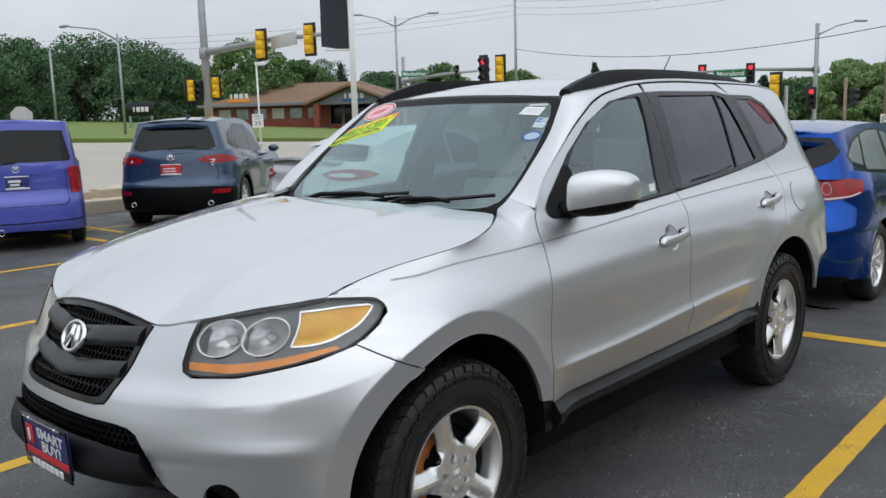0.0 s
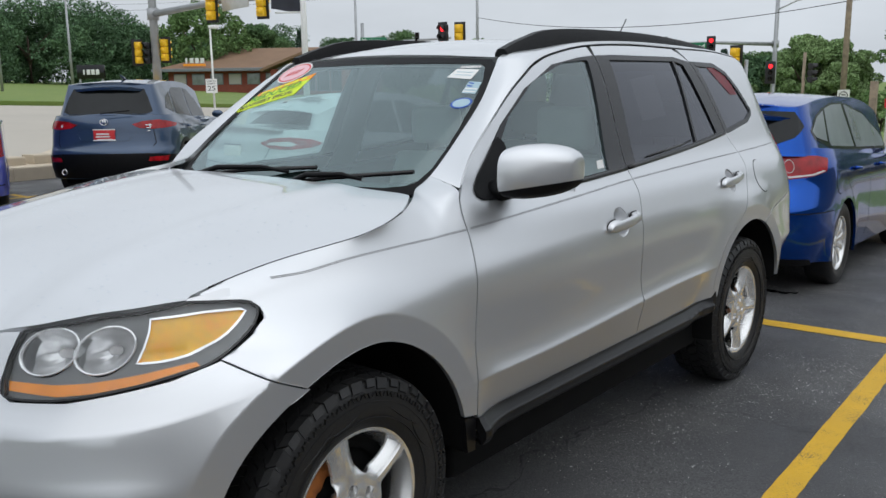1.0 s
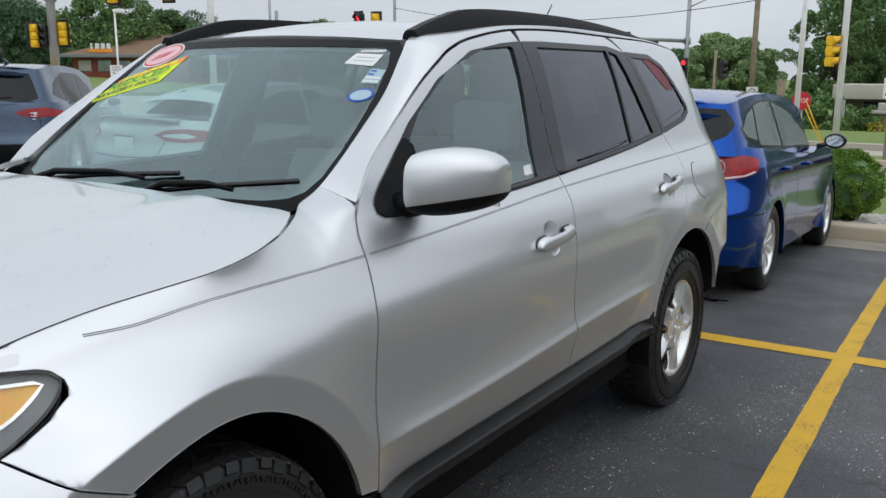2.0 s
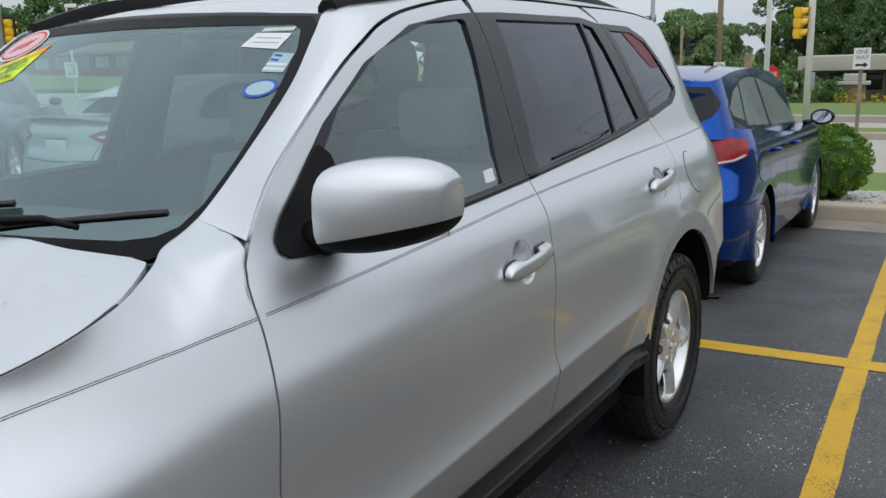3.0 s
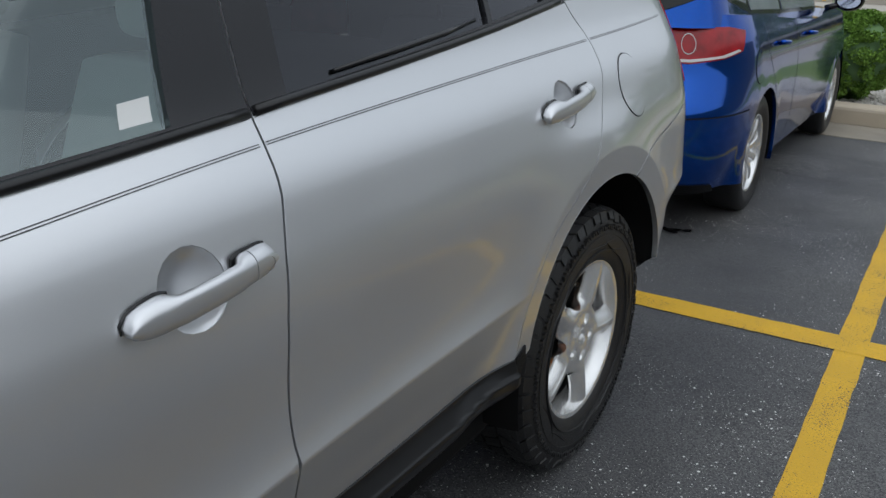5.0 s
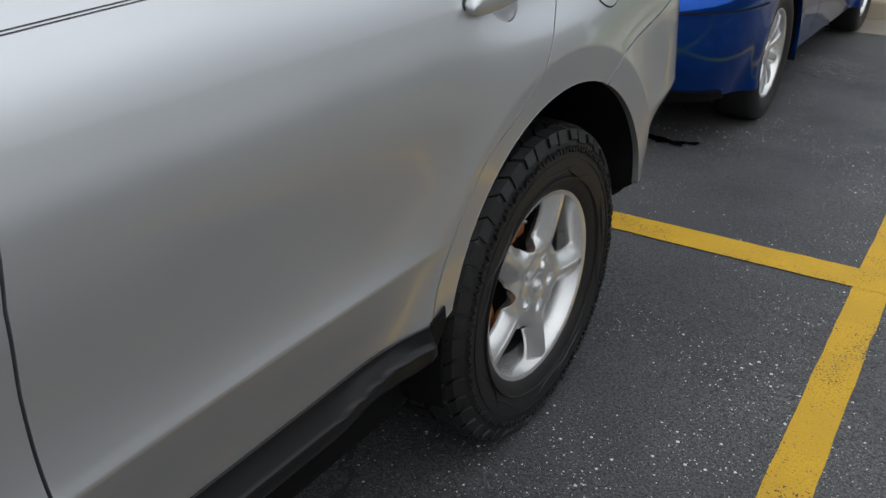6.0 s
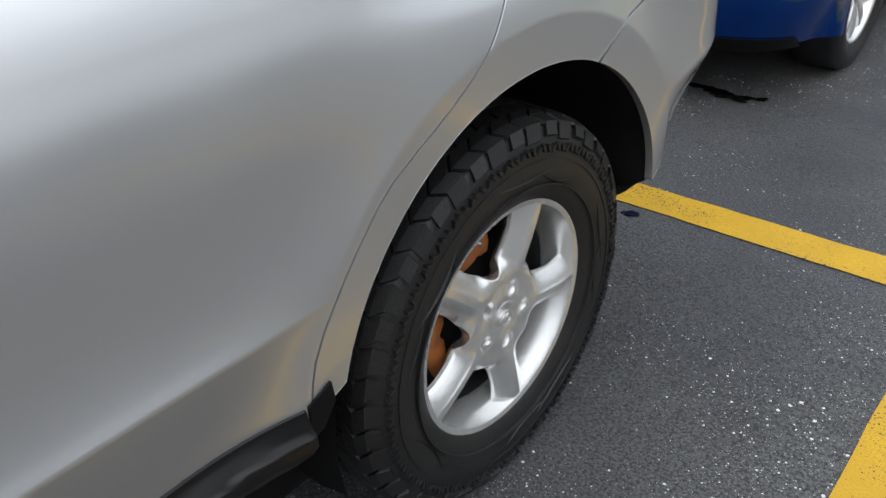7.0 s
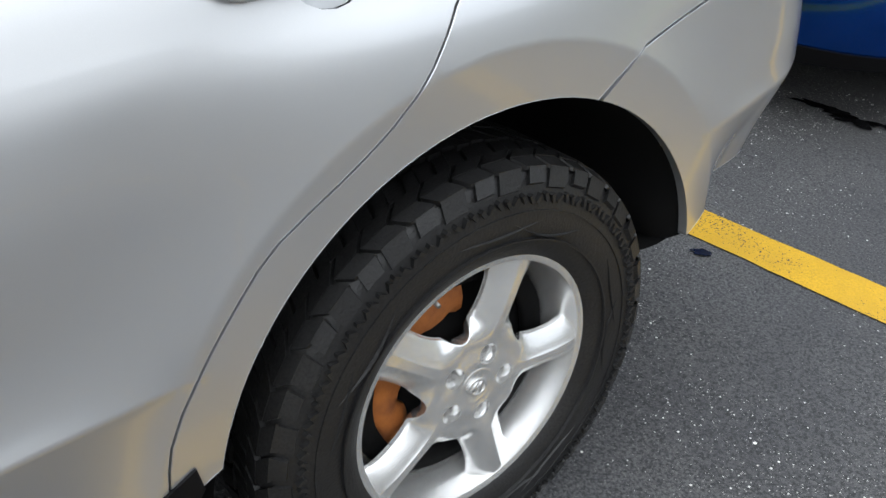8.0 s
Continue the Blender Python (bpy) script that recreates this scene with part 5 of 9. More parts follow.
    stick(oval_s(0.564, 1.429, 0.037, 0.018), BLUEINK, 0.0015, "oval_sticker", ws, "oval sticker with a blue rim")
    stick(oval_s(0.564, 1.429, 0.030, 0.0138), PALEBLUE, 0.0022, "sticker_band", ws)
    cowl = lambda x, y: np.stack([x + 0 * y, y + 0 * x, 1.135 - 0.10 * (y - 0.36) + 0.02 * (1 - (x / 0.7) ** 2)], -1)  # noqa: E731
    panel("cowl", both([(0.0, 0.34), (0.72, 0.38), (0.72, 0.60), (0.5, 0.50), (0.0, 0.47)]), cowl, BLACKTRIM, car, 0.06, out=(0, 0, 0.3), thick=0.03)
    # wipers
    for (a, b, c) in (((-0.36, 0.40, 1.165), (0.10, 0.49, 1.20), (-0.30, 0.455, 1.185)), ((0.18, 0.40, 1.165), (0.46, 0.49, 1.195), (0.08, 0.46, 1.195))):
        a, b, c = Vector(a), Vector(b), Vector(c)
        w = part("wiper", sweep([a, a.lerp(b, 0.3) + Vector((0, 0.0, 0.030)), a.lerp(b, 0.75) + Vector((0, 0.0, 0.022)), b], [0.012, 0.010, 0.008, 0.006], 8), BLACKTRIM, car)
        mid = a.lerp(b, 0.62) + Vector((0, 0.012, 0.014))
        ax = (b - a).normalized()
        part("wiper_blade", sweep([mid - ax * 0.29 + Vector((0, 0, -0.008)), mid, mid + ax * 0.29 + Vector((0, 0, -0.004))], 0.008, 6), GLOSSBLACK, w)
        part("wiper_pivot", lathe([(1.15, 0.02), (1.175, 0.018), (1.18, 0.0001)], 16, axis="z"), BLACKTRIM, w).location = (a.x, a.y, 0.0)

    for sd in (1, -1):
        sk = mirrored(suv_skin, sd)
        H = (0, 1.3, 0.8)
        # wing
        arc = circle(*arch_f, 124, 14.2, 24)
        front_edge = spline([(0.458, 0.50), (0.465, 0.66), (0.4805, 0.83), (0.500, 0.94), (0.517, 1.00), (0.527, 1.045), (0.533, 1.085), (0.544, 1.115), (0.562, 1.145)], 0.02)
        wing_edge = []
        for a_, b_ in front_edge:
            y_ = float(suv_skin(np.array([a_ - 0.0018]), np.array([1.0]))[0][1])
            lim_ = min(1.05, float(hood_line(y_)) - 0.035) + 0.115 * float(smoothstep(0.36, 0.56, y_))
            if b_ > 0.515:
                wing_edge.append((a_ - 0.0018, b_ if b_ <= 0.95 else 0.95 + (b_ - 0.95) * 0.10 / (lim_ - 0.95)))
        wing = arc + wing_edge + [(0.576, 1.05), (0.584, 1.12), (0.586, 1.20), (0.41, 1.20), (0.2, 1.20), (-0.1, 1.20), (-0.3, 1.20),
                      (-0.39, 1.19), (-0.385, 1.13), (-0.33, 1.075), (-0.280, 1.030), (-0.264, 1.006), (-0.2615, 0.988), (-0.266, 0.970), (-0.302, 0.935), (-0.34, 0.911), (-0.38, 0.891), (-0.30, 0.849), (-0.20, 0.801)]
        panel("wing", wing, mirrored(fender, sd), SILVER, car, 0.018, inset=0.0012, out=H, thick=0.015, marks=arch_marks(), soft=0.0025)
        panel("wing_trim", [(0.4005, 0.523), (0.4525, 0.511), (0.4475, 0.412), (0.413, 0.412)], sk, SILLBLACK, car, 0.02, lift=-0.001, out=H, thick=0.02, label="dark plastic trim below the wing")
        panel("wing_tip", [(-0.44, 1.0165), (-0.33, 1.0090), (-0.325, 1.034), (-0.345, 1.0345), (-0.40, 1.0255), (-0.44, 1.0200)], sk, SILVER, car, 0.01, lift=-0.0025, out=H, thick=0.004)
        # head lamp
        lamp = spline([(-0.898, 0.845), (-0.892, 0.824), (-0.868, 0.813), (-0.72, 0.821), (-0.49, 0.861), (-0.385, 0.890), (-0.305, 0.940), (-0.272, 0.972), (-0.267, 0.988), (-0.282, 1.000), (-0.33, 1.008)], 0.012)
        lamp += [(q, nose_edge(q) - 0.006) for q in (-0.43, -0.53, -0.63, -0.75, -0.855)] + [(-0.882, 0.91)]
        oval = lambda cs, cz, rs, rz: [(cs + rs * math.cos(a) + 0.37 * rz * math.sin(a), cz + rz * math.sin(a)) for a in np.linspace(0, 2 * math.pi, 33)[:-1]]  # noqa: E731
        bowls = ((-0.777, 0.917, 0.072, 0.0540), (-0.633, 0.923, 0.065, 0.0530))
        amber = spline([(-0.561, 0.896), (-0.50, 0.898), (-0.438, 0.909), (-0.372, 0.934), (-0.325, 0.964), (-0.298, 0.985)], 0.015) + [(-0.31, 0.989), (-0.40, 0.991), (-0.524, 0.986), (-0.529, 0.960), (-0.543, 0.925)]
        hl = panel("headlight", lamp, sk, LENS, car, 0.03, lift=0.0015, out=H, thick=0.0, label="clear headlamp with amber turn signal")
        panel("lamp_bezel", lamp, sk, BEZEL, hl, 0.014, lift=-0.012, out=H, thick=0.03, holes=[oval(*bowls[0]), oval(*bowls[1]), amber])
        panel("lamp_seal", lamp, sk, GLOSSBLACK, hl, 0.008, lift=0.002, out=H, thick=0.012, holes=[shrink(dense(lamp, 0.008), 0.0045)])
        panel("turn_signal", amber, sk, AMBER, hl, 0.02, lift=-0.014, out=H, thick=0.0, label="amber turn signal")
        panel("signal_rim", shrink(dense(amber, 0.02), -0.003), sk, CHROME, hl, 0.02, lift=-0.008, out=H, thick=0.01, holes=[shrink(dense(amber, 0.02), 0.002)])
        panel("side_marker", [(-0.888, 0.850), (-0.886, 0.830), (-0.75, 0.827), (-0.67, 0.836), (-0.55, 0.856), (-0.425, 0.884), (-0.432, 0.892), (-0.55, 0.874), (-0.67, 0.858), (-0.75, 0.851)], sk, AMBERLENS, hl, 0.02, lift=-0.008, out=H, thick=0.006, label="orange side marker strip")
        for cu, zc, rs, rz in bowls:
            p, nn = lay(sk, np.array([[cu, zc]]), -0.011, H)
            cup = lathe([(-0.075, 0.0001), (-0.073, 0.02), (-0.06, 0.036), (-0.03, 0.048), (0.0, 0.0545), (0.007, 0.0555), (0.007, 0.0515), (0.0, 0.0505)], 40)
            for v in cup.verts:
                # fluted bowl, leaning as the lamp does
                if -0.062 < v.co.x < -0.01:
                    v.co.x += 0.003 * math.sin(v.co.y * 900)
                v.co.y, v.co.z = v.co.y * rs / 0.0530 + sd * 0.37 * v.co.z * rz / 0.0530, v.co.z * rz / 0.0530
            bowl = part("reflector_bowl", cup, REFLECTOR, hl, "bright reflector bowl")
            bowl.matrix_basis = Matrix.Translation(p[0]) @ Vector(nn[0]).to_track_quat("X", "Z").to_matrix().to_4x4()
            part("bulb", lathe([(-0.07, 0.012), (-0.045, 0.012), (-0.035, 0.007), (-0.03, 0.0001)], 16), CLEARWHITE, bowl)
        # doors
        # one curve for the doors' tops and the roof frame's edge
        top_sz = [(0.592, 1.180), (0.640, 1.232), (0.715, 1.298), (0.95, 1.453), (1.10, 1.531), (1.19, 1.569), (1.33, 1.603), (1.62, 1.640), (2.0, 1.654), (2.45, 1.650), (2.9, 1.643), (3.15, 1.618)]
        top_line = spline(top_sz, 0.02)
        top_par = []
        for i_, (p_, q_) in enumerate(zip(top_sz, top_sz[1:])):
            m_ = max(1, int(math.dist(p_, q_) / 0.02))
            top_par += [i_ + k_ / m_ for k_ in range(m_)]
        top_par.append(len(top_sz) - 1)
        seam_d = [(1.640, 1.60), (1.611, 1.165), (1.606, 1.12), (1.595, 1.05), (1.568, 0.967), (1.550, 0.885), (1.541, 0.79), (1.538, 0.70), (1.535, 0.64), (1.530, 0.50)]
        fd = front_edge + [(a_ + 0.002, b_ - 0.004) for a_, b_ in top_line if a_ < 1.634] + spline(seam_d, 0.05)[1:]
        dlo_f = [(0.668, 1.165), (0.72, 1.235), (0.87, 1.36), (1.06, 1.476), (1.29, 1.562), (1.51, 1.592), (1.634, 1.602), (1.6065, 1.151), (1.32, 1.139), (1.10, 1.132), (0.85, 1.129), (0.70, 1.134), (0.66, 1.144)]
        hx = circle(1.405, 0.978, 0.055, 0, 360, 20)[:-1]
        door = panel("front_door", fd, sk, SILVER, car, 0.02, inset=0.0008, out=H, thick=0.018, holes=[dlo_f, hx], marks=fold_marks())
        glass_f = [(0.765, 1.225), (0.93, 1.388), (1.13, 1.504), (1.38, 1.571), (1.553, 1.582), (1.566, 1.575), (1.472, 1.163), (1.20, 1.152), (0.80, 1.141), (0.772, 1.158)]
        panel("window_surround", [(1.6385, b_) if a_ == 1.634 else (1.6105, b_) if a_ == 1.6065 else (a_, b_) for a_, b_ in dlo_f], sk, PILLARFILM, door, 0.03, inset=0.001, lift=0.001, out=H, thick=0.02, holes=[glass_f])
        panel("door_window", glass_f, sk, GLASS_F, door, 0.08, lift=-0.006, out=H, thick=0.0, label="lightly tinted door glass")
        if sd > 0:
            panel("window_label", [(1.410, 1.202), (1.460, 1.205), (1.452, 1.175), (1.400, 1.173)], sk, WHITEP, door, 0.012, lift=-0.0030, out=H, thick=0.0004, label="small white label on the door glass")
        roof2 = [(a_, b_ - 0.004) for a_, b_ in top_line if 1.648 < a_ < 2.45]
        rdoor = [(p[0] + 0.003, p[1]) for p in spline(seam_d, 0.05)[::-1]] + roof2
        seam_r = [(2.53, 1.585), (2.60, 1.45), (2.70, 1.238), (2.755, 1.165), (2.755, 1.10), (2.70, 1.01), (2.645, 0.955), (2.60, 0.905), (2.54, 0.855), (2.47, 0.815), (2.39, 0.775), (2.34, 0.73), (2.28, 0.66), (2.235, 0.59), (2.215, 0.50)]
        rd = rdoor + spline(seam_r, 0.03)
        dlo_r = [(1.6525, 1.602), (1.80, 1.607), (2.38, 1.607), (2.49, 1.585), (2.668, 1.232), (2.34, 1.199), (1.99, 1.174), (1.6205, 1.153)]
        hr = circle(2.510, 1.032, 0.052, 0, 360, 20)[:-1]
        door = panel("rear_door", rd, sk, SILVER, car, 0.018, inset=0.0007, out=H, thick=0.018, holes=[dlo_r, hr], marks=fold_marks(), soft=0.0012, edge_step=0.006)
        g1 = [(1.745, 1.585), (2.344, 1.587), (2.328, 1.2195), (2.0, 1.191), (1.698, 1.172)]
        g2 = [(2.362, 1.586), (2.44, 1.572), (2.592, 1.247), (2.346, 1.222)]
        panel("window_surround", [(1.6435, 1.602), (1.80, 1.607), (2.38, 1.607), (2.5285, 1.585), (2.5985, 1.45), (2.6985, 1.234), (2.34, 1.199), (1.99, 1.174), (1.6135, 1.153)], sk, PILLARFILM, door, 0.03, inset=0.001, lift=0.001, out=H, thick=0.02, holes=[g1, g2])
        panel("door_window", g1, sk, GLASS_R, door, 0.08, lift=-0.006, out=H, thick=0.0, label="dark privacy glass")
        if sd > 0:
            # pale four-sided patch set just inside the rear door glass
            panel("window_sheet", [(1.88, 1.51), (2.11, 1.53), (2.13, 1.35), (1.89, 1.335)], sk, WHITEP, door, 0.08, lift=-0.012, out=H, thick=0.0, label="pale rectangle behind the dark glass")
            part("sill_strip", sweep([(*suv_skin(np.array([a_]), np.array([b_]))[0],) for a_, b_ in ((1.82, 1.190), (2.0, 1.203), (2.16, 1.216), (2.28, 1.230))], [0.004, 0.007, 0.007, 0.004], 8), GLOSSBLACK, door)
        # weather strips along the windows' feet
        for run in ([(0.88, 1.1365), (1.10, 1.1395), (1.32, 1.1465), (1.602, 1.1595)], [(1.620, 1.1605), (1.99, 1.1825), (2.34, 1.2085), (2.66, 1.2400)]):
            pts = spline(run, 0.05)
            part("weather_strip", sweep([(sd * (q[0] + 0.003), q[1], q[2]) for q in (suv_skin(np.array([a_]), np.array([b_]))[0] for a_, b_ in pts)], [0.0085] * len(pts), 10, 1.0), SILLBLACK, door, "glossy black weather strip")
        panel("fixed_pane", g2, sk, GLASS_R, door, 0.08, lift=-0.006, out=H, thick=0.0, label="dark privacy glass")
        # rear quarter
        arc = circle(*arch_r, 152, 63, 20)
        seam_q = [(2.21, 0.50), (2.225, 0.59), (2.27, 0.66)]
        seam_r = spline(seam_r, 0.03)
        quarter = [(p[0] + 0.0012, p[1] - 0.0007) for p in seam_r[::-1]]
        quarter = quarter[:1] + quarter[1:] + [(a_, b_ - 0.003) for a_, b_ in top_line if a_ > 2.47] + [(3.30, 1.56), (3.42, 1.45), (3.50, 1.28), (3.53, 1.20), (3.47, 1.02), (3.43, 0.955), (3.35, 0.9225), (3.12, 0.8695), (2.95, 0.8405)]
        quarter += [(p[0], p[1]) for p in circle(*arch_r, 66, 163, 30)]
        dlo_q = [(2.555, 1.588), (2.80, 1.582), (2.92, 1.54), (3.02, 1.45), (3.11, 1.345), (3.10, 1.315), (3.02, 1.28), (2.74, 1.240), (2.715, 1.240)]
        panel("quarter_panel", quarter, sk, SILVER, car, 0.018, inset=0.0008, out=H, thick=0.018, holes=[dlo_q], marks=arch_marks(), soft=0.002, edge_step=0.006)
        panel("quarter_surround", [(2.5315, 1.588)] + dlo_q[1:-2] + [(2.74, 1.240), (2.7015, 1.240), (2.6015, 1.45)], sk, PILLARFILM, car, 0.03, lift=0.001, out=H, thick=0.015, holes=[shrink(dense(dlo_q, 0.03), 0.022)])
        panel("quarter_window", shrink(dense(dlo_q, 0.03), 0.018), sk, GLASS_R, car, 0.08, lift=-0.004, out=H, thick=0.0, label="dark privacy glass with a red sticker corner")
        panel("red_film", [(2.71, 1.566), (2.80, 1.560), (2.88, 1.535), (2.95, 1.475), (2.985, 1.425), (2.90, 1.425), (2.81, 1.485)], sk, REDFILM, car, 0.05, lift=-0.0025, out=H, thick=0.0)
        flap = circle(2.900, 1.02, 0.077, 0, 360, 28)[:-1]
        panel("fuel_flap_gap", shrink(flap, -0.003), sk, GLOSSBLACK, car, 0.03, lift=0.0006, out=H, thick=0.0) if sd > 0 else None
        panel("fuel_flap", flap, sk, SILVER, car, 0.03, lift=0.0022, out=H, thick=0.001) if sd > 0 else None
        # black sill strip
        sill = [(0.452, 0.430), (0.456, 0.513), (1.2, 0.514), (1.7, 0.516), (1.95, 0.521), (2.10, 0.527), (2.208, 0.531), (2.210, 0.478), (2.16, 0.456), (2.06, 0.440), (1.9, 0.430)]
        def bump_sill(s, z):
            """A strip that leans out from under the doors to a rounded ledge; before the rear wheel the lean ends in a scoop and the ledge climbs."""
            climb = 0.026 * smoothstep(1.95, 2.17, s)
            top_, ledge = 0.515 + 0.4 * climb, 0.478 + 0.8 * climb
            k = np.clip((top_ - z) / (top_ - ledge), 0, 1)
            scoop = smoothstep(2.12, 2.02, s - 0.9 * (z - 0.49))
            out = 0.003 + 0.026 * k ** 1.15 * (0.72 + 0.28 * scoop) * (0.4 + 0.6 * smoothstep(2.215, 2.11, s)) + 0.005 * smoothstep(ledge + 0.0005, ledge - 0.0025, z) - 0.016 * np.clip((ledge - 0.020 - z) / 0.028, 0, 1) ** 2
            p = suv_skin(s, z)
            p[:, 0] += out
            return p
        panel("sill_trim", sill, mirrored(bump_sill, sd), SILLBLACK, car, 0.006, lift=0.002, out=H, thick=0.03, label="black plastic sill strip")
        panel("arch_trim", [(2.2135, 0.532), (2.254, 0.548), (2.258, 0.515), (2.234, 0.484), (2.2135, 0.478)], sk, BLACKTRIM, car, 0.02, lift=0.004, out=H, thick=0.03, label="black plastic trim before the wheel arch")
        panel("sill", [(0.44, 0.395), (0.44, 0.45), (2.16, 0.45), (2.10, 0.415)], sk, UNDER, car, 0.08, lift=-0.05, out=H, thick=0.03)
        # flank lining behind the gaps
        ins = [(0.44, 0.43), (2.22, 0.43), (2.30, 0.70), (2.62, 0.98), (3.40, 0.95), (3.40, 1.16), (2.7, 1.17), (1.6, 1.11), (0.6, 1.06), (0.46, 1.0), (0.46, 0.6)]
        panel("door_card", ins, sk, DASH, car, 0.08, lift=-0.034, out=H, thick=0.03)
        pil = lambda c: panel("pillar_lining", c, sk, DASH, car, 0.06, lift=-0.03, out=H, thick=0.02)  # noqa: E731
        pil([(1.52, 1.05), (1.60, 1.62), (1.73, 1.62), (1.70, 1.05)])
        pil([(2.42, 1.62), (2.63, 1.2), (2.75, 1.2), (2.56, 1.62)])
        # frame of pillar and roof edge
        inn = [(0.662, 0.596, 1.212), (0.658, 0.665, 1.258), (0.652, 0.745, 1.318), (0.632, 0.90, 1.435), (0.590, 1.035, 1.545), (0.567, 1.115, 1.598)] + [(0.566, y, float(roof_mid(y)) - 0.0425) for y in (1.3, 1.6, 2.0, 2.5, 2.9, 3.15)]
        outr = [(*suv_skin(np.array([a_]), np.array([b_ + 0.002]))[0],) for a_, b_ in top_sz]
        A, B = np.array(inn), np.array(outr)
        tpar = np.r_[0, np.cumsum(np.linalg.norm(np.diff((A + B) / 2, axis=0), axis=1))]
        fa = [curve1(list(zip(tpar, A[:, k]))) for k in range(3)]
        rim = suv_skin(np.array([p_[0] for p_ in top_line]), np.array([p_[1] + 0.002 for p_ in top_line]))
        rim_t = np.interp(top_par, range(len(top_sz)), tpar)
        fb = [lambda u, k=k: np.interp(u, rim_t, rim[:, k]) for k in range(3)]

        def frame_surf(u, v, fa=fa, fb=fb):
            k = np.clip(v / 0.1, -0.05, 1.05)[:, None]
            a, b = np.stack([f(u) for f in fa], -1), np.stack([f(u) for f in fb], -1)
            return a * (1 - k) + b * k + np.array([0.55, -0.12, 0.75]) * (0.016 * 4 * k * (1 - k)) * smoothstep(0.05, 0.5, u)[:, None] - np.array([0.5, 0, 0.8]) * (0.006 * smoothstep(0.12, 0.0, u))[:, None]
        panel("roof_frame", [(0.0, 0.0), (float(tpar[-1]), 0.0), (float(tpar[-1]), 0.1), (0.0, 0.1)], mirrored(frame_surf, sd), SILVER, car, 0.025, inset=0.0015, out=(0, 1.5, 0.8), thick=0.02)
        # roof rail
        rail = [(0.562, 1.12, 1.618), (0.561, 1.20, 1.645), (0.56, 1.30, 1.672), (0.555, 1.42, 1.697), (0.553, 1.7, 1.711), (0.552, 2.2, 1.712), (0.553, 2.6, 1.695), (0.556, 2.85, 1.672), (0.56, 3.05, 1.642)]
        bm = bmesh.new()
        rows = []
        for i, (x, y, z) in enumerate(spline(rail, 0.05)):
            base = float(roof_mid(y)) - 0.046 if y > 1.1 else z - 0.02
            w_, h = 0.030, max(0.012, z - base + 0.012)
            rows.append([bm.verts.new((sd * (x + a * w_), y, z - h + b * h)) for a, b in ((-1, 0), (-0.92, 0.7), (-0.55, 1.0), (0.45, 1.0), (0.9, 0.7), (1.15, 0))])
        for a, b in zip(rows, rows[1:]):
            for i in range(5):
                bm.faces.new((a[i], a[i + 1], b[i + 1], b[i]))
        bm.faces.new(rows[0])
        bm.faces.new(rows[-1])
        bmesh.ops.recalc_face_normals(bm, faces=bm.faces)
        part("roof_rail", sharp(bm, 40), BLACKTRIM, car, "black plastic roof rail")
        # door handles: bowl and bar
        for cy, cz, tilt, wd in ((1.405, 0.978, 0.012, 0.235), (2.510, 1.032, 0.012, 0.215)):
            bowl = lambda u, v, c=(cy, cz): suv_skin(u, v) - np.stack([0.030 * np.clip(1 - ((u - c[0]) ** 2 + (v - c[1]) ** 2) / 0.0032, 0, 1), 0 * u, 0 * u], -1)  # noqa: E731
            r = 0.055 if cy < 2 else 0.052
            h = panel("door_handle", circle(cy, cz, r, 0, 360, 24)[:-1], mirrored(bowl, sd), SILVER, car, 0.012, lift=-0.0005, out=H, thick=0.0, label="silver pull handle over a scooped bowl")
            y0h, y1h, z0h, z1h = (1.290, 1.540, 0.966, 0.984) if cy < 2 else (2.392, 2.640, 1.022, 1.043)
            def grip(a, b, name, holder, mat_=SILVER, grow=0.0, deep=None):
                """A stretch of the pull bar: an upright oval that stands off the door and whose two ends run down onto it."""
                rows_, bm_ = [], bmesh.new()
                for f in np.linspace(a, b, max(5, int(32 * (b - a)))):
                    yy, zz = y0h + (y1h - y0h) * f, z0h + (z1h - z0h) * f
                    g = min(1.0, max(0.0, f))
                    hh = 0.0205 * max(0.03, 1 - max(0, (0.22 - g) / 0.22) ** 2.4) ** 0.5 * (1 - 0.12 * g) * max(0.05, 1 - max(0, (g - 0.90) / 0.10) ** 2.5) ** 0.5 + grow
                    ends = float(smoothstep(0.30, 0.22, g) + smoothstep(0.70, 0.76, g))
                    xo = 0.012 + 0.020 * math.sin(math.pi * (0.12 + 0.76 * g)) ** 0.8
                    xi = (xo - 0.021) * (1 - ends) - 0.004 * ends
                    if deep is not None:
                        xo, xi = deep, -0.004
                    c_ = suv_skin(np.array([yy]), np.array([zz]))[0]
                    ring_ = []
                    for k_ in range(18):
                        w_ = 2 * math.pi * k_ / 18
                        cx_, sx_ = math.cos(w_), math.sin(w_)
                        k2 = 0.5 + 0.5 * math.copysign(abs(cx_) ** 0.7, cx_)
                        up = 0.010 * ends * (1 - k2) * max(0.0, sx_) * min(1, hh / 0.012)
                        ring_.append(bm_.verts.new((sd * (c_[0] + xi + (xo - xi) * k2), c_[1], c_[2] + up + hh * math.copysign(abs(sx_) ** 0.85, sx_))))
                    rows_.append(ring_)
                for r0, r1 in zip(rows_, rows_[1:]):
                    for k_ in range(18):
                        bm_.faces.new((r0[k_], r0[(k_ + 1) % 18], r1[(k_ + 1) % 18], r1[k_]))
                bm_.faces.new(rows_[0])
                bm_.faces.new(rows_[-1])
                bmesh.ops.recalc_face_normals(bm_, faces=bm_.faces)
                return part(name, sharp(bm_, 60), mat_, holder)
            grip(0.0, 0.808, "pull_bar", h)
            grip(0.814, 1.0, "end_cap", h)
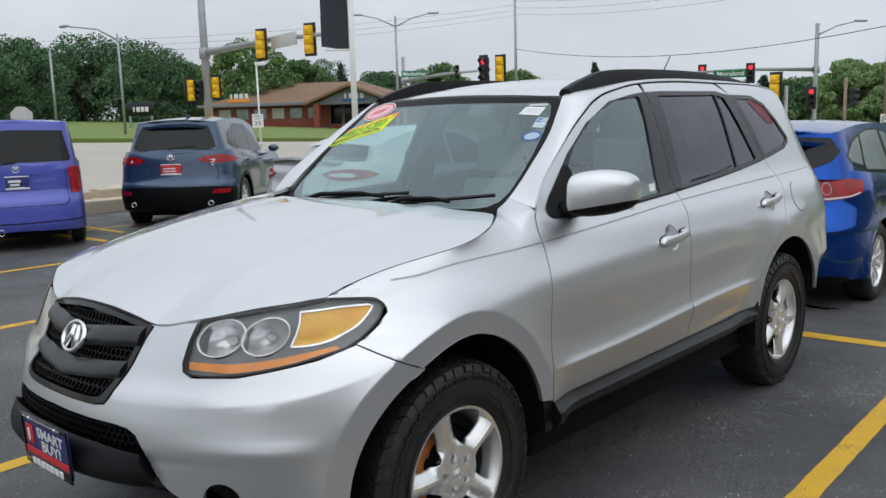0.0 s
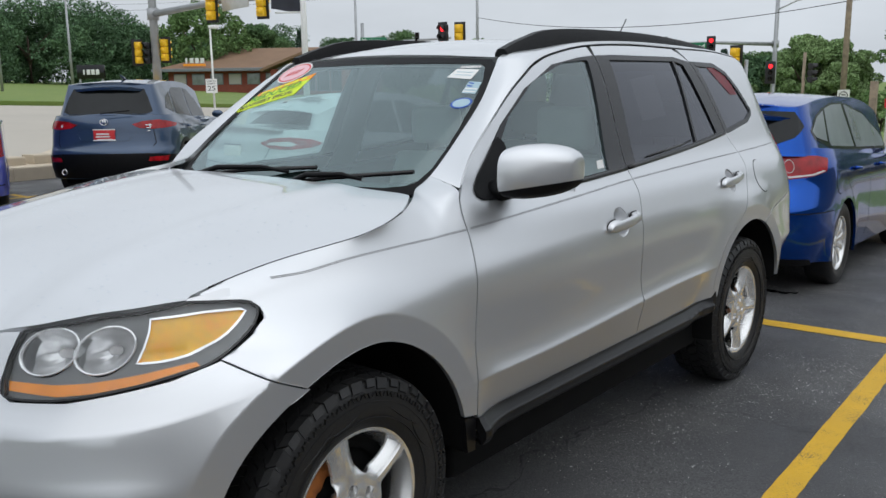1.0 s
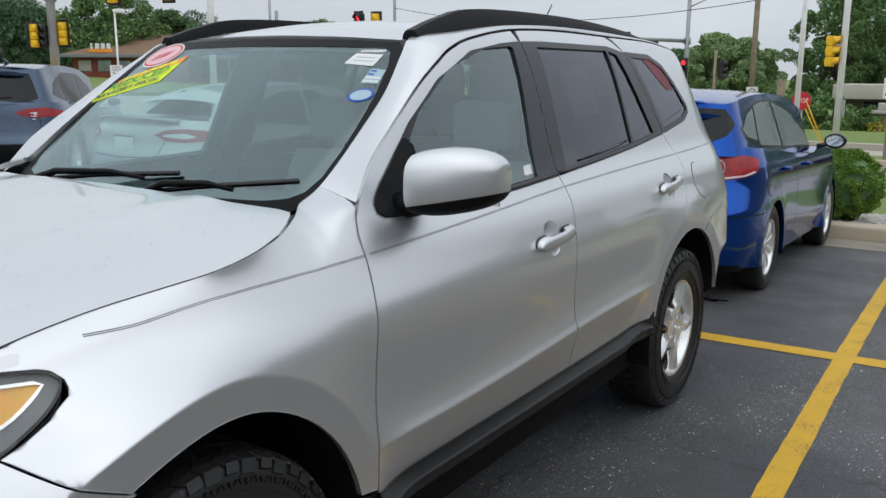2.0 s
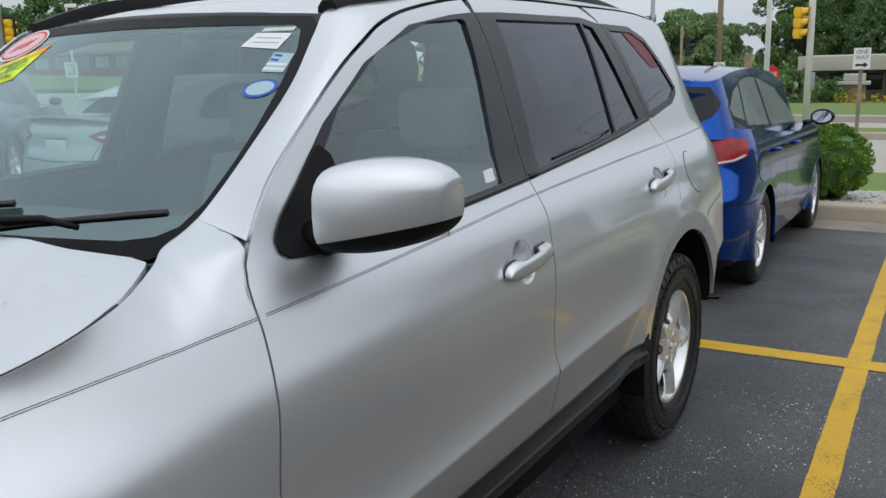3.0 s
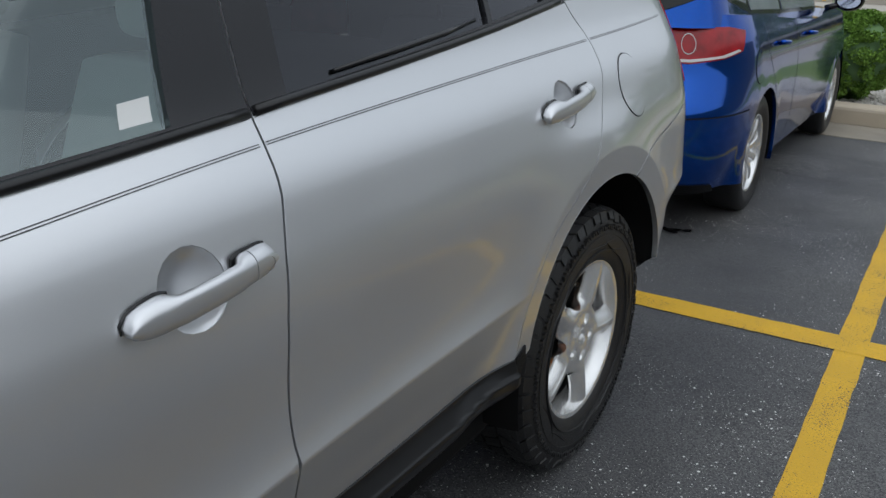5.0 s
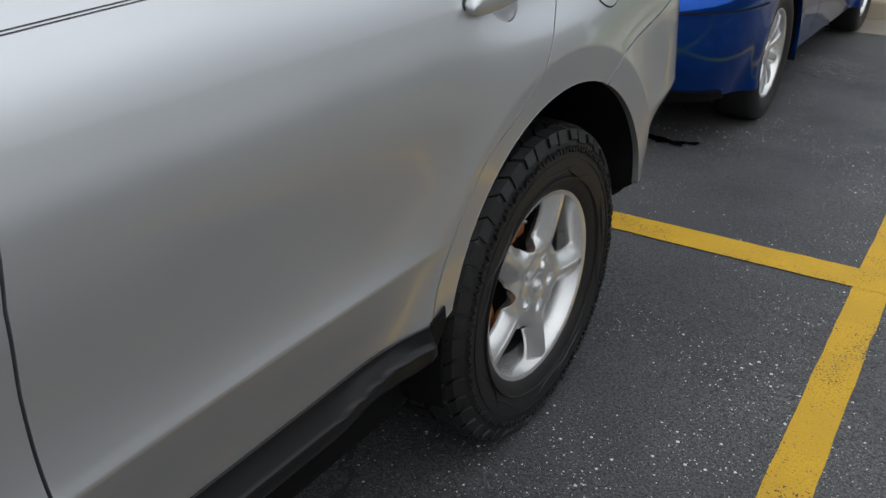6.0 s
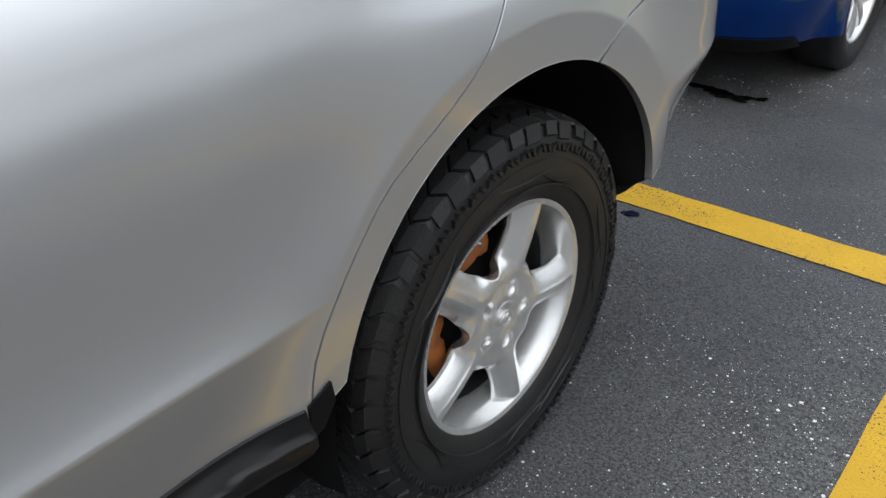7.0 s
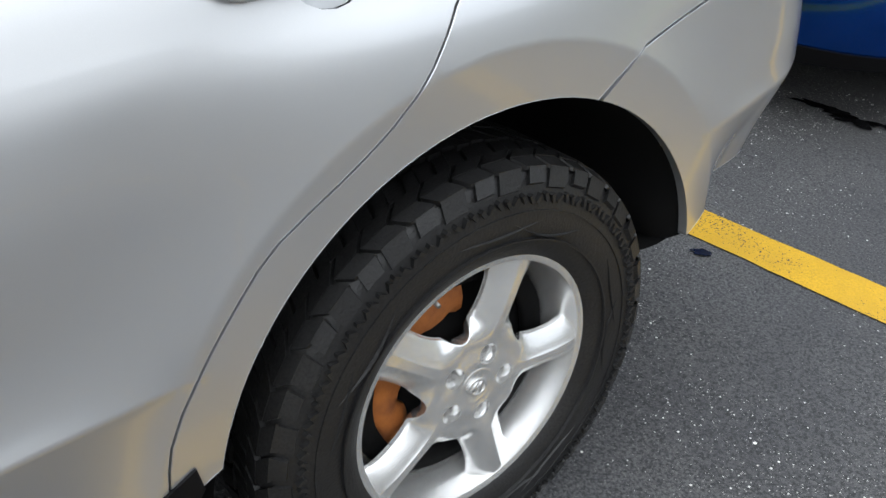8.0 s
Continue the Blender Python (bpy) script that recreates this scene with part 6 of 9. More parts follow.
            # dark rubber seals round the bar's two feet
            grip(-0.010, 0.285, "handle_seal", h, GLOSSBLACK, 0.0016, 0.0016)
            grip(0.715, 1.008, "handle_seal", h, GLOSSBLACK, 0.0016, 0.0016)
            if cy < 2 and sd > 0:
                p = suv_skin(np.array([1.520]), np.array([0.981]))[0]
                lk = part("lock", lathe([(0.030, 0.0001), (0.030, 0.006), (0.032, 0.0080), (0.0345, 0.0100), (0.032, 0.0115), (0.02, 0.0115)], 24), CHROME, h)
                lk.location = (p[0] - 0.012, p[1], p[2])
                part("key_slot", box(0.002, 0.003, 0.010, (0.0310, 0, -0.005)), GLOSSBLACK, lk)
        # pinstripes
        stripe = curve1([(-0.12, 1.040), (0.08, 1.055), (0.46, 1.061), (0.74, 1.073), (1.14, 1.094), (1.60, 1.115), (2.27, 1.133), (2.92, 1.147), (3.3, 1.16)])
        def fender_z(s, z):
            """The wing by true height, for the stripe."""
            y_ = suv_skin(s, np.full_like(s, 1.0))[:, 1]
            lim = np.minimum(1.05, hood_line(y_) - 0.035) + 0.115 * smoothstep(0.36, 0.56, y_)
            v = np.where(z <= lim, 0.95 + (z - 0.95) * 0.10 / (lim - 0.95), 1.05 + 0.13 * (z - lim) / (wing_z(y_) - lim))
            return fender(s, v)
        for off in (0.0, 0.0032):
            for a, b in ((-0.21, 0.525), (0.545, 1.597), (1.611, 2.745), (2.77, 3.30)):
                ys = np.linspace(a, b, 24)
                panel("pinstripe", [(y, float(stripe(y)) + off) for y in ys] + [(y, float(stripe(y)) + off + 0.0013) for y in ys[::-1]], mirrored(lambda s, z: fender_z(s, z) if np.max(s) < 0.56 else suv_skin(s, z), sd), GREYP, car, 0.05, lift=0.0007, out=H, thick=0.0)
        # wheel wells
        for (cy, cz, r), a0, a1 in zip(ARCH, (-2, 9), (196, 192)):
            bm = bmesh.new()
            rows = []
            for k in range(25):
                a = radians(a0 + (a1 - a0) * k / 24)
                lip = suv_skin(np.array([cy + (r + 0.004) * math.cos(a)]), np.array([cz + (r + 0.004) * math.sin(a)]))[0]
                tuck = 0.012 if cy < 1 or a > radians(19) else 0.015
                fold = 0.05 * float(smoothstep(radians(34), radians(4), a)) if cy > 1 else 0.0
                row = [bm.verts.new((sd * (lip[0] - tuck), lip[1], lip[2]))]
                row += [bm.verts.new((sd * x, cy + (r + e) * math.cos(a), cz + (r + e) * math.sin(a))) for x, e in ((min(0.89, lip[0] - tuck - 0.012), 0.014 - fold), (0.60, 0.012 - fold), (0.52, -0.10), (0.52, -0.43))]
                rows.append(row)
            # rounded foot behind the rear wheel
            for e, deg in ((-0.010, 8.0), (-0.028, 7.4), (-0.052, 7.4), (-0.078, 8.6)) if cy > 1 else ():
                a = radians(deg)
                y_, z_ = cy + (r + e) * math.cos(a), cz + (r + e) * math.sin(a)
                rows.insert(0, [bm.verts.new((sd * x, y_ - 0.02 * (0.935 - x), z_)) for x in (0.918 + 0.3 * e, 0.87, 0.60, 0.52, 0.52)])
            for a, b in zip(rows, rows[1:]):
                for i in range(4):
                    bm.faces.new((a[i], a[i + 1], b[i + 1], b[i]))
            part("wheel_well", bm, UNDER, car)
        # door mirror, on the driver's side alone
        if sd > 0:
            mir = bmesh.new()
            rows = []
            for k in range(21):
                f = (1 - math.cos(math.pi * k / 20)) / 2
                bulge = math.sin(math.pi * (0.20 + 0.785 * f)) ** 0.25
                x = 0.880 + 0.186 * f
                hh, dd = (0.096 - 0.010 * f) * bulge, 0.100 * bulge
                zc, yc = 1.214 + 0.014 * f, 0.745 + 0.100 * f
                ring = []
                for j in range(24):
                    w_ = 2 * math.pi * j / 24
                    cx, sx_ = math.cos(w_), math.sin(w_)
                    ex = lambda v, p: math.copysign(abs(v) ** p, v)  # noqa: E731
                    yy = ex(cx, 0.75) * dd
                    if yy > 0:
                        yy *= 0.45
                    ring.append(mir.verts.new((sd * x, yc + yy, zc + ex(sx_, 0.62) * hh * (0.86 if sx_ < 0 else 1.0))))
                rows.append(ring)
            for a, b in zip(rows, rows[1:]):
                for i in range(24):
                    mir.faces.new((a[i], a[(i + 1) % 24], b[(i + 1) % 24], b[i]))
            mir.faces.new(rows[0])
            mir.faces.new(rows[-1])
            bmesh.ops.recalc_face_normals(mir, faces=mir.faces)
            low = mir.copy()
            cut = 1.155
            bmesh.ops.bisect_plane(mir, geom=mir.verts[:] + mir.edges[:] + mir.faces[:], plane_co=(sd * 0.82, 0, cut), plane_no=(-0.18 * sd, 0, 1), clear_inner=True)
            bmesh.ops.bisect_plane(low, geom=low.verts[:] + low.edges[:] + low.faces[:], plane_co=(sd * 0.82, 0, cut - 0.001), plane_no=(-0.18 * sd, 0, 1), clear_outer=True)
            dm = part("door_mirror", mir, SILVER, car, "silver door mirror with a black underside")
            part("mirror_base", low, BLACKTRIM, dm)
            part("mirror_glass", box(0.19, 0.004, 0.12, (sd * 0.95, 0.845, 1.16), 0.001), MIRROR, dm)
            part("mirror_arm", sweep([(sd * 0.79, 0.74, 1.150), (sd * 0.825, 0.76, 1.158), (sd * 0.87, 0.78, 1.165)], [0.040, 0.036, 0.030], 12), BLACKTRIM, dm)
            # mirror foot: black corner patch in the window
            panel("mirror_foot", spline([(0.80, 1.300), (0.74, 1.252), (0.68, 1.205), (0.645, 1.168), (0.643, 1.148), (0.66, 1.136), (0.74, 1.130), (0.84, 1.132), (0.86, 1.145), (0.862, 1.20), (0.86, 1.30), (0.835, 1.320), (0.81, 1.308)], 0.02), sk, BLACKTRIM, car, 0.02, lift=0.006, out=H, thick=0.02)
        # tail lamp
        panel("tail_light", [(3.53, 1.20), (3.47, 1.02), (3.43, 0.955), (3.62, 0.95), (3.80, 0.98), (3.82, 1.20), (3.70, 1.23), (3.55, 1.22)], sk, REDLENS, car, 0.03, lift=0.006, out=H, thick=0.03, label="red wrap-round tail light")

    # rear bumper and tailgate
    T = lambda s: SUV.s1 - s  # noqa: E731
    rb = [(0.0, 0.43), (T(4.1), 0.43), (T(3.6), 0.458), (T(3.38), 0.480), (T(3.22), 0.488), (T(3.12), 0.475)]
    rb += [(T(y), z) for y, z in circle(*arch_r, 10, 65, 20)] + [(T(2.945), 0.838), (T(3.12), 0.867), (T(3.35), 0.920), (T(3.45), 0.945), (T(3.8), 0.93), (0.0, 0.93)]
    panel("rear_bumper", both(rb), tail, SILVER, car, 0.02, inset=0.0008, soft=0.002, edge_step=0.008, out=HUB, thick=0.015, marks=[(sg * T(y), z) for y, z in arch_marks() for sg in (1, -1)])
    gate = [(0.0, 0.935), (T(3.8), 0.935), (T(3.81), 1.20), (T(3.66), 1.23), (T(3.52), 1.26), (T(3.50), 1.45), (T(3.42), 1.56), (T(3.46), 1.62), (0.0, 1.64)]
    panel("tailgate", both(gate), tail, SILVER, car, 0.05, lift=-0.004, out=HUB, thick=0.02)
    panel("rear_window", both([(0.0, 1.22), (T(3.80), 1.22), (T(3.72), 1.53), (0.0, 1.56)]), tail, GLASS_R, car, 0.08, lift=0.003, out=HUB, thick=0.0)
    sp = lambda x, y: np.stack([x + 0 * y, y + 0 * x, 1.655 - 0.16 * (y - 3.25) - 0.03 * (x / 0.56) ** 2], -1)  # noqa: E731
    panel("roof_spoiler", both([(0.0, 3.25), (0.56, 3.20), (0.58, 3.38), (0.45, 3.46), (0.0, 3.48)]), sp, SILVER, car, 0.05, out=(0, 3, 0.5), thick=0.04)
    part("antenna", rod((0, 2.96, 1.665), (0, 3.13, 1.85), 0.0045, 0.003, 8, ), GLOSSBLACK, car)
    part("antenna_base", lathe([(1.655, 0.03), (1.675, 0.022), (1.685, 0.008), (1.69, 0.0001)], 16, axis="z"), GLOSSBLACK, car).location = (0, 2.96, 0)

    # rain beads on the bonnet
    rng = random.Random(8)
    vs, fs = [], []
    for _ in range(700):
        x, y = rng.uniform(-0.70, 0.70), rng.uniform(-0.62, 0.34)
        z = float(hood_top(np.array([x]), np.array([y]))[0][2])
        r = rng.uniform(0.0012, 0.0042)
        k = len(vs)
        vs += [(x + r * math.cos(i * math.pi / 3), y + 1.4 * r * math.sin(i * math.pi / 3), z) for i in range(6)] + [(x, y, z + r * 0.5)]
        fs += [(k + i, k + (i + 1) % 6, k + 6) for i in range(6)]
    me = bpy.data.meshes.new("rain_drops")
    me.from_pydata(vs, [], fs)
    me.materials.append(DROPLET)
    me.shade_smooth()
    ob = new("rain_drops", me)
    ob.parent = car
    ob["kind"] = "stuff"
    # underbody, its near-black boxes sized to deepen the shade below; cabin
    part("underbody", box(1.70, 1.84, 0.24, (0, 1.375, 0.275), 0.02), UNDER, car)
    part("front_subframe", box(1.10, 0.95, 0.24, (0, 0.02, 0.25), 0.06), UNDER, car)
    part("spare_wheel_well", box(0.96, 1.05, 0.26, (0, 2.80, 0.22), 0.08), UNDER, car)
    part("cabin_floor", box(1.56, 1.62, 0.05, (0, 1.41, 0.52), 0.01), DASH, car)
    part("boot_floor", box(1.00, 1.0, 0.05, (0, 2.74, 0.56), 0.01), DASH, car)
    dash = bmesh.new()
    rows = []
    for x in np.linspace(-0.74, 0.74, 17):
        k = 1 - (x / 0.9) ** 2
        rows.append([dash.verts.new((x, y, z)) for y, z in ((0.50, 1.085), (0.70, 1.085 + 0.02 * k), (0.92 + 0.03 * k, 1.09 + 0.025 * k + (0.04 * math.exp(-((x - 0.38) / 0.16) ** 2))), (0.99 + 0.02 * k, 1.06), (1.0, 0.93), (0.93, 0.80), (0.86, 0.56))])
    for a, b in zip(rows, rows[1:]):
        for i in range(6):
            dash.faces.new((a[i], a[i + 1], b[i + 1], b[i]))
    bmesh.ops.recalc_face_normals(dash, faces=dash.faces)
    part("dashboard", dash, DASH, car, "grey textured dashboard")
    wheel = part("steering_wheel", sweep([(0.185 * math.cos(a), 0, 0.185 * math.sin(a)) for a in np.linspace(0, 2 * math.pi, 33)], 0.015, 8), DASH, car, "grey steering wheel")
    wheel.matrix_basis = pose(0.38, 1.10, 1.02, -25, 0, 0)
    part("airbag_hub", box(0.16, 0.05, 0.13, (0, -0.02, -0.065), 0.02), DASH, wheel)
    part("wheel_spoke", box(0.34, 0.02, 0.03, (0, -0.01, -0.015), 0.008), DASH, wheel)
    part("wheel_spoke", box(0.03, 0.02, 0.16, (0, -0.01, -0.165), 0.008), DASH, wheel)
    seat(car, 0.38, 1.45)
    seat(car, -0.38, 1.45)
    seat(car, 0.42, 2.38, "rear_seat")
    seat(car, -0.42, 2.38, "rear_seat")
    part("rear_squab", box(1.00, 0.12, 0.5, (0, 2.72, 0.60), 0.04), CLOTH, car)
    part("centre_console", box(0.22, 0.75, 0.22, (0, 1.30, 0.55), 0.03), DASH, car)
    # wheels
    suv_wheel(car, pose(0.8075, 0, 0.388), 15)
    suv_wheel(car, pose(0.8075, 2.695, 0.362), -25)
    suv_wheel(car, pose(-0.8075, 0, 0.388, 0, 0, 180), 30, False)
    suv_wheel(car, pose(-0.8075, 2.70, 0.365, 0, 0, 180), 60, False)
    return car


suv = silver_suv()

# ---- the other parked cars ----
DARKGLASS = material("dark_car_glass", (0.010, 0.012, 0.013), 0.06, var=0.2, spec=0.32)
PALEGLASS = material("sky_lit_car_glass", (0.27, 0.31, 0.315), 0.22, var=0.3, vscale=2, spec=0.8, coat=0.4, coat_rough=0.1)
SEAMDARK = material("panel_gap", (0.004, 0.004, 0.005), 0.9)


class Shape:
    """A car's lower shell and cabin, each a plan outline drawn in by profiles."""

    def __init__(self, half, nose, tail, wb, side, nosep, tailp, top, cabin, roof, radius=0.33, pf=2.6, pr=3.2, arch=0.05):
        self.half, self.wb, self.radius, self.arch = half, wb, radius, radius + arch
        self.low = Outline(half, nose, tail, nose + 1.1, tail - 0.75, pf, 2.4, pr, 3.0)
        self.side, self.nosep, self.tailp, self.top = curve1(side), curve1(nosep), curve1(tailp), curve1(top)
        ch, cn, ct, self.tumble, self.rake, self.slope, cp = cabin
        self.cab = Outline(ch, cn, ct, cn + 0.7, ct - 0.55, 2.3, 2.4, cp, 3.2)
        self.roof = curve1(roof)
        self.zr = max(p[1] for p in roof)

    def skin(self, s, z):
        s, z = np.asarray(s, float), np.asarray(z, float)
        d = self.half - self.side(z)
        n0, t1 = self.low.s0, self.low.s1
        wf, wr = smoothstep(n0 + 1.5, n0 + 0.5, s), smoothstep(t1 - 1.35, t1 - 0.55, s)
        d = d * (1 - wf) * (1 - wr) + wf * self.nosep(z) + wr * self.tailp(z)
        for cy in (0.0, self.wb):
            dist = np.hypot(s - cy, z - self.radius)
            k = np.clip((self.arch + 0.13 - dist) / 0.09, 0, 1) ** 1.6
            d = d * (1 - k) + k * 0.0
        x, y = self.low(s, d)
        return np.stack([x, y, z], -1)

    def cabin(self, s, z):
        s, z = np.asarray(s, float), np.asarray(z, float)
        h = z - 0.85
        n0, t1 = self.cab.s0, self.cab.s1
        wf, wr = smoothstep(n0 + 1.0, n0 + 0.35, s), smoothstep(t1 - 0.85, t1 - 0.3, s)
        d = h * self.tumble * (1 - wf) * (1 - wr) + wf * h * self.rake + wr * h * self.slope
        x, y = self.cab(s, d)
        return np.stack([x, y, z], -1)


def cap(name, left, mat, parent, crown=0.03, n=9, label=""):
    """A crowned sheet between a left edge and its mirror image."""
    bm = bmesh.new()
    rows = []
    for x, y, z in left:
        rows.append([bm.verts.new((x * f, y, z + crown * (1 - f * f) * min(1, x / 0.3))) for f in np.linspace(-1, 1, n)])
    for a, b in zip(rows, rows[1:]):
        for i in range(n - 1):
            bm.faces.new((a[i], a[i + 1], b[i + 1], b[i]))
    bmesh.ops.remove_doubles(bm, verts=bm.verts, dist=0.0005)
    bmesh.ops.recalc_face_normals(bm, faces=bm.faces)
    if sum(f.normal.z for f in bm.faces) < 0:
        bmesh.ops.reverse_faces(bm, faces=bm.faces)
    return part(name, bm, mat, parent, label)


def road_wheel(parent, m, R, w, rim_mat, spokes=5, rim=None):
    rim = rim or R * 0.66
    bm = lathe([(0.085, rim), (0.09, rim - 0.004), (0.082, rim - 0.014), (0.02, rim - 0.03), (-0.08, rim - 0.03), (-0.08, rim)], 48)
    wh = part("wheel", bm, rim_mat, parent)
    wh.matrix_basis = m
    turns = []
    for k in range(spokes):
        a = 2 * math.pi * k / spokes
        turns += [(a, -0.16), (a, 0.16)] if spokes < 8 else [(a, 0.0)]
    made = {}
    for a, off in turns:
        if off not in made:
            bm = bmesh.new()
            rows = []
            for f in np.linspace(0, 1, 6):
                r = 0.035 + (rim - 0.05) * f
                aa = math.pi / 2 + off * (0.35 + 0.9 * f)
                hw, x = 0.017 + 0.004 * f, 0.058 + 0.018 * math.sin(f * 2.2)
                c, s = math.cos(aa), math.sin(aa)
                rows.append([bm.verts.new((xx, r * c - b * s, r * s + b * c)) for b, xx in ((-hw, 0.03), (-hw, x - 0.006), (-hw * 0.6, x), (hw * 0.6, x), (hw, x - 0.006), (hw, 0.03))])
            for p, q in zip(rows, rows[1:]):
                for i in range(5):
                    bm.faces.new((p[i], p[i + 1], q[i + 1], q[i]))
            bmesh.ops.recalc_face_normals(bm, faces=bm.faces)
            sp = part("spoke", sharp(bm, 30), rim_mat, wh)
            made[off] = sp.data
        else:
            sp = new("spoke", made[off])
            sp.parent = wh
        sp.matrix_basis = pose(0, 0, 0, math.degrees(a), 0, 0)
    part("hub_cap", lathe([(0.03, 0.06), (0.062, 0.055), (0.068, 0.03), (0.068, 0.0001)], 24), rim_mat, wh)
    part("tyre", lathe(spline([(-0.085, rim - 0.004), (-w, rim + 0.04), (-w + 0.006, R - 0.03), (-w + 0.03, R - 0.004), (0, R), (w - 0.03, R - 0.004), (w - 0.006, R - 0.03), (w, rim + 0.045), (0.088, rim - 0.002)], 0.015), 56), RUBBER, wh)
    part("brake_disc", lathe([(0.0, 0.0001), (0.0, rim * 0.75), (-0.03, rim * 0.75)], 32), STEEL, wh)
    part("barrel", lathe([(-0.03, 0.0001), (-0.03, rim - 0.032)], 32), UNDER, wh)
    return wh


def body(car, sh, mat, rim_mat, spokes=5, belt_glass=(), low_mat=None):
    """Shell halves, caps, cabin, wheels and dark underside of a parked car."""
    H = (0, sh.wb / 2, 0.6)
    n0, t1 = sh.low.s0, sh.low.s1
    R = sh.arch
    for sd in (1, -1):
        ss = np.linspace(n0, t1, 60)
        top = []
        for s in ss:
            y = float(sh.low(np.array([s]), 0.0)[1][0])
            top.append((float(s), float(sh.top(y))))
        poly = [(n0, 0.26)] + circle(0.0, sh.radius, R, 195, -15, 20) + circle(sh.wb, sh.radius, R, 195, -15, 20) + [(t1, 0.26)] + top[::-1]
        panel("body_side", poly, mirrored(sh.skin, sd), mat, car, 0.06, out=H, thick=0.02)
        if low_mat:
            panel("lower_cladding", [(n0, 0.22), (n0, 0.42), (-R - 0.04, 0.40), (-R - 0.04, 0.24)], mirrored(sh.skin, sd), low_mat, car, 0.06, lift=0.006, out=H, thick=0.02)
            panel("lower_cladding", [(R + 0.02, 0.22), (R + 0.02, 0.38), (sh.wb - R - 0.02, 0.38), (sh.wb - R - 0.02, 0.22)], mirrored(sh.skin, sd), low_mat, car, 0.06, lift=0.006, out=H, thick=0.02)
            for cy in (0.0, sh.wb):
                panel("arch_cladding", circle(cy, sh.radius, R + 0.055, 190, -10, 24) + circle(cy, sh.radius, R - 0.004, -10, 190, 24), mirrored(sh.skin, sd), low_mat, car, 0.05, lift=0.006, out=H, thick=0.02)
        for cy in (0.0, sh.wb):
            m = pose(sd * (sh.half - 0.125), cy, sh.radius, 0, 0, 0 if sd > 0 else 180)
            road_wheel(car, m, sh.radius, 0.105, rim_mat, spokes)
            bm = bmesh.new()
            rows = []
            for k in range(17):
                a = radians(-15 + 210 * k / 16)
                rows.append([bm.verts.new((sd * x, cy + (R + 0.004) * math.cos(a), sh.radius + (R + 0.004) * math.sin(a))) for x in (sh.half - 0.02, sh.half - 0.35)])
            for a, b in zip(rows, rows[1:]):
                bm.faces.new((a[0], a[1], b[1], b[0]))
            part("wheel_well", bm, UNDER, car)
        cs = np.linspace(sh.cab.s0, sh.cab.s1, 50)
        ctop, cbot = [], []
        for s in cs:
            z = sh.zr
            for _ in range(3):
                y = float(sh.cabin(np.array([s]), np.array([z]))[0][1])
                z = float(sh.roof(y))
            ctop.append((float(s), z))
            y = float(sh.cab(np.array([s]), 0.0)[1][0])
            cbot.append((float(s), float(sh.top(y)) - 0.06))
        panel("cabin_side", cbot + ctop[::-1], mirrored(sh.cabin, sd), mat, car, 0.05, out=(0, sh.wb / 2, 1.0), thick=0.01)
    edge = [tuple(sh.skin(np.array([s]), np.array([z]))[0]) for s, z in top]
    cap("deck", edge, mat, car, 0.03)
    redge = [tuple(sh.cabin(np.array([s]), np.array([z]))[0]) for s, z in ctop]
    cap("roof", redge, mat, car, 0.035)
    part("underbody", box(sh.half * 2 - 0.5, sh.wb + 1.3, 0.30, (0, sh.wb / 2, 0.17), 0.05), UNDER, car)
    return ctop


def on_tail(sh, cab=False):
    return wrap(sh.cabin, sh.cab, False) if cab else wrap(sh.skin, sh.low, False)


def tail_plate(car, sh, z, mat, frame_mat, bars):
    """A dealer plate on the tail: board, frame and bars of print."""
    p = sh.skin(np.array([sh.low.s1]), np.array([z]))[0]
    pl = part("rear_plate", box(0.30, 0.012, 0.15, (0, p[1] + 0.012, z - 0.075), 0.004), mat, car, "dealer plate in a pale frame")
    for h, dz in ((0.020, -0.085), (0.014, 0.066)):
        part("plate_frame", box(0.315, 0.010, h, (0, p[1] + 0.016, z + dz), 0.003), frame_mat, pl)
    for x, dz, w, h in bars:
        part("print_bar", box(w, 0.006, h, (x, p[1] + 0.018, z + dz), 0.001), WHITEP, pl)
    return pl


def place(heading, x, y, local_y=0.0):
    """Pose of a car whose own -y points along the heading (degrees), set on the ground; x, y is its tail's middle."""
    a = radians(heading)
    h = Vector((math.cos(a), math.sin(a)))
    o = Vector((x, y)) + h * local_y
    f = o + h * 2.6
    tilt = math.degrees(math.atan2(terrain(o.x, o.y) - terrain(o.x - h.x, o.y - h.y), 1.0))
    return pose(o.x, o.y, terrain(o.x, o.y), 0, 0, heading + 90) @ pose(0, 0, 0, math.degrees(math.atan2(terrain(o.x, o.y) - terrain(f.x, f.y), 2.6)), 0, 0)


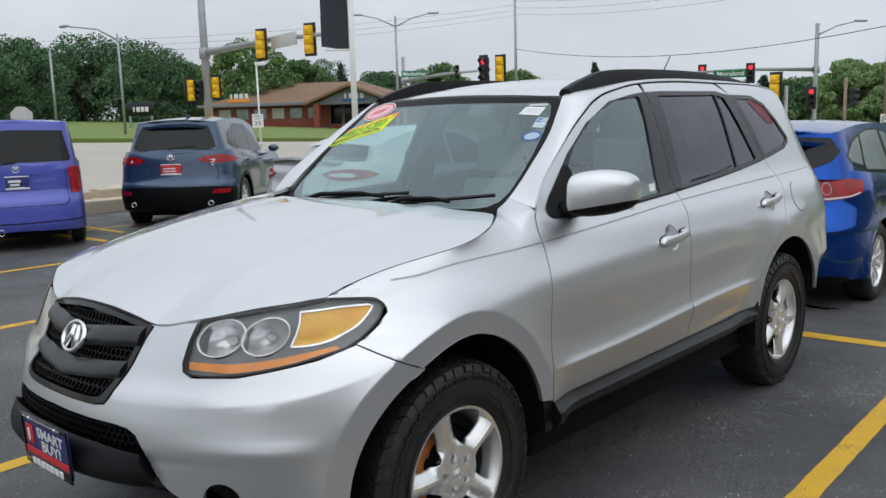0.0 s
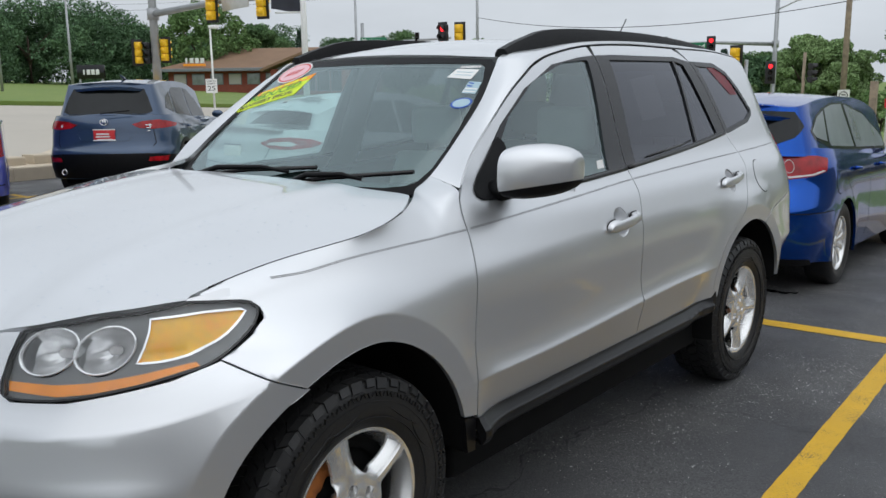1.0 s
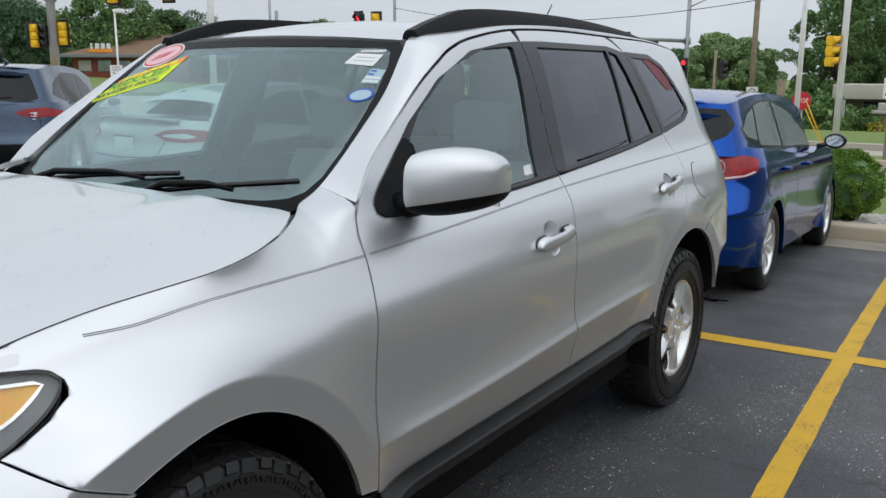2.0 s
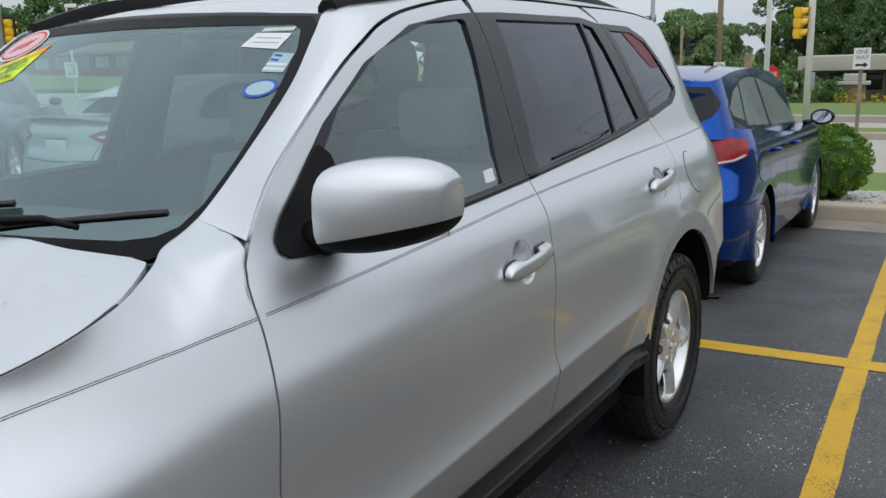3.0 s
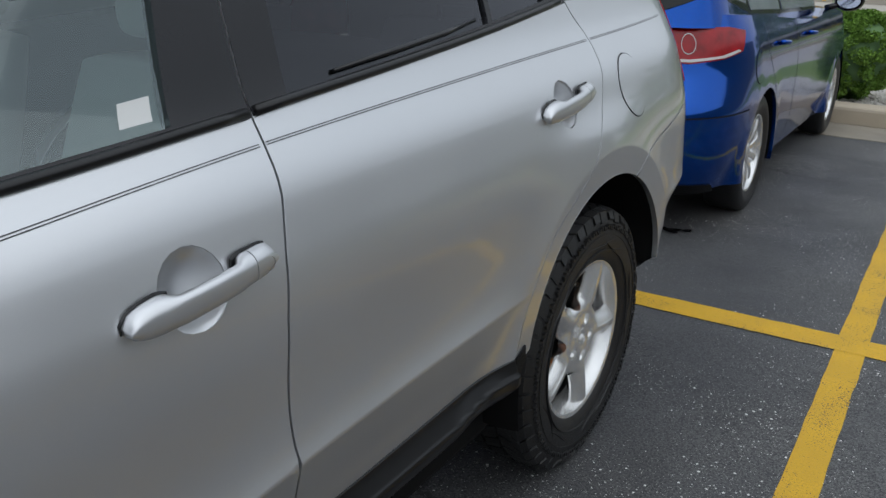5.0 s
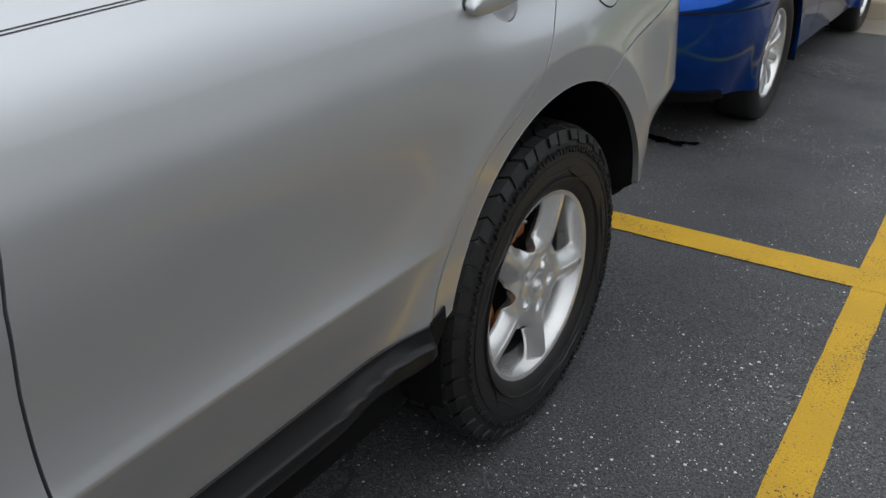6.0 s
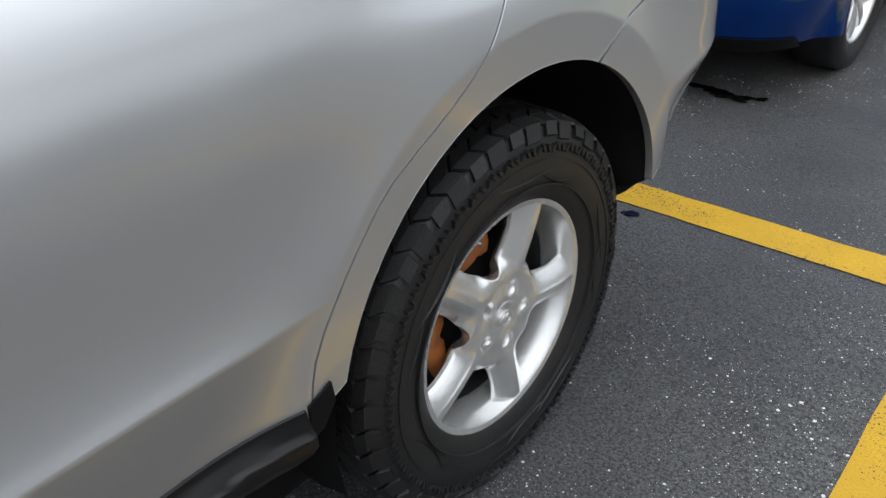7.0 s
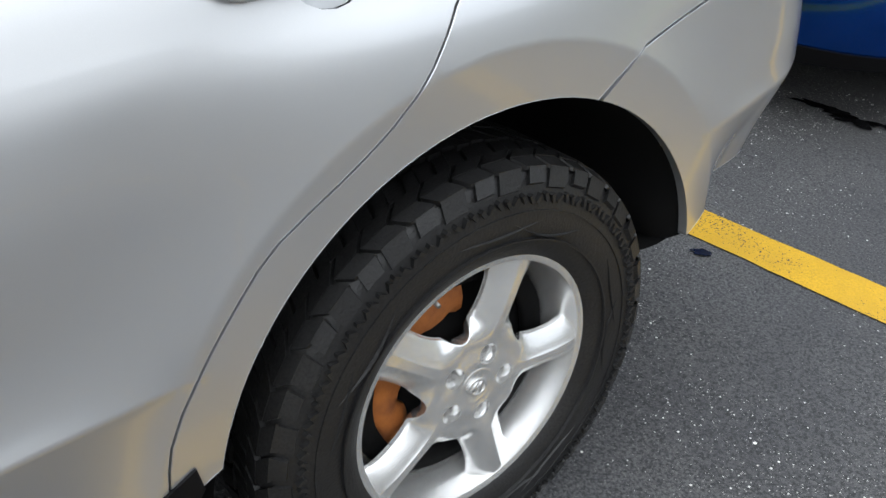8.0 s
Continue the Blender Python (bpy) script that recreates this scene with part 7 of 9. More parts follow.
def blue_hatchback():
    sh = Shape(0.878, -0.90, 3.56, 2.64,
               [(0.15, 0.80), (0.3, 0.835), (0.42, 0.865), (0.55, 0.870), (0.70, 0.874), (0.82, 0.866), (0.92, 0.845), (1.0, 0.81), (1.1, 0.76)],
               [(0.15, 0.10), (0.35, 0.02), (0.5, 0.0), (0.65, 0.04), (0.8, 0.16), (0.95, 0.30), (1.1, 0.5)],
               [(0.15, 0.10), (0.3, 0.03), (0.45, 0.0), (0.58, 0.0), (0.63, 0.010), (0.70, 0.055), (0.78, 0.105), (0.82, 0.118), (0.95, 0.15), (1.05, 0.20), (1.2, 0.3)],
               [(-0.95, 0.70), (-0.6, 0.82), (0.0, 0.93), (0.5, 0.985), (1.2, 0.95), (2.0, 0.985), (2.7, 1.03), (3.2, 1.05), (3.6, 1.05)],
               (0.80, 0.20, 3.50, 0.34, 1.7, 0.62, 2.8), [(0.6, 1.26), (1.0, 1.365), (1.4, 1.418), (1.9, 1.430), (2.5, 1.410), (2.9, 1.375), (3.2, 1.335), (3.5, 1.30)], 0.318, arch=0.032)
    car = thing("hatchback", place(91.8, -0.155, 4.43, 0.0) @ pose(0, -3.56, 0), "bright blue five-door hatchback beaded with rain", "car")
    body(car, sh, BLUE, ALLOY, 10)
    H, C = (0, 1.3, 0.6), (0, 1.5, 1.0)
    t1, c1 = sh.low.s1, sh.cab.s1
    tail, ctail = on_tail(sh), on_tail(sh, True)
    for sd in (1, -1):
        sk, cb = mirrored(sh.skin, sd), mirrored(sh.cabin, sd)
        panel("side_window", [(0.70, 1.005), (1.00, 1.15), (1.38, 1.292), (1.95, 1.365), (1.90, 1.025)], cb, PALEGLASS, car, 0.06, lift=0.005, out=C, thick=0.004)
        panel("side_window", [(1.97, 1.03), (2.04, 1.368), (2.36, 1.360), (2.58, 1.328), (2.68, 1.085), (2.66, 1.052)], cb, PALEGLASS, car, 0.06, lift=0.005, out=C, thick=0.004)
        panel("quarter_window", [(2.74, 1.085), (2.65, 1.312), (2.84, 1.268), (3.06, 1.165), (3.01, 1.120)], cb, PALEGLASS, car, 0.06, lift=0.005, out=C, thick=0.004)
        panel("window_trim", [(0.64, 0.985), (0.97, 1.165), (1.36, 1.308), (1.97, 1.384), (2.38, 1.376), (2.66, 1.330), (2.87, 1.280), (3.10, 1.168), (3.05, 1.104), (2.68, 1.034), (1.95, 1.005)], cb, GLOSSBLACK, car, 0.06, lift=0.002, out=C, thick=0.003)
        for seam in ([(0.62, 0.30), (0.60, 0.60), (0.66, 0.95)], [(1.80, 0.30), (1.86, 0.6), (1.90, 0.97)], [(2.24, 0.42), (2.46, 0.66), (2.66, 0.85), (2.68, 1.0)]):
            c = spline(seam, 0.05)
            panel("panel_seam", c + [(a + 0.006, b) for a, b in c[::-1]], sk, SEAMDARK, car, 0.05, lift=0.002, out=H, thick=0.0)
        for hy in (1.42, 2.26):
            pts = [tuple(sh.skin(np.array([hy + f * 0.17]), np.array([0.875 + 0.01 * f]))[0] + np.array([0.012 + 0.028 * math.sin(math.pi * f), 0, 0])) for f in np.linspace(0, 1, 7)]
            part("door_handle", sweep([(sd * p[0], p[1], p[2]) for p in pts], 0.013, 8), BLUE, car)
        lamp = [(3.045, 0.975), (3.18, 0.992), (3.42, 0.992), (3.66, 0.970), (3.72, 0.93), (3.70, 0.845), (3.45, 0.830), (3.24, 0.852), (3.10, 0.885)]
        tl = panel("tail_light", lamp, sk, REDLENS, car, 0.03, lift=0.010, out=H, thick=0.03, label="red and clear tail light")
        panel("reverse_lens", [(3.12, 0.886), (3.24, 0.858), (3.45, 0.837), (3.70, 0.842), (3.70, 0.854), (3.45, 0.850), (3.26, 0.867), (3.14, 0.893)], sk, CLEARWHITE, tl, 0.03, lift=0.013, out=H, thick=0.003)
        panel("clear_lens", [(3.57, 0.862), (3.70, 0.862), (3.71, 0.905), (3.60, 0.918), (3.575, 0.90)], sk, CLEARWHITE, tl, 0.02, lift=0.012, out=H, thick=0.002)
        for r, mt in ((0.046, CLEARWHITE), (0.040, REDLENS)):
            ring = circle(3.46, 0.918, r, 0, 360, 22)[:-1]
            panel("lens_ring", ring, sk, mt, tl, 0.02, lift=0.014 + (0.046 - r) * 0.2, out=H, thick=0.003, holes=[] if r < 0.045 else [circle(3.46, 0.918, 0.042, 0, 360, 22)[:-1]])
        mir = bmesh.new()
        bmesh.ops.create_uvsphere(mir, u_segments=16, v_segments=10, radius=1.0, matrix=Matrix.Translation((sd * 0.945, 0.66, 1.045)) @ Matrix.Diagonal((0.098, 0.072, 0.070, 1)))
        bmesh.ops.bisect_plane(mir, geom=mir.verts[:] + mir.edges[:] + mir.faces[:], plane_co=(0, 0.695, 0), plane_no=(0, 1, 0), clear_outer=True)
        dm = part("door_mirror", mir, GLOSSBLACK, car, "dark door mirror")
        gl = bmesh.new()
        bmesh.ops.create_circle(gl, cap_ends=True, segments=20, radius=1.0, matrix=Matrix.Translation((sd * 0.945, 0.697, 1.045)) @ pose(0, 0, 0, 90, 0, 0) @ Matrix.Diagonal((0.074, 0.049, 1, 1)))
        part("mirror_glass", gl, MIRROR, dm)
        part("mirror_arm", rod((sd * 0.80, 0.70, 0.99), (sd * 0.89, 0.67, 1.02), 0.022, 0.02), GLOSSBLACK, dm)
        flap = circle(2.86, 0.80, 0.085, 0, 360, 20)[:-1]
        if sd < 0:
            panel("fuel_flap", flap, sk, BLUE, car, 0.04, lift=0.002, out=H, thick=0.002)
            panel("flap_gap", shrink(flap, -0.005), sk, SEAMDARK, car, 0.04, lift=0.001, out=H, thick=0.0)
    W = lambda s: t1 - s  # noqa: E731
    V = lambda s: c1 - s  # noqa: E731
    panel("rear_window", both([(0.0, 1.04), (V(3.62), 1.045), (V(3.34), 1.12), (V(3.20), 1.20), (V(3.30), 1.30), (0.0, 1.31)]), ctail, DARKGLASS, car, 0.05, lift=0.005, out=C, thick=0.004)
    sp = lambda x, y: np.stack([x + 0 * y, y + 0 * x, 1.352 - 0.16 * (y - 3.0) - 0.055 * (x / 0.58) ** 2], -1)  # noqa: E731
    panel("roof_spoiler", both([(0.0, 2.95), (0.56, 2.95), (0.60, 3.16), (0.585, 3.24), (0.4, 3.33), (0.0, 3.36)]), sp, BLUE, car, 0.05, out=(0, 3, 0.5), thick=0.03)
    for g in ([(W(3.72), 0.55), (W(3.70), 0.80), (W(3.50), 1.0), (W(3.52), 1.03)],):
        for sg in (1, -1):
            c = [(sg * a, b) for a, b in spline(g, 0.05)]
            panel("panel_seam", c + [(a + 0.007, b) for a, b in c[::-1]], tail, SEAMDARK, car, 0.05, lift=0.002, out=H, thick=0.0)
    panel("bumper_seam", both([(0.0, 0.575), (W(3.0), 0.60), (W(3.0), 0.606), (0.0, 0.582)]), tail, SEAMDARK, car, 0.05, lift=0.002, out=H, thick=0.0)
    panel("lower_bumper", both([(0.0, 0.22), (W(3.2), 0.22), (W(3.25), 0.26), (W(3.9), 0.29), (0.0, 0.31)]), tail, BLACKTRIM, car, 0.05, lift=0.006, out=H, thick=0.02)
    tail_plate(car, sh, 0.70, NAVY, WHITEP, ((0.03, -0.01, 0.16, 0.03), (0.03, -0.05, 0.12, 0.025)))
    # rain beads on the roof
    rng = random.Random(5)
    vs, fs = [], []
    for _ in range(900):
        y, f = rng.uniform(1.3, 3.25), rng.uniform(-0.95, 0.95)
        x = 0.55 * f
        z = float(sh.roof(y)) + 0.030 * (1 - f * f) + 0.0005
        r = rng.uniform(0.004, 0.014)
        k = len(vs)
        for i in range(6):
            a = i * math.pi / 3
            vs.append((x + r * math.cos(a), y + r * math.sin(a) * 1.5, z))
        vs.append((x, y, z + r * 0.45))
        fs += [(k + i, k + (i + 1) % 6, k + 6) for i in range(6)]
    me = bpy.data.meshes.new("rain_drops")
    me.from_pydata(vs, [], fs)
    me.materials.append(glass("water_bead", (0.85, 0.9, 0.95)))
    me.shade_smooth()
    ob = new("rain_drops", me)
    ob.parent = car
    ob["kind"] = "stuff"
    return car


def slate_suv():
    sh = Shape(0.92, -0.90, 3.64, 2.70,
               [(0.15, 0.84), (0.3, 0.875), (0.45, 0.905), (0.6, 0.912), (0.8, 0.915), (0.95, 0.90), (1.05, 0.87), (1.15, 0.83), (1.3, 0.75)],
               [(0.15, 0.10), (0.4, 0.02), (0.55, 0.0), (0.7, 0.03), (0.9, 0.13), (1.05, 0.28), (1.3, 0.5)],
               [(0.15, 0.12), (0.3, 0.04), (0.45, 0.0), (0.62, 0.0), (0.72, 0.06), (0.85, 0.085), (1.0, 0.10), (1.12, 0.13), (1.3, 0.22)],
               [(-0.95, 0.85), (-0.5, 0.98), (0.0, 1.06), (0.5, 1.10), (1.2, 1.06), (2.0, 1.09), (2.7, 1.13), (3.2, 1.15), (3.7, 1.14)],
               (0.85, 0.25, 3.54, 0.32, 1.5, 0.48, 3.0), [(0.6, 1.45), (1.0, 1.57), (1.4, 1.645), (2.0, 1.665), (2.6, 1.64), (3.0, 1.605), (3.5, 1.55)], 0.355)
    car = thing("slate_suv", place(131.5, -8.98, 4.80, 0.0) @ pose(0, -3.64, 0), "slate-blue compact SUV with a red dealer plate", "car")
    body(car, sh, SLATE, ALLOY, 5, low_mat=BLACKTRIM)
    H, C = (0, 1.3, 0.7), (0, 1.5, 1.1)
    t1, c1 = sh.low.s1, sh.cab.s1
    tail, ctail = on_tail(sh), on_tail(sh, True)
    W = lambda x: t1 - sh.low.rear(x)  # noqa: E731
    V = lambda x: c1 - sh.cab.rear(x)  # noqa: E731
    for sd in (1, -1):
        sk, cb = mirrored(sh.skin, sd), mirrored(sh.cabin, sd)
        panel("side_window", [(0.85, 1.12), (1.15, 1.40), (1.45, 1.545), (1.68, 1.57), (1.68, 1.12)], cb, DARKGLASS, car, 0.06, lift=0.004, out=C, thick=0.004)
        panel("side_window", [(1.74, 1.12), (1.74, 1.572), (2.3, 1.565), (2.48, 1.50), (2.55, 1.17)], cb, DARKGLASS, car, 0.06, lift=0.004, out=C, thick=0.004)
        panel("quarter_window", [(2.62, 1.18), (2.55, 1.49), (2.80, 1.42), (3.0, 1.25)], cb, DARKGLASS, car, 0.06, lift=0.004, out=C, thick=0.004)
        for seam in ([(0.66, 0.4), (0.62, 0.70), (0.70, 1.06)], [(1.70, 0.4), (1.72, 0.7), (1.70, 1.1)], [(2.28, 0.5), (2.44, 0.72), (2.62, 0.95), (2.6, 1.12)]):
            c = spline(seam, 0.05)
            panel("panel_seam", c + [(a + 0.006, b) for a, b in c[::-1]], sk, SEAMDARK, car, 0.06, lift=0.002, out=H, thick=0.0)
        for hy in (1.46, 2.34):
            pts = [tuple(sh.skin(np.array([hy + f * 0.17]), np.array([0.98]))[0] + np.array([0.012 + 0.028 * math.sin(math.pi * f), 0, 0])) for f in np.linspace(0, 1, 7)]
            part("door_handle", sweep([(sd * p[0], p[1], p[2]) for p in pts], 0.013, 8), SLATE, car)
        lamp = [(3.02, 1.02), (3.25, 1.055), (sh.low.rear(0.78), 1.08), (sh.low.rear(0.55), 1.06), (sh.low.rear(0.40), 1.015), (sh.low.rear(0.50), 0.965), (sh.low.rear(0.70), 0.95), (sh.low.rear(0.85), 0.965), (3.12, 0.985)]
        tl = panel("tail_light", lamp, sk, REDLENS, car, 0.03, lift=0.010, out=H, thick=0.02, label="slanting red tail light")
        panel("reverse_lens", circle(sh.low.rear(0.66), 1.00, 0.022, 0, 360, 18)[:-1], sk, CLEARWHITE, tl, 0.02, lift=0.013, out=H, thick=0.003)
        panel("bumper_reflector", [(sh.low.rear(0.82), 0.50), (sh.low.rear(0.60), 0.50), (sh.low.rear(0.62), 0.56), (sh.low.rear(0.84), 0.57)], sk, REDLENS, car, 0.03, lift=0.012, out=H, thick=0.01)
        mir = bmesh.new()
        bmesh.ops.create_uvsphere(mir, u_segments=14, v_segments=8, radius=1.0, matrix=Matrix.Translation((sd * 0.96, 0.70, 1.15)) @ Matrix.Diagonal((0.10, 0.06, 0.065, 1)))
        part("door_mirror", mir, SLATE, car)
        ex = part("tailpipe", lathe([(0.0, 0.038), (0.12, 0.038), (0.12, 0.033), (0.0, 0.033)], 20), CHROME, car)
        ex.matrix_basis = pose(sd * 0.58, 3.50, 0.36, 0, 0, 90)
    panel("rear_window", both([(0.0, 1.16), (V(0.60), 1.165), (V(0.70), 1.20), (V(0.66), 1.40), (V(0.60), 1.52), (0.0, 1.535)]), ctail, DARKGLASS, car, 0.05, lift=0.005, out=C, thick=0.004)
    sp = lambda x, y: np.stack([x + 0 * y, y + 0 * x, 1.60 - 0.20 * (y - 3.0) - 0.05 * (x / 0.6) ** 2], -1)  # noqa: E731
    panel("roof_spoiler", both([(0.0, 2.95), (0.58, 2.95), (0.62, 3.18), (0.40, 3.28), (0.0, 3.30)]), sp, SLATE, car, 0.05, out=(0, 3, 0.5), thick=0.035)
    panel("tailgate_seam", both([(0.0, 0.70), (W(0.66), 0.70), (W(0.72), 0.76), (W(0.70), 0.96), (W(0.708), 0.96), (W(0.73), 0.755), (W(0.67), 0.692), (0.0, 0.692)]), tail, SEAMDARK, car, 0.05, lift=0.002, out=H, thick=0.0)
    panel("plate_recess", both([(0.0, 0.78), (W(0.36), 0.79), (W(0.44), 0.90), (W(0.34), 0.985), (0.0, 0.99)]), tail, SLATE, car, 0.05, lift=0.008, out=H, thick=0.01, holes=[both([(0.0, 0.795), (W(0.34), 0.805), (W(0.40), 0.89), (W(0.32), 0.965), (0.0, 0.97)])])
    panel("bumper_cladding", both([(0.0, 0.26), (W(0.86), 0.28), (W(0.90), 0.45), (W(0.90), 0.58), (W(0.6), 0.61), (0.0, 0.61)]), tail, BLACKTRIM, car, 0.05, lift=0.008, out=H, thick=0.02, label="black plastic lower bumper")
    bd = part("badge", slanted_mark(0.06, 0.010), CHROME, car, "oval chrome badge")
    p, nn = lay(tail, np.array([[0.0, 1.05]]), 0.008, H)
    bd.matrix_basis = Matrix.Translation(p[0]) @ Vector(nn[0]).to_track_quat("X", "Z").to_matrix().to_4x4()
    for k in range(3):
        pp, n2 = lay(tail, np.array([[-W(0.30) * (1 + 0) + 0.0, 1.0 - 0.03 * k]]), 0.008, H)
        part("script_bar", box(0.10 - 0.03 * k, 0.006, 0.014, (-0.62, pp[0][1] - 0.01, 1.0 - 0.04 * k), 0.001), CHROME, car)
    w = part("wiper", sweep([(0.02, 3.63 - 0.02, 1.17), (-0.2, 3.60, 1.195), (-0.38, 3.575, 1.21)], 0.010, 6), BLACKTRIM, car)
    tail_plate(car, sh, 0.875, REDINK, WHITEP, ((0.02, 0.0, 0.18, 0.022), (0.02, -0.035, 0.2, 0.018), (0.0, -0.068, 0.2, 0.012)))
    part("shark_fin", sweep([(0, 2.55, 1.69), (0, 2.65, 1.72), (0, 2.72, 1.74)], [0.03, 0.02, 0.006], 8, 0.6), SLATE, car)
    return car


def violet_wagon():
    sh = Shape(0.88, -0.85, 3.40, 2.60,
               [(0.15, 0.82), (0.3, 0.85), (0.5, 0.875), (0.7, 0.88), (0.9, 0.872), (1.05, 0.86), (1.3, 0.80)],
               [(0.15, 0.10), (0.4, 0.02), (0.55, 0.0), (0.7, 0.02), (0.9, 0.10), (1.05, 0.25), (1.3, 0.5)],
               [(0.15, 0.06), (0.3, 0.0), (0.45, 0.0), (0.6, 0.015), (0.72, 0.07), (0.9, 0.08), (1.05, 0.09), (1.3, 0.12)],
               [(-0.9, 0.85), (-0.5, 0.97), (0.0, 1.03), (0.5, 1.06), (1.2, 1.05), (2.0, 1.06), (3.45, 1.06)],
               (0.85, 0.2, 3.33, 0.16, 1.0, 0.16, 5.0), [(0.5, 1.50), (0.9, 1.57), (1.4, 1.605), (2.2, 1.61), (3.0, 1.595), (3.4, 1.58)], 0.32, pr=5.0)
    car = thing("boxy_wagon", place(156, -8.28, 2.33, 0.0) @ pose(0, -3.40, 0) @ Matrix.Diagonal((0.86, 1, 1, 1)), "violet-blue boxy wagon with a dealer plate", "car")
    body(car, sh, VIOLET, ALLOY, 5)
    H, C = (0, 1.3, 0.7), (0, 1.5, 1.1)
    t1, c1 = sh.low.s1, sh.cab.s1
    tail, ctail = on_tail(sh), on_tail(sh, True)
    W = lambda x: t1 - sh.low.rear(x)  # noqa: E731
    V = lambda x: c1 - sh.cab.rear(x)  # noqa: E731
    for sd in (1, -1):
        sk, cb = mirrored(sh.skin, sd), mirrored(sh.cabin, sd)
        panel("side_window", [(0.75, 1.10), (0.95, 1.45), (1.55, 1.50), (1.55, 1.10)], cb, DARKGLASS, car, 0.06, lift=0.004, out=C, thick=0.004)
        panel("side_window", [(1.65, 1.10), (1.65, 1.50), (2.95, 1.47), (2.95, 1.12)], cb, DARKGLASS, car, 0.06, lift=0.004, out=C, thick=0.004)
        lx = [sh.low.rear(x) for x in (0.86, 0.80, 0.72)]
        panel("tail_light", [(lx[0] - 0.05, 0.70), (lx[0] - 0.05, 1.02), (lx[1], 1.03), (lx[2], 1.02), (lx[2] - 0.02, 0.70), (lx[1], 0.69)], sk, REDLENS, car, 0.03, lift=0.010, out=H, thick=0.02, label="upright red tail light")
        ex = part("tailpipe", lathe([(0.0, 0.040), (0.14, 0.040), (0.14, 0.034), (0.0, 0.034)], 20), CHROME, car)
        ex.matrix_basis = pose(0.30 - 0.045 * sd, 3.30, 0.255, 0, 0, 90)
    panel("rear_window", both([(0.0, 1.10), (V(0.74), 1.10), (V(0.76), 1.14), (V(0.69), 1.48), (0.0, 1.50)]), ctail, DARKGLASS, car, 0.05, lift=0.005, out=C, thick=0.004)
    panel("tailgate_seam", both([(0.0, 0.565), (W(0.62), 0.565), (W(0.68), 0.62), (W(0.69), 1.05), (W(0.697), 1.05), (W(0.688), 0.615), (W(0.63), 0.557), (0.0, 0.557)]), tail, SEAMDARK, car, 0.05, lift=0.002, out=H, thick=0.0)
    panel("plate_recess", both([(0.0, 0.76), (W(0.38), 0.77), (W(0.42), 0.95), (0.0, 0.97)]), tail, VIOLET, car, 0.05, lift=0.010, out=H, thick=0.01, holes=[both([(0.0, 0.775), (W(0.365), 0.785), (W(0.40), 0.935), (0.0, 0.955)])])
    panel("bumper_step", both([(0.0, 0.345), (W(0.84), 0.36), (W(0.84), 0.375), (0.0, 0.36)]), tail, SEAMDARK, car, 0.05, lift=0.002, out=H, thick=0.0)
    part("badge", slanted_mark(0.055, 0.010), CHROME, car, "oval chrome badge").matrix_basis = pose(0.0, 3.318, 1.02, 0, 0, 90)
    for k in range(3):
        part("script_bar", box(0.03, 0.006, 0.03, (0.44 + 0.04 * k, 3.335, 0.635), 0.002), CHROME, car)
    part("wiper", sweep([(0.0, 3.33, 1.10), (0.2, 3.335, 1.085), (0.35, 3.33, 1.11)], 0.010, 6), BLACKTRIM, car)
    tail_plate(car, sh, 0.86, NAVY, WHITEP, ((0.03, 0.0, 0.16, 0.03), (0.03, -0.04, 0.12, 0.025), (0.0, -0.07, 0.22, 0.012)))
    return car


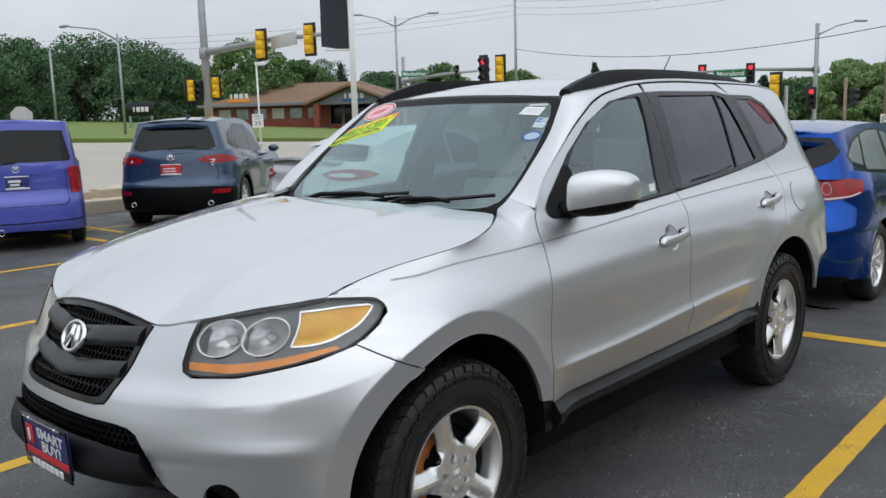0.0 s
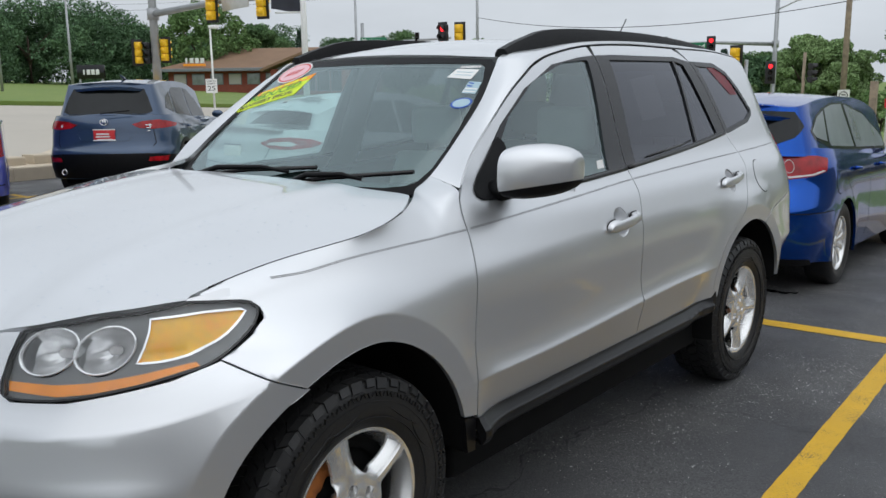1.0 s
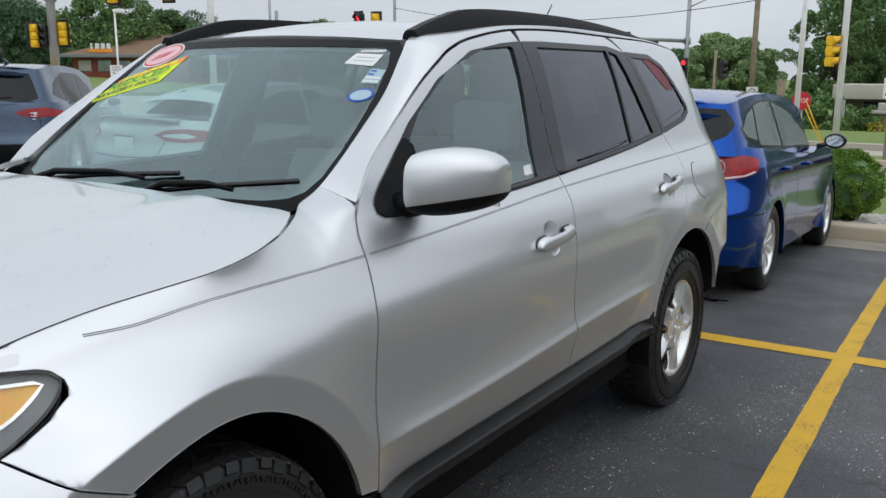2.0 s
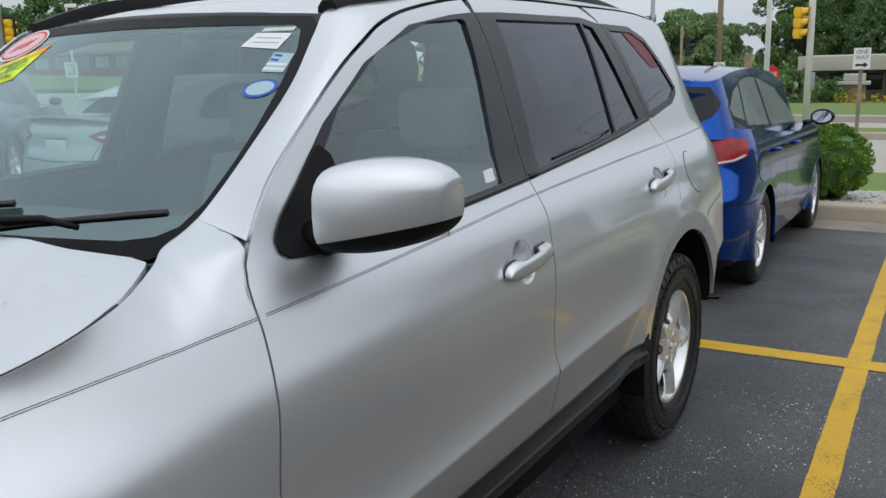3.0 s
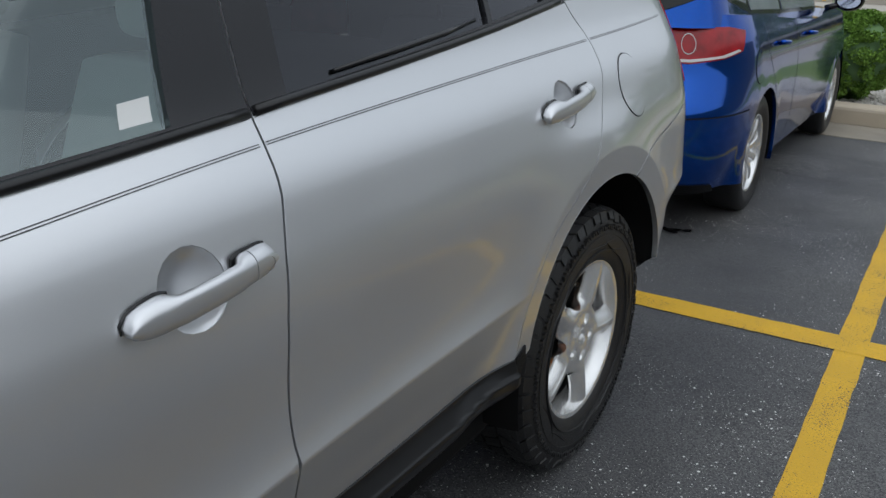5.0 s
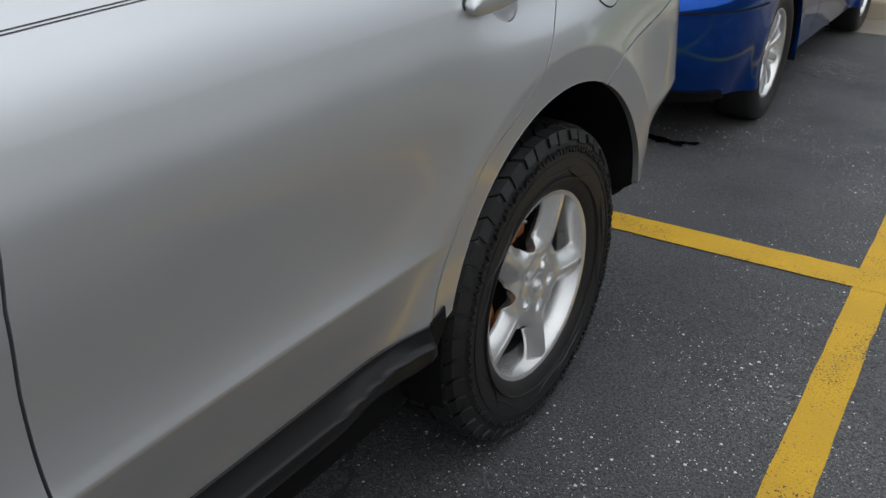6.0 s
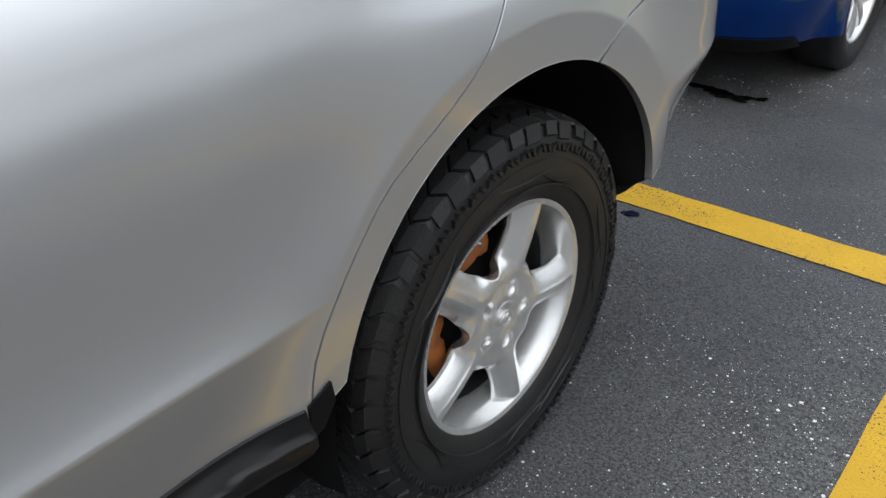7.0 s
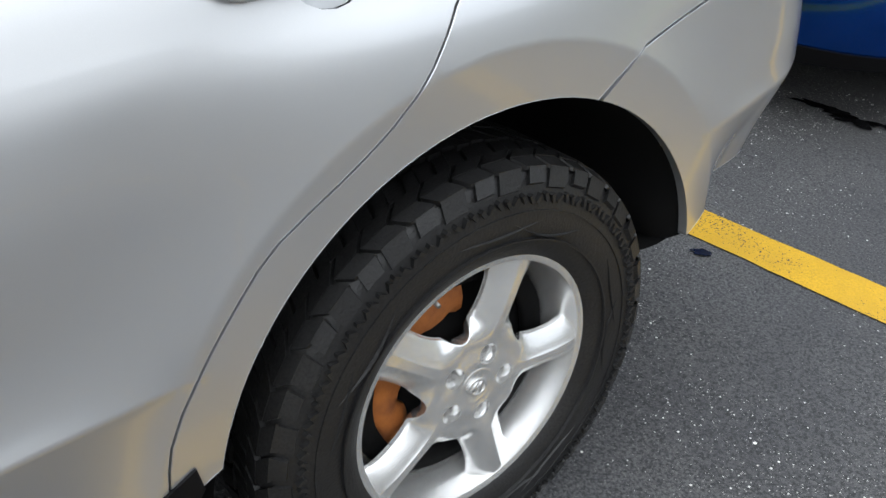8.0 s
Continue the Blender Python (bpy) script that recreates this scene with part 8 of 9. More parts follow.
def pearl_sedan():
    sh = Shape(0.925, -0.95, 3.92, 2.85,
               [(0.15, 0.84), (0.3, 0.88), (0.5, 0.915), (0.7, 0.92), (0.85, 0.905), (0.95, 0.87), (1.05, 0.82)],
               [(0.15, 0.10), (0.4, 0.02), (0.5, 0.0), (0.65, 0.04), (0.85, 0.2), (1.05, 0.45)],
               [(0.15, 0.10), (0.3, 0.03), (0.45, 0.0), (0.65, 0.02), (0.8, 0.07), (0.95, 0.10), (1.1, 0.2)],
               [(-0.98, 0.70), (-0.5, 0.86), (0.0, 0.93), (0.6, 0.98), (1.2, 0.93), (2.2, 0.97), (3.0, 1.02), (3.5, 1.05), (3.95, 1.045)],
               (0.82, 0.25, 3.45, 0.42, 1.9, 2.1, 2.6), [(0.8, 1.33), (1.2, 1.43), (1.6, 1.468), (2.0, 1.46), (2.4, 1.42), (2.8, 1.33), (3.2, 1.2)], 0.335)
    car = thing("sedan", place(90, -5.62, 4.42, 0.0) @ pose(0, -3.92, 0), "pale pearl sedan with slim red tail lights", "car")
    body(car, sh, PEARL, ALLOY, 5)
    H, C = (0, 1.3, 0.6), (0, 1.5, 1.0)
    t1, c1 = sh.low.s1, sh.cab.s1
    tail, ctail = on_tail(sh), on_tail(sh, True)
    W = lambda x: t1 - sh.low.rear(x)  # noqa: E731
    V = lambda x: c1 - sh.cab.rear(x)  # noqa: E731
    for sd in (1, -1):
        sk, cb = mirrored(sh.skin, sd), mirrored(sh.cabin, sd)
        panel("side_window", [(0.95, 1.0), (1.25, 1.26), (1.60, 1.395), (1.82, 1.40), (1.82, 0.99)], cb, DARKGLASS, car, 0.06, lift=0.004, out=C, thick=0.004)
        panel("side_window", [(1.88, 0.99), (1.88, 1.40), (2.2, 1.375), (2.5, 1.28), (2.72, 1.10), (2.70, 1.03)], cb, DARKGLASS, car, 0.06, lift=0.004, out=C, thick=0.004)
        for seam in ([(0.7, 0.3), (0.66, 0.6), (0.72, 0.95)], [(1.84, 0.3), (1.86, 0.6), (1.84, 0.97)], [(2.44, 0.45), (2.58, 0.65), (2.75, 0.85), (2.72, 1.0)]):
            c = spline(seam, 0.05)
            panel("panel_seam", c + [(a + 0.006, b) for a, b in c[::-1]], sk, SEAMDARK, car, 0.06, lift=0.002, out=H, thick=0.0)
        lamp = [(3.30, 0.90), (3.45, 0.945), (sh.low.rear(0.80), 0.965), (sh.low.rear(0.60), 0.95), (sh.low.rear(0.45), 0.90), (sh.low.rear(0.60), 0.84), (sh.low.rear(0.80), 0.83), (3.45, 0.86)]
        tl = panel("tail_light", lamp, sk, REDLENS, car, 0.03, lift=0.010, out=H, thick=0.02, label="slim red tail light with a clear centre")
        panel("reverse_lens", [(sh.low.rear(0.86), 0.885), (sh.low.rear(0.80), 0.92), (sh.low.rear(0.58), 0.905), (sh.low.rear(0.56), 0.885), (sh.low.rear(0.80), 0.865)], sk, CLEARWHITE, tl, 0.02, lift=0.013, out=H, thick=0.003)
    panel("rear_window", both([(0.0, 1.09), (V(0.66), 1.09), (V(0.64), 1.16), (V(0.58), 1.36), (0.0, 1.40)]), ctail, DARKGLASS, car, 0.05, lift=0.006, out=C, thick=0.004)
    panel("boot_seam", both([(0.0, 0.66), (W(0.5), 0.68), (W(0.58), 0.84), (W(0.588), 0.84), (W(0.51), 0.672), (0.0, 0.652)]), tail, SEAMDARK, car, 0.05, lift=0.002, out=H, thick=0.0)
    tail_plate(car, sh, 0.80, WHITEP, GREYP, ())
    panel("lower_bumper", both([(0.0, 0.25), (W(0.8), 0.25), (W(0.82), 0.36), (0.0, 0.38)]), tail, BLACKTRIM, car, 0.05, lift=0.006, out=H, thick=0.02)
    lip = lambda x, y: np.stack([x + 0 * y, y + 0 * x, 1.085 + 0.10 * (y - 3.7) - 0.03 * (x / 0.7) ** 2], -1)  # noqa: E731
    panel("boot_spoiler", both([(0.0, 3.62), (0.62, 3.56), (0.66, 3.70), (0.5, 3.80), (0.0, 3.85)]), lip, PEARL, car, 0.06, out=(0, 3, 0.5), thick=0.03)
    return car


blue_hatchback()
slate_suv()
violet_wagon()
pearl_sedan()

# ---- street furniture, buildings, trees ----
GALV = material("galvanised_steel", (0.36, 0.37, 0.38), 0.45, 0.5, var=0.15, vscale=3)
WHITEPOLE = material("white_painted_pole", (0.80, 0.80, 0.78), 0.5, var=0.12, vscale=3)
TIMBER = material("weathered_timber", (0.30, 0.24, 0.17), 0.9, color2=(0.20, 0.16, 0.12), vscale=5, bump=0.4, bscale=60)
SIGYEL = material("signal_yellow", (0.86, 0.50, 0.010), 0.45, var=0.12, vscale=8)
SIGBLK = material("signal_black", (0.012, 0.012, 0.013), 0.5, var=0.2)
REDGLOW = material("lit_red_lens", (0.5, 0.01, 0.01), 0.3, emit=(1.0, 0.025, 0.035), emit_strength=1.7)
DARKLENS = material("unlit_lens", (0.02, 0.015, 0.012), 0.2)
SIGNGREEN = material("sign_green", (0.008, 0.17, 0.075), 0.4, var=0.06)
SIGNWHITE = material("sign_white", (0.76, 0.76, 0.74), 0.45, var=0.06)
SIGNRED = material("sign_red", (0.55, 0.02, 0.03), 0.4, var=0.08)
SIGNBACK = material("sign_bare_metal", (0.55, 0.55, 0.54), 0.4, 0.4, var=0.1)
BANNER = material("dark_banner_cloth", (0.035, 0.037, 0.050), 0.8, var=0.25, vscale=2)
CABLE = material("cable_black", (0.02, 0.02, 0.022), 0.6)
ROOFTILE = material("brown_shingle", (0.25, 0.155, 0.095), 0.9, color2=(0.20, 0.12, 0.075), vscale=0.6, grain=0.2, gscale=9, bump=0.6, bscale=8)
BRICK = material("red_brick", (0.30, 0.085, 0.055), 0.9, color2=(0.22, 0.06, 0.045), vscale=2.0, grain=0.25, gscale=14)
FASCIA = material("grey_fascia", (0.20, 0.21, 0.23), 0.7, var=0.1)
STUCCO = material("pale_stucco", (0.50, 0.48, 0.44), 0.85, var=0.1, vscale=0.6)
CANOPY = material("pale_canopy", (0.52, 0.48, 0.42), 0.8, var=0.12, vscale=0.5)
BARK = material("bark", (0.10, 0.075, 0.055), 0.95, color2=(0.06, 0.045, 0.035), vscale=4, bump=0.8, bscale=20)


def leaf_material(name, a, b):
    m = material(name, a, 0.8, color2=b, vscale=0.35, grain=0.3, gscale=3.0, spec=0.12)
    n, l = m.node_tree.nodes, m.node_tree.links
    bs = n["Principled BSDF"]
    src = bs.inputs["Base Color"].links[0].from_socket
    geo = [x for x in n if x.type == "NEW_GEOMETRY"][0]
    hs = n.new("ShaderNodeHueSaturation")
    r = n.new("ShaderNodeMapRange")
    r.inputs["To Min"].default_value, r.inputs["To Max"].default_value = 0.65, 1.35
    l.new(geo.outputs["Random Per Island"], r.inputs["Value"])
    l.new(r.outputs[0], hs.inputs["Value"])
    l.new(src, hs.inputs["Color"])
    l.new(hs.outputs[0], bs.inputs["Base Color"])
    return m


LEAF = leaf_material("green_leaves", (0.150, 0.250, 0.095), (0.200, 0.310, 0.115))
LEAFDARK = leaf_material("dark_leaves", (0.118, 0.208, 0.092), (0.165, 0.262, 0.108))
LEAFPALE = leaf_material("pale_leaves", (0.245, 0.364, 0.157), (0.306, 0.410, 0.195))
LEAFDEEP = leaf_material("deep_green_leaves", (0.100, 0.182, 0.098), (0.138, 0.230, 0.112))
SPRUCE = leaf_material("spruce_needles", (0.049, 0.087, 0.063), (0.070, 0.115, 0.087))
SHRUB = leaf_material("boxwood_leaves", (0.135, 0.255, 0.040), (0.205, 0.330, 0.060))
FLOWERS = leaf_material("yellow_flowers", (0.55, 0.42, 0.02), (0.30, 0.32, 0.04))


def leaf_cloud(clumps, per, size, rng, flat=0.6):
    """Small leaf blades scattered in the outer part of many clumps, as vertex and face arrays."""
    P = []
    for cx, cy, cz, r in clumps:
        n = per
        u = rng.normal(size=(n, 3))
        u /= np.linalg.norm(u, axis=1, keepdims=True)
        rad = r * rng.uniform(0.40, 1.05, (n, 1)) ** 0.5
        P.append(np.array([cx, cy, cz]) + u * rad * np.array([1, 1, 0.8]))
    P = np.concatenate(P)
    n = len(P)
    a = rng.normal(size=(n, 3))
    a /= np.linalg.norm(a, axis=1, keepdims=True)
    b = np.cross(a, rng.normal(size=(n, 3)))
    b /= np.linalg.norm(b, axis=1, keepdims=True)
    s = size * rng.uniform(0.6, 1.4, (n, 1))
    V = np.stack([P - a * s, P + b * s * flat, P + a * s, P - b * s * flat], 1).reshape(-1, 3)
    F = np.arange(4 * n).reshape(-1, 4)
    return V, F


def tree(x, y, height, spread, mat, seed, label, per=90, clumps=60, leaf=0.30, base=None, trunk_show=0.22, puff=(0.16, 0.28)):
    """A broad-leaved tree: tapered trunk, forked limbs, a ragged crown of many clumps of leaves."""
    rng = np.random.default_rng(seed)
    z0 = terrain(x, y) - 0.2 if base is None else base
    t = thing("tree", pose(x, y, z0), label, "tree", "trees")
    bm = sweep([(0, 0, 0), (0.05 * spread * rng.normal() * 0.3, 0.1, height * 0.3), (0.1, -0.05, height * 0.62)], [0.035 * height * 0.8, 0.025 * height, 0.008 * height], 9)
    part("trunk", bm, BARK, t)
    cs = []
    for k in range(6):
        a = 2 * math.pi * k / 6 + rng.uniform(-0.4, 0.4)
        e = Vector((math.cos(a) * spread * 0.55, math.sin(a) * spread * 0.55, height * rng.uniform(0.5, 0.8)))
        part("limb", sweep([(0, 0, height * rng.uniform(0.22, 0.4)), e * 0.55 + Vector((0, 0, height * 0.18)), e], [0.014 * height, 0.009 * height, 0.003 * height], 6), BARK, t)
    lobes = [(rng.uniform(0, 6.28), rng.uniform(0.7, 1.25)) for _ in range(7)]
    for k in range(clumps):
        f = (k + rng.uniform(0, 1)) / clumps
        zz = height * (trunk_show + (1 - trunk_show) * f)
        prof = math.sin(math.pi * min(1.0, 0.12 + 0.86 * f)) ** 0.55
        a = rng.uniform(0, 6.28)
        lob = 1 + 0.22 * sum(w * math.cos(a - p) for p, w in lobes) / 2.2
        r = spread * prof * lob * math.sqrt(rng.uniform(0.25, 1.0))
        cs.append((r * math.cos(a), r * math.sin(a), zz, spread * rng.uniform(*puff)))
    V, F = leaf_cloud(cs, per, leaf, rng)
    me = bpy.data.meshes.new("crown")
    me.from_pydata(V.tolist(), [], F.tolist())
    me.materials.append(mat)
    ob = new("crown", me)
    ob.parent = t
    return t


def spruce(x, y, height, spread, seed, label):
    rng = np.random.default_rng(seed)
    t = thing("spruce", pose(x, y, terrain(x, y) - 0.2), label, "tree", "trees")
    part("trunk", sweep([(0, 0, 0), (0, 0, height * 0.5), (0, 0, height)], [0.02 * height, 0.012 * height, 0.002 * height], 8), BARK, t)
    cs = []
    for k in range(70):
        f = (k + rng.uniform(0, 1)) / 70
        a, r = rng.uniform(0, 6.28), spread * (1 - f) ** 0.8 * rng.uniform(0.3, 1.0)
        cs.append((r * math.cos(a), r * math.sin(a), height * (0.08 + 0.92 * f) - 0.1 * r, 0.12 * spread + 0.18 * spread * (1 - f)))
    V, F = leaf_cloud(cs, 60, 0.022 * height, rng, 0.3)
    me = bpy.data.meshes.new("crown")
    me.from_pydata(V.tolist(), [], F.tolist())
    me.materials.append(SPRUCE)
    ob = new("crown", me)
    ob.parent = t
    return t


def shrub(x, y, r, h, seed):
    """A clipped round bush: short stems inside a dense skin of little leaves."""
    rng = np.random.default_rng(seed)
    t = thing("shrub", pose(x, y, terrain(x, y) + 0.08), "clipped round green shrub on gravel", "shrub", "shrubs")
    for k in range(5):
        a = 2 * math.pi * k / 5
        part("stem", sweep([(0.04 * math.cos(a), 0.04 * math.sin(a), 0), (r * 0.4 * math.cos(a), r * 0.4 * math.sin(a), h * 0.6)], [0.02, 0.008], 6), BARK, t)
    cs = []
    for k in range(260):
        u = rng.normal(size=3)
        u /= np.linalg.norm(u)
        q = rng.uniform(0.84, 0.94)
        cs.append((u[0] * r * q, u[1] * r * q, h * 0.5 + u[2] * h * 0.5 * q, 0.060))
    V, F = leaf_cloud(cs, 120, 0.013, rng, 0.6)
    keep = V[:, 2] > -0.02
    V[~keep, 2] = 0.0
    me = bpy.data.meshes.new("leaves")
    me.from_pydata(V.tolist(), [], F.tolist())
    me.materials.append(SHRUB)
    ob = new("leaves", me)
    ob.parent = t
    core = bmesh.new()
    bmesh.ops.create_icosphere(core, subdivisions=3, radius=1.0, matrix=Matrix.Translation((0, 0, h * 0.5)) @ Matrix.Diagonal((r * 0.80, r * 0.80, h * 0.41, 1)))
    for v in core.verts:
        v.co += v.normal * 0.03 * noise.noise(v.co * 6)
    part("inner_foliage", core, LEAFDARK, t)
    return t


def signal_head(parent_m, facing, lit, housing, label, plate=True, lamps=3, h=0.30):
    """A traffic signal head of stacked lamp sections with visors, on a back board; facing is the way the lamps look, degrees."""
    s = thing("traffic_signal", parent_m @ pose(0, 0, 0, 0, 0, facing), label, "traffic light", "traffic signals")
    for k in range(lamps):
        z = (lamps - 1) / 2 * h - k * h
        sec = part("lamp_section", box(h * 0.92, 0.19, h - 0.012, (0, 0.04, z - h / 2), 0.035, 3), housing, s)
        part("back_dome", lathe([(0.0, h * 0.40), (0.035, h * 0.34), (0.055, 0.0001)], 16), housing, sec).matrix_basis = pose(0, 0.13, z, 0, 0, 90)
        part("lens", lathe([(0.0, h * 0.36), (0.025, h * 0.25), (0.035, 0.0001)], 20), REDGLOW if lit == k else DARKLENS, sec).matrix_basis = pose(0, -0.06, z, 0, 0, -90)
        vis = lathe([(0.0, h * 0.40), (0.20, h * 0.40), (0.20, h * 0.385), (0.0, h * 0.385)], 20)
        bmesh.ops.bisect_plane(vis, geom=vis.verts[:] + vis.edges[:] + vis.faces[:], plane_co=(0.0, 0, -0.10), plane_no=(0.5, 0, -1), clear_outer=True)
        part("visor", vis, housing, sec).matrix_basis = pose(0, -0.06, z, 0, 0, -90)
    if plate:
        part("back_board", box(h + 0.16, 0.012, lamps * h + 0.16, (0, -0.05, -lamps * h / 2 - 0.08), 0.004), SIGBLK, s)
    return s


def pole(x, y, h, r, mat, label, name="pole", r2=None, group="poles", base=None):
    z = terrain(x, y) - 0.15 if base is None else base
    p = thing(name, pose(x, y, z), label, name.replace("_", " "), group)
    part("shaft", rod((0, 0, 0), (0, 0, h), r, r2 or r * 0.7, 14), mat, p)
    part("base_plate", box(r * 4, r * 4, 0.05, (0, 0, 0.13), 0.01), mat, p)
    return p


def street_lamp(x, y, h, arm, mat=GALV, double=True, length=2.6):
    p = pole(x, y, h, 0.11, mat, "grey steel street lamp with slim arms", "street_lamp", 0.07, group="street lamps")
    for sg in ((1, -1) if double else (1,)):
        d = Vector((math.cos(radians(arm)) * sg, math.sin(radians(arm)) * sg, 0))
        part("arm", sweep([(0, 0, h - 0.7), d * (length * 0.5) + Vector((0, 0, h - 0.15)), d * length + Vector((0, 0, h + 0.12))], [0.05, 0.04, 0.03], 8), mat, p)
        lm = part("lamp_head", box(0.75, 0.26, 0.12, (0, 0, 0), 0.04), mat, p)
        lm.matrix_basis = Matrix.Translation(d * (length + 0.3) + Vector((0, 0, h + 0.08))) @ pose(0, 0, 0, 0, 0, arm)
    return p


def flat_sign(x, y, z, w, h, face, mat, label, name="sign", octagon=False, back=None):
    """A sheet-metal sign looking along the angle face (degrees); the thing's own x runs along the sign."""
    s = thing(name, pose(x, y, z, 0, 0, face + 90), label, "road sign", "road signs")
    if octagon:
        bm = bmesh.new()
        bmesh.ops.create_cone(bm, cap_ends=True, segments=8, radius1=w / 2 / math.cos(math.pi / 8), radius2=w / 2 / math.cos(math.pi / 8), depth=0.006, matrix=pose(0, 0, 0, 90, 0, 0) @ pose(0, 0, 0, 0, 0, 22.5))
    else:
        bm = box(w, 0.006, h, (0, 0, -h / 2), 0.002)
    part("board", bm, mat, s, smooth=False)
    return s


FRONT = pose(0, -0.006, 0, 90, 0, 0)


def mast_arm(x, y, h, tip, z_arm, label):
    """A signal mast: an upright and a long tapering arm to a tip in plan."""
    m = pole(x, y, h, 0.16, GALV, label, "signal_mast", 0.11, group="signal masts")
    z0 = terrain(x, y) - 0.15
    d = Vector((tip[0] - x, tip[1] - y, 0))
    part("arm", sweep([(0, 0, z_arm[0] - z0), d * 0.5 + Vector((0, 0, (z_arm[0] + z_arm[1]) / 2 + 0.12 - z0)), d + Vector((0, 0, z_arm[1] - z0))], [0.12, 0.09, 0.06], 10), GALV, m)
    part("collar", lathe([(z_arm[0] - z0 - 0.2, 0.17), (z_arm[0] - z0 - 0.2, 0.20), (z_arm[0] - z0 + 0.2, 0.20), (z_arm[0] - z0 + 0.2, 0.15)], 16, axis="z"), GALV, m)
    return m


# junction beyond the lot
mast_arm(-25.1, 15.95, 9.5, (-17.3, 15.9), (4.02, 4.12), "grey steel signal mast with a long arm")
signal_head(pose(-21.15, 15.55, 4.02), 196, 9, SIGYEL, "yellow traffic signal on a mast arm", h=0.29)
signal_head(pose(-18.93, 15.78, 4.02), 196, 9, SIGYEL, "yellow traffic signal on a mast arm", h=0.29)
tagged(part("street_blank", box(1.35, 0.02, 0.42, (0, 0, -0.21), 0.006), SIGNBACK), "bare metal back of a street name sign", "road sign").matrix_basis = pose(-20.25, 15.8, 4.09, 0, -3, 0)
signal_head(pose(-25.42, 15.46, 2.71), 262, 9, SIGYEL, "yellow traffic signal on the mast's side", h=0.25)
signal_head(pose(-24.92, 16.22, 2.80), 200, 9, SIGYEL, "yellow traffic signal on the mast's side", h=0.25)
signal_head(pose(-25.28, 15.72, 2.70), 20, 9, SIGBLK, "black traffic signal on the mast's side", plate=False, h=0.25)
tagged(part("push_button_box", box(0.5, 0.4, 0.3, (0, 0, 0), 0.03), SIGYEL), "yellow control box on the mast", "box").matrix_basis = pose(-25.0, 15.75, 1.45)

bp = pole(-12.2, 11.48, 6.2, 0.075, WHITEPOLE, "white painted banner pole beside the lot", "banner_pole", 0.06)
ban = bmesh.new()
vs = []
for i in range(9):
    u = i / 8
    vs.append([ban.verts.new((-0.06 - 0.62 * u * (0.82 + 0.18 * v) - 0.12 * (1 - v) * u, 0.05 * math.sin(u * 5 + v * 2), 3.05 - terrain(-12.2, 11.48) + 0.15 + 1.9 * v + 0.10 * u)) for v in np.linspace(0, 1, 8)])
for a, b in zip(vs, vs[1:]):
    for i in range(7):
        ban.faces.new((a[i], a[i + 1], b[i + 1], b[i]))
part("banner", ban, BANNER, bp, "dark hanging banner").rotation_euler = (0, 0, radians(40))
for zz in (3.2, 5.1):
    part("banner_bar", rod((0, 0, zz + 0.3), (-0.62 * math.cos(radians(40)), -0.62 * math.sin(radians(40)), zz + 0.3), 0.02), WHITEPOLE, bp)

street_lamp(-39.8, 40.5, 8.6, 44, length=2.3)
mast_arm(-39.6, 40.9, 5.9, (-30.0, 38.5), (3.95, 4.15), "grey steel signal mast with a long arm")
g = flat_sign(-37.6, 39.9, 4.33, 1.7, 0.42, -46, SIGNGREEN, "green street name sign with white lettering")
words("Manhattan", 0.34, SIGNWHITE, g, FRONT, width=1.5, bold=0.004)
signal_head(pose(-33.3, 39.3, 4.2), -46 + 90, 9, SIGBLK, "black traffic signal far off", plate=False)
pole(-39.7, 53.8, 13, 0.13, GALV, "tall grey pole far off", "lamp_pole", 0.09)
sp = pole(-18.7, 24.45, 3.2, 0.06, GALV, "short post with traffic signals", "signal_post", 0.06)
signal_head(pose(-18.90, 24.40, 3.25), -5, 0, SIGBLK, "black traffic signal showing red", h=0.32)
signal_head(pose(-18.44, 24.78, 3.25), 190, 9, SIGYEL, "yellow traffic signal on a post", h=0.32)
street_lamp(-15.2, 50.1, 7.9, 60, double=False, length=2.8)
mast_arm(-15.25, 50.3, 7.9, (-20.5, 43.5), (3.55, 3.5), "grey steel signal mast with a long arm")
g = flat_sign(-17.55, 43.85, 3.33, 1.8, 0.42, -66, SIGNGREEN, "green street name sign with white lettering")
words("Moreland", 0.34, SIGNWHITE, g, FRONT, width=1.38, bold=0.004)
signal_head(pose(-16.21, 43.29, 3.28), -66 + 90, 0, SIGBLK, "black traffic signal showing red", h=0.30)
signal_head(pose(-19.73, 45.0, 3.45), -66 + 90, 0, SIGBLK, "black traffic signal showing red", h=0.30)
signal_head(pose(-12.42, 41.5, 1.86), -66 + 90, 0, SIGBLK, "black traffic signal showing red", h=0.30)
pole(-12.30, 41.7, 3.9, 0.06, GALV, "short grey steel signal post", "signal_post", 0.06)
signal_head(pose(-8.20, 26.03, 2.09), 172, 9, SIGYEL, "yellow traffic signal seen from behind", h=0.29)
pole(-7.9, 26.2, 3.1, 0.06, GALV, "short grey steel signal post", "signal_post", 0.06)
signal_head(pose(-10.08, 40.18, 1.80), 95, 9, SIGBLK, "black traffic signal seen from the side", plate=False)
pole(-10.40, 40.1, 4.2, 0.07, TIMBER, "weathered wooden signal post by the road", "signal_post", 0.07)

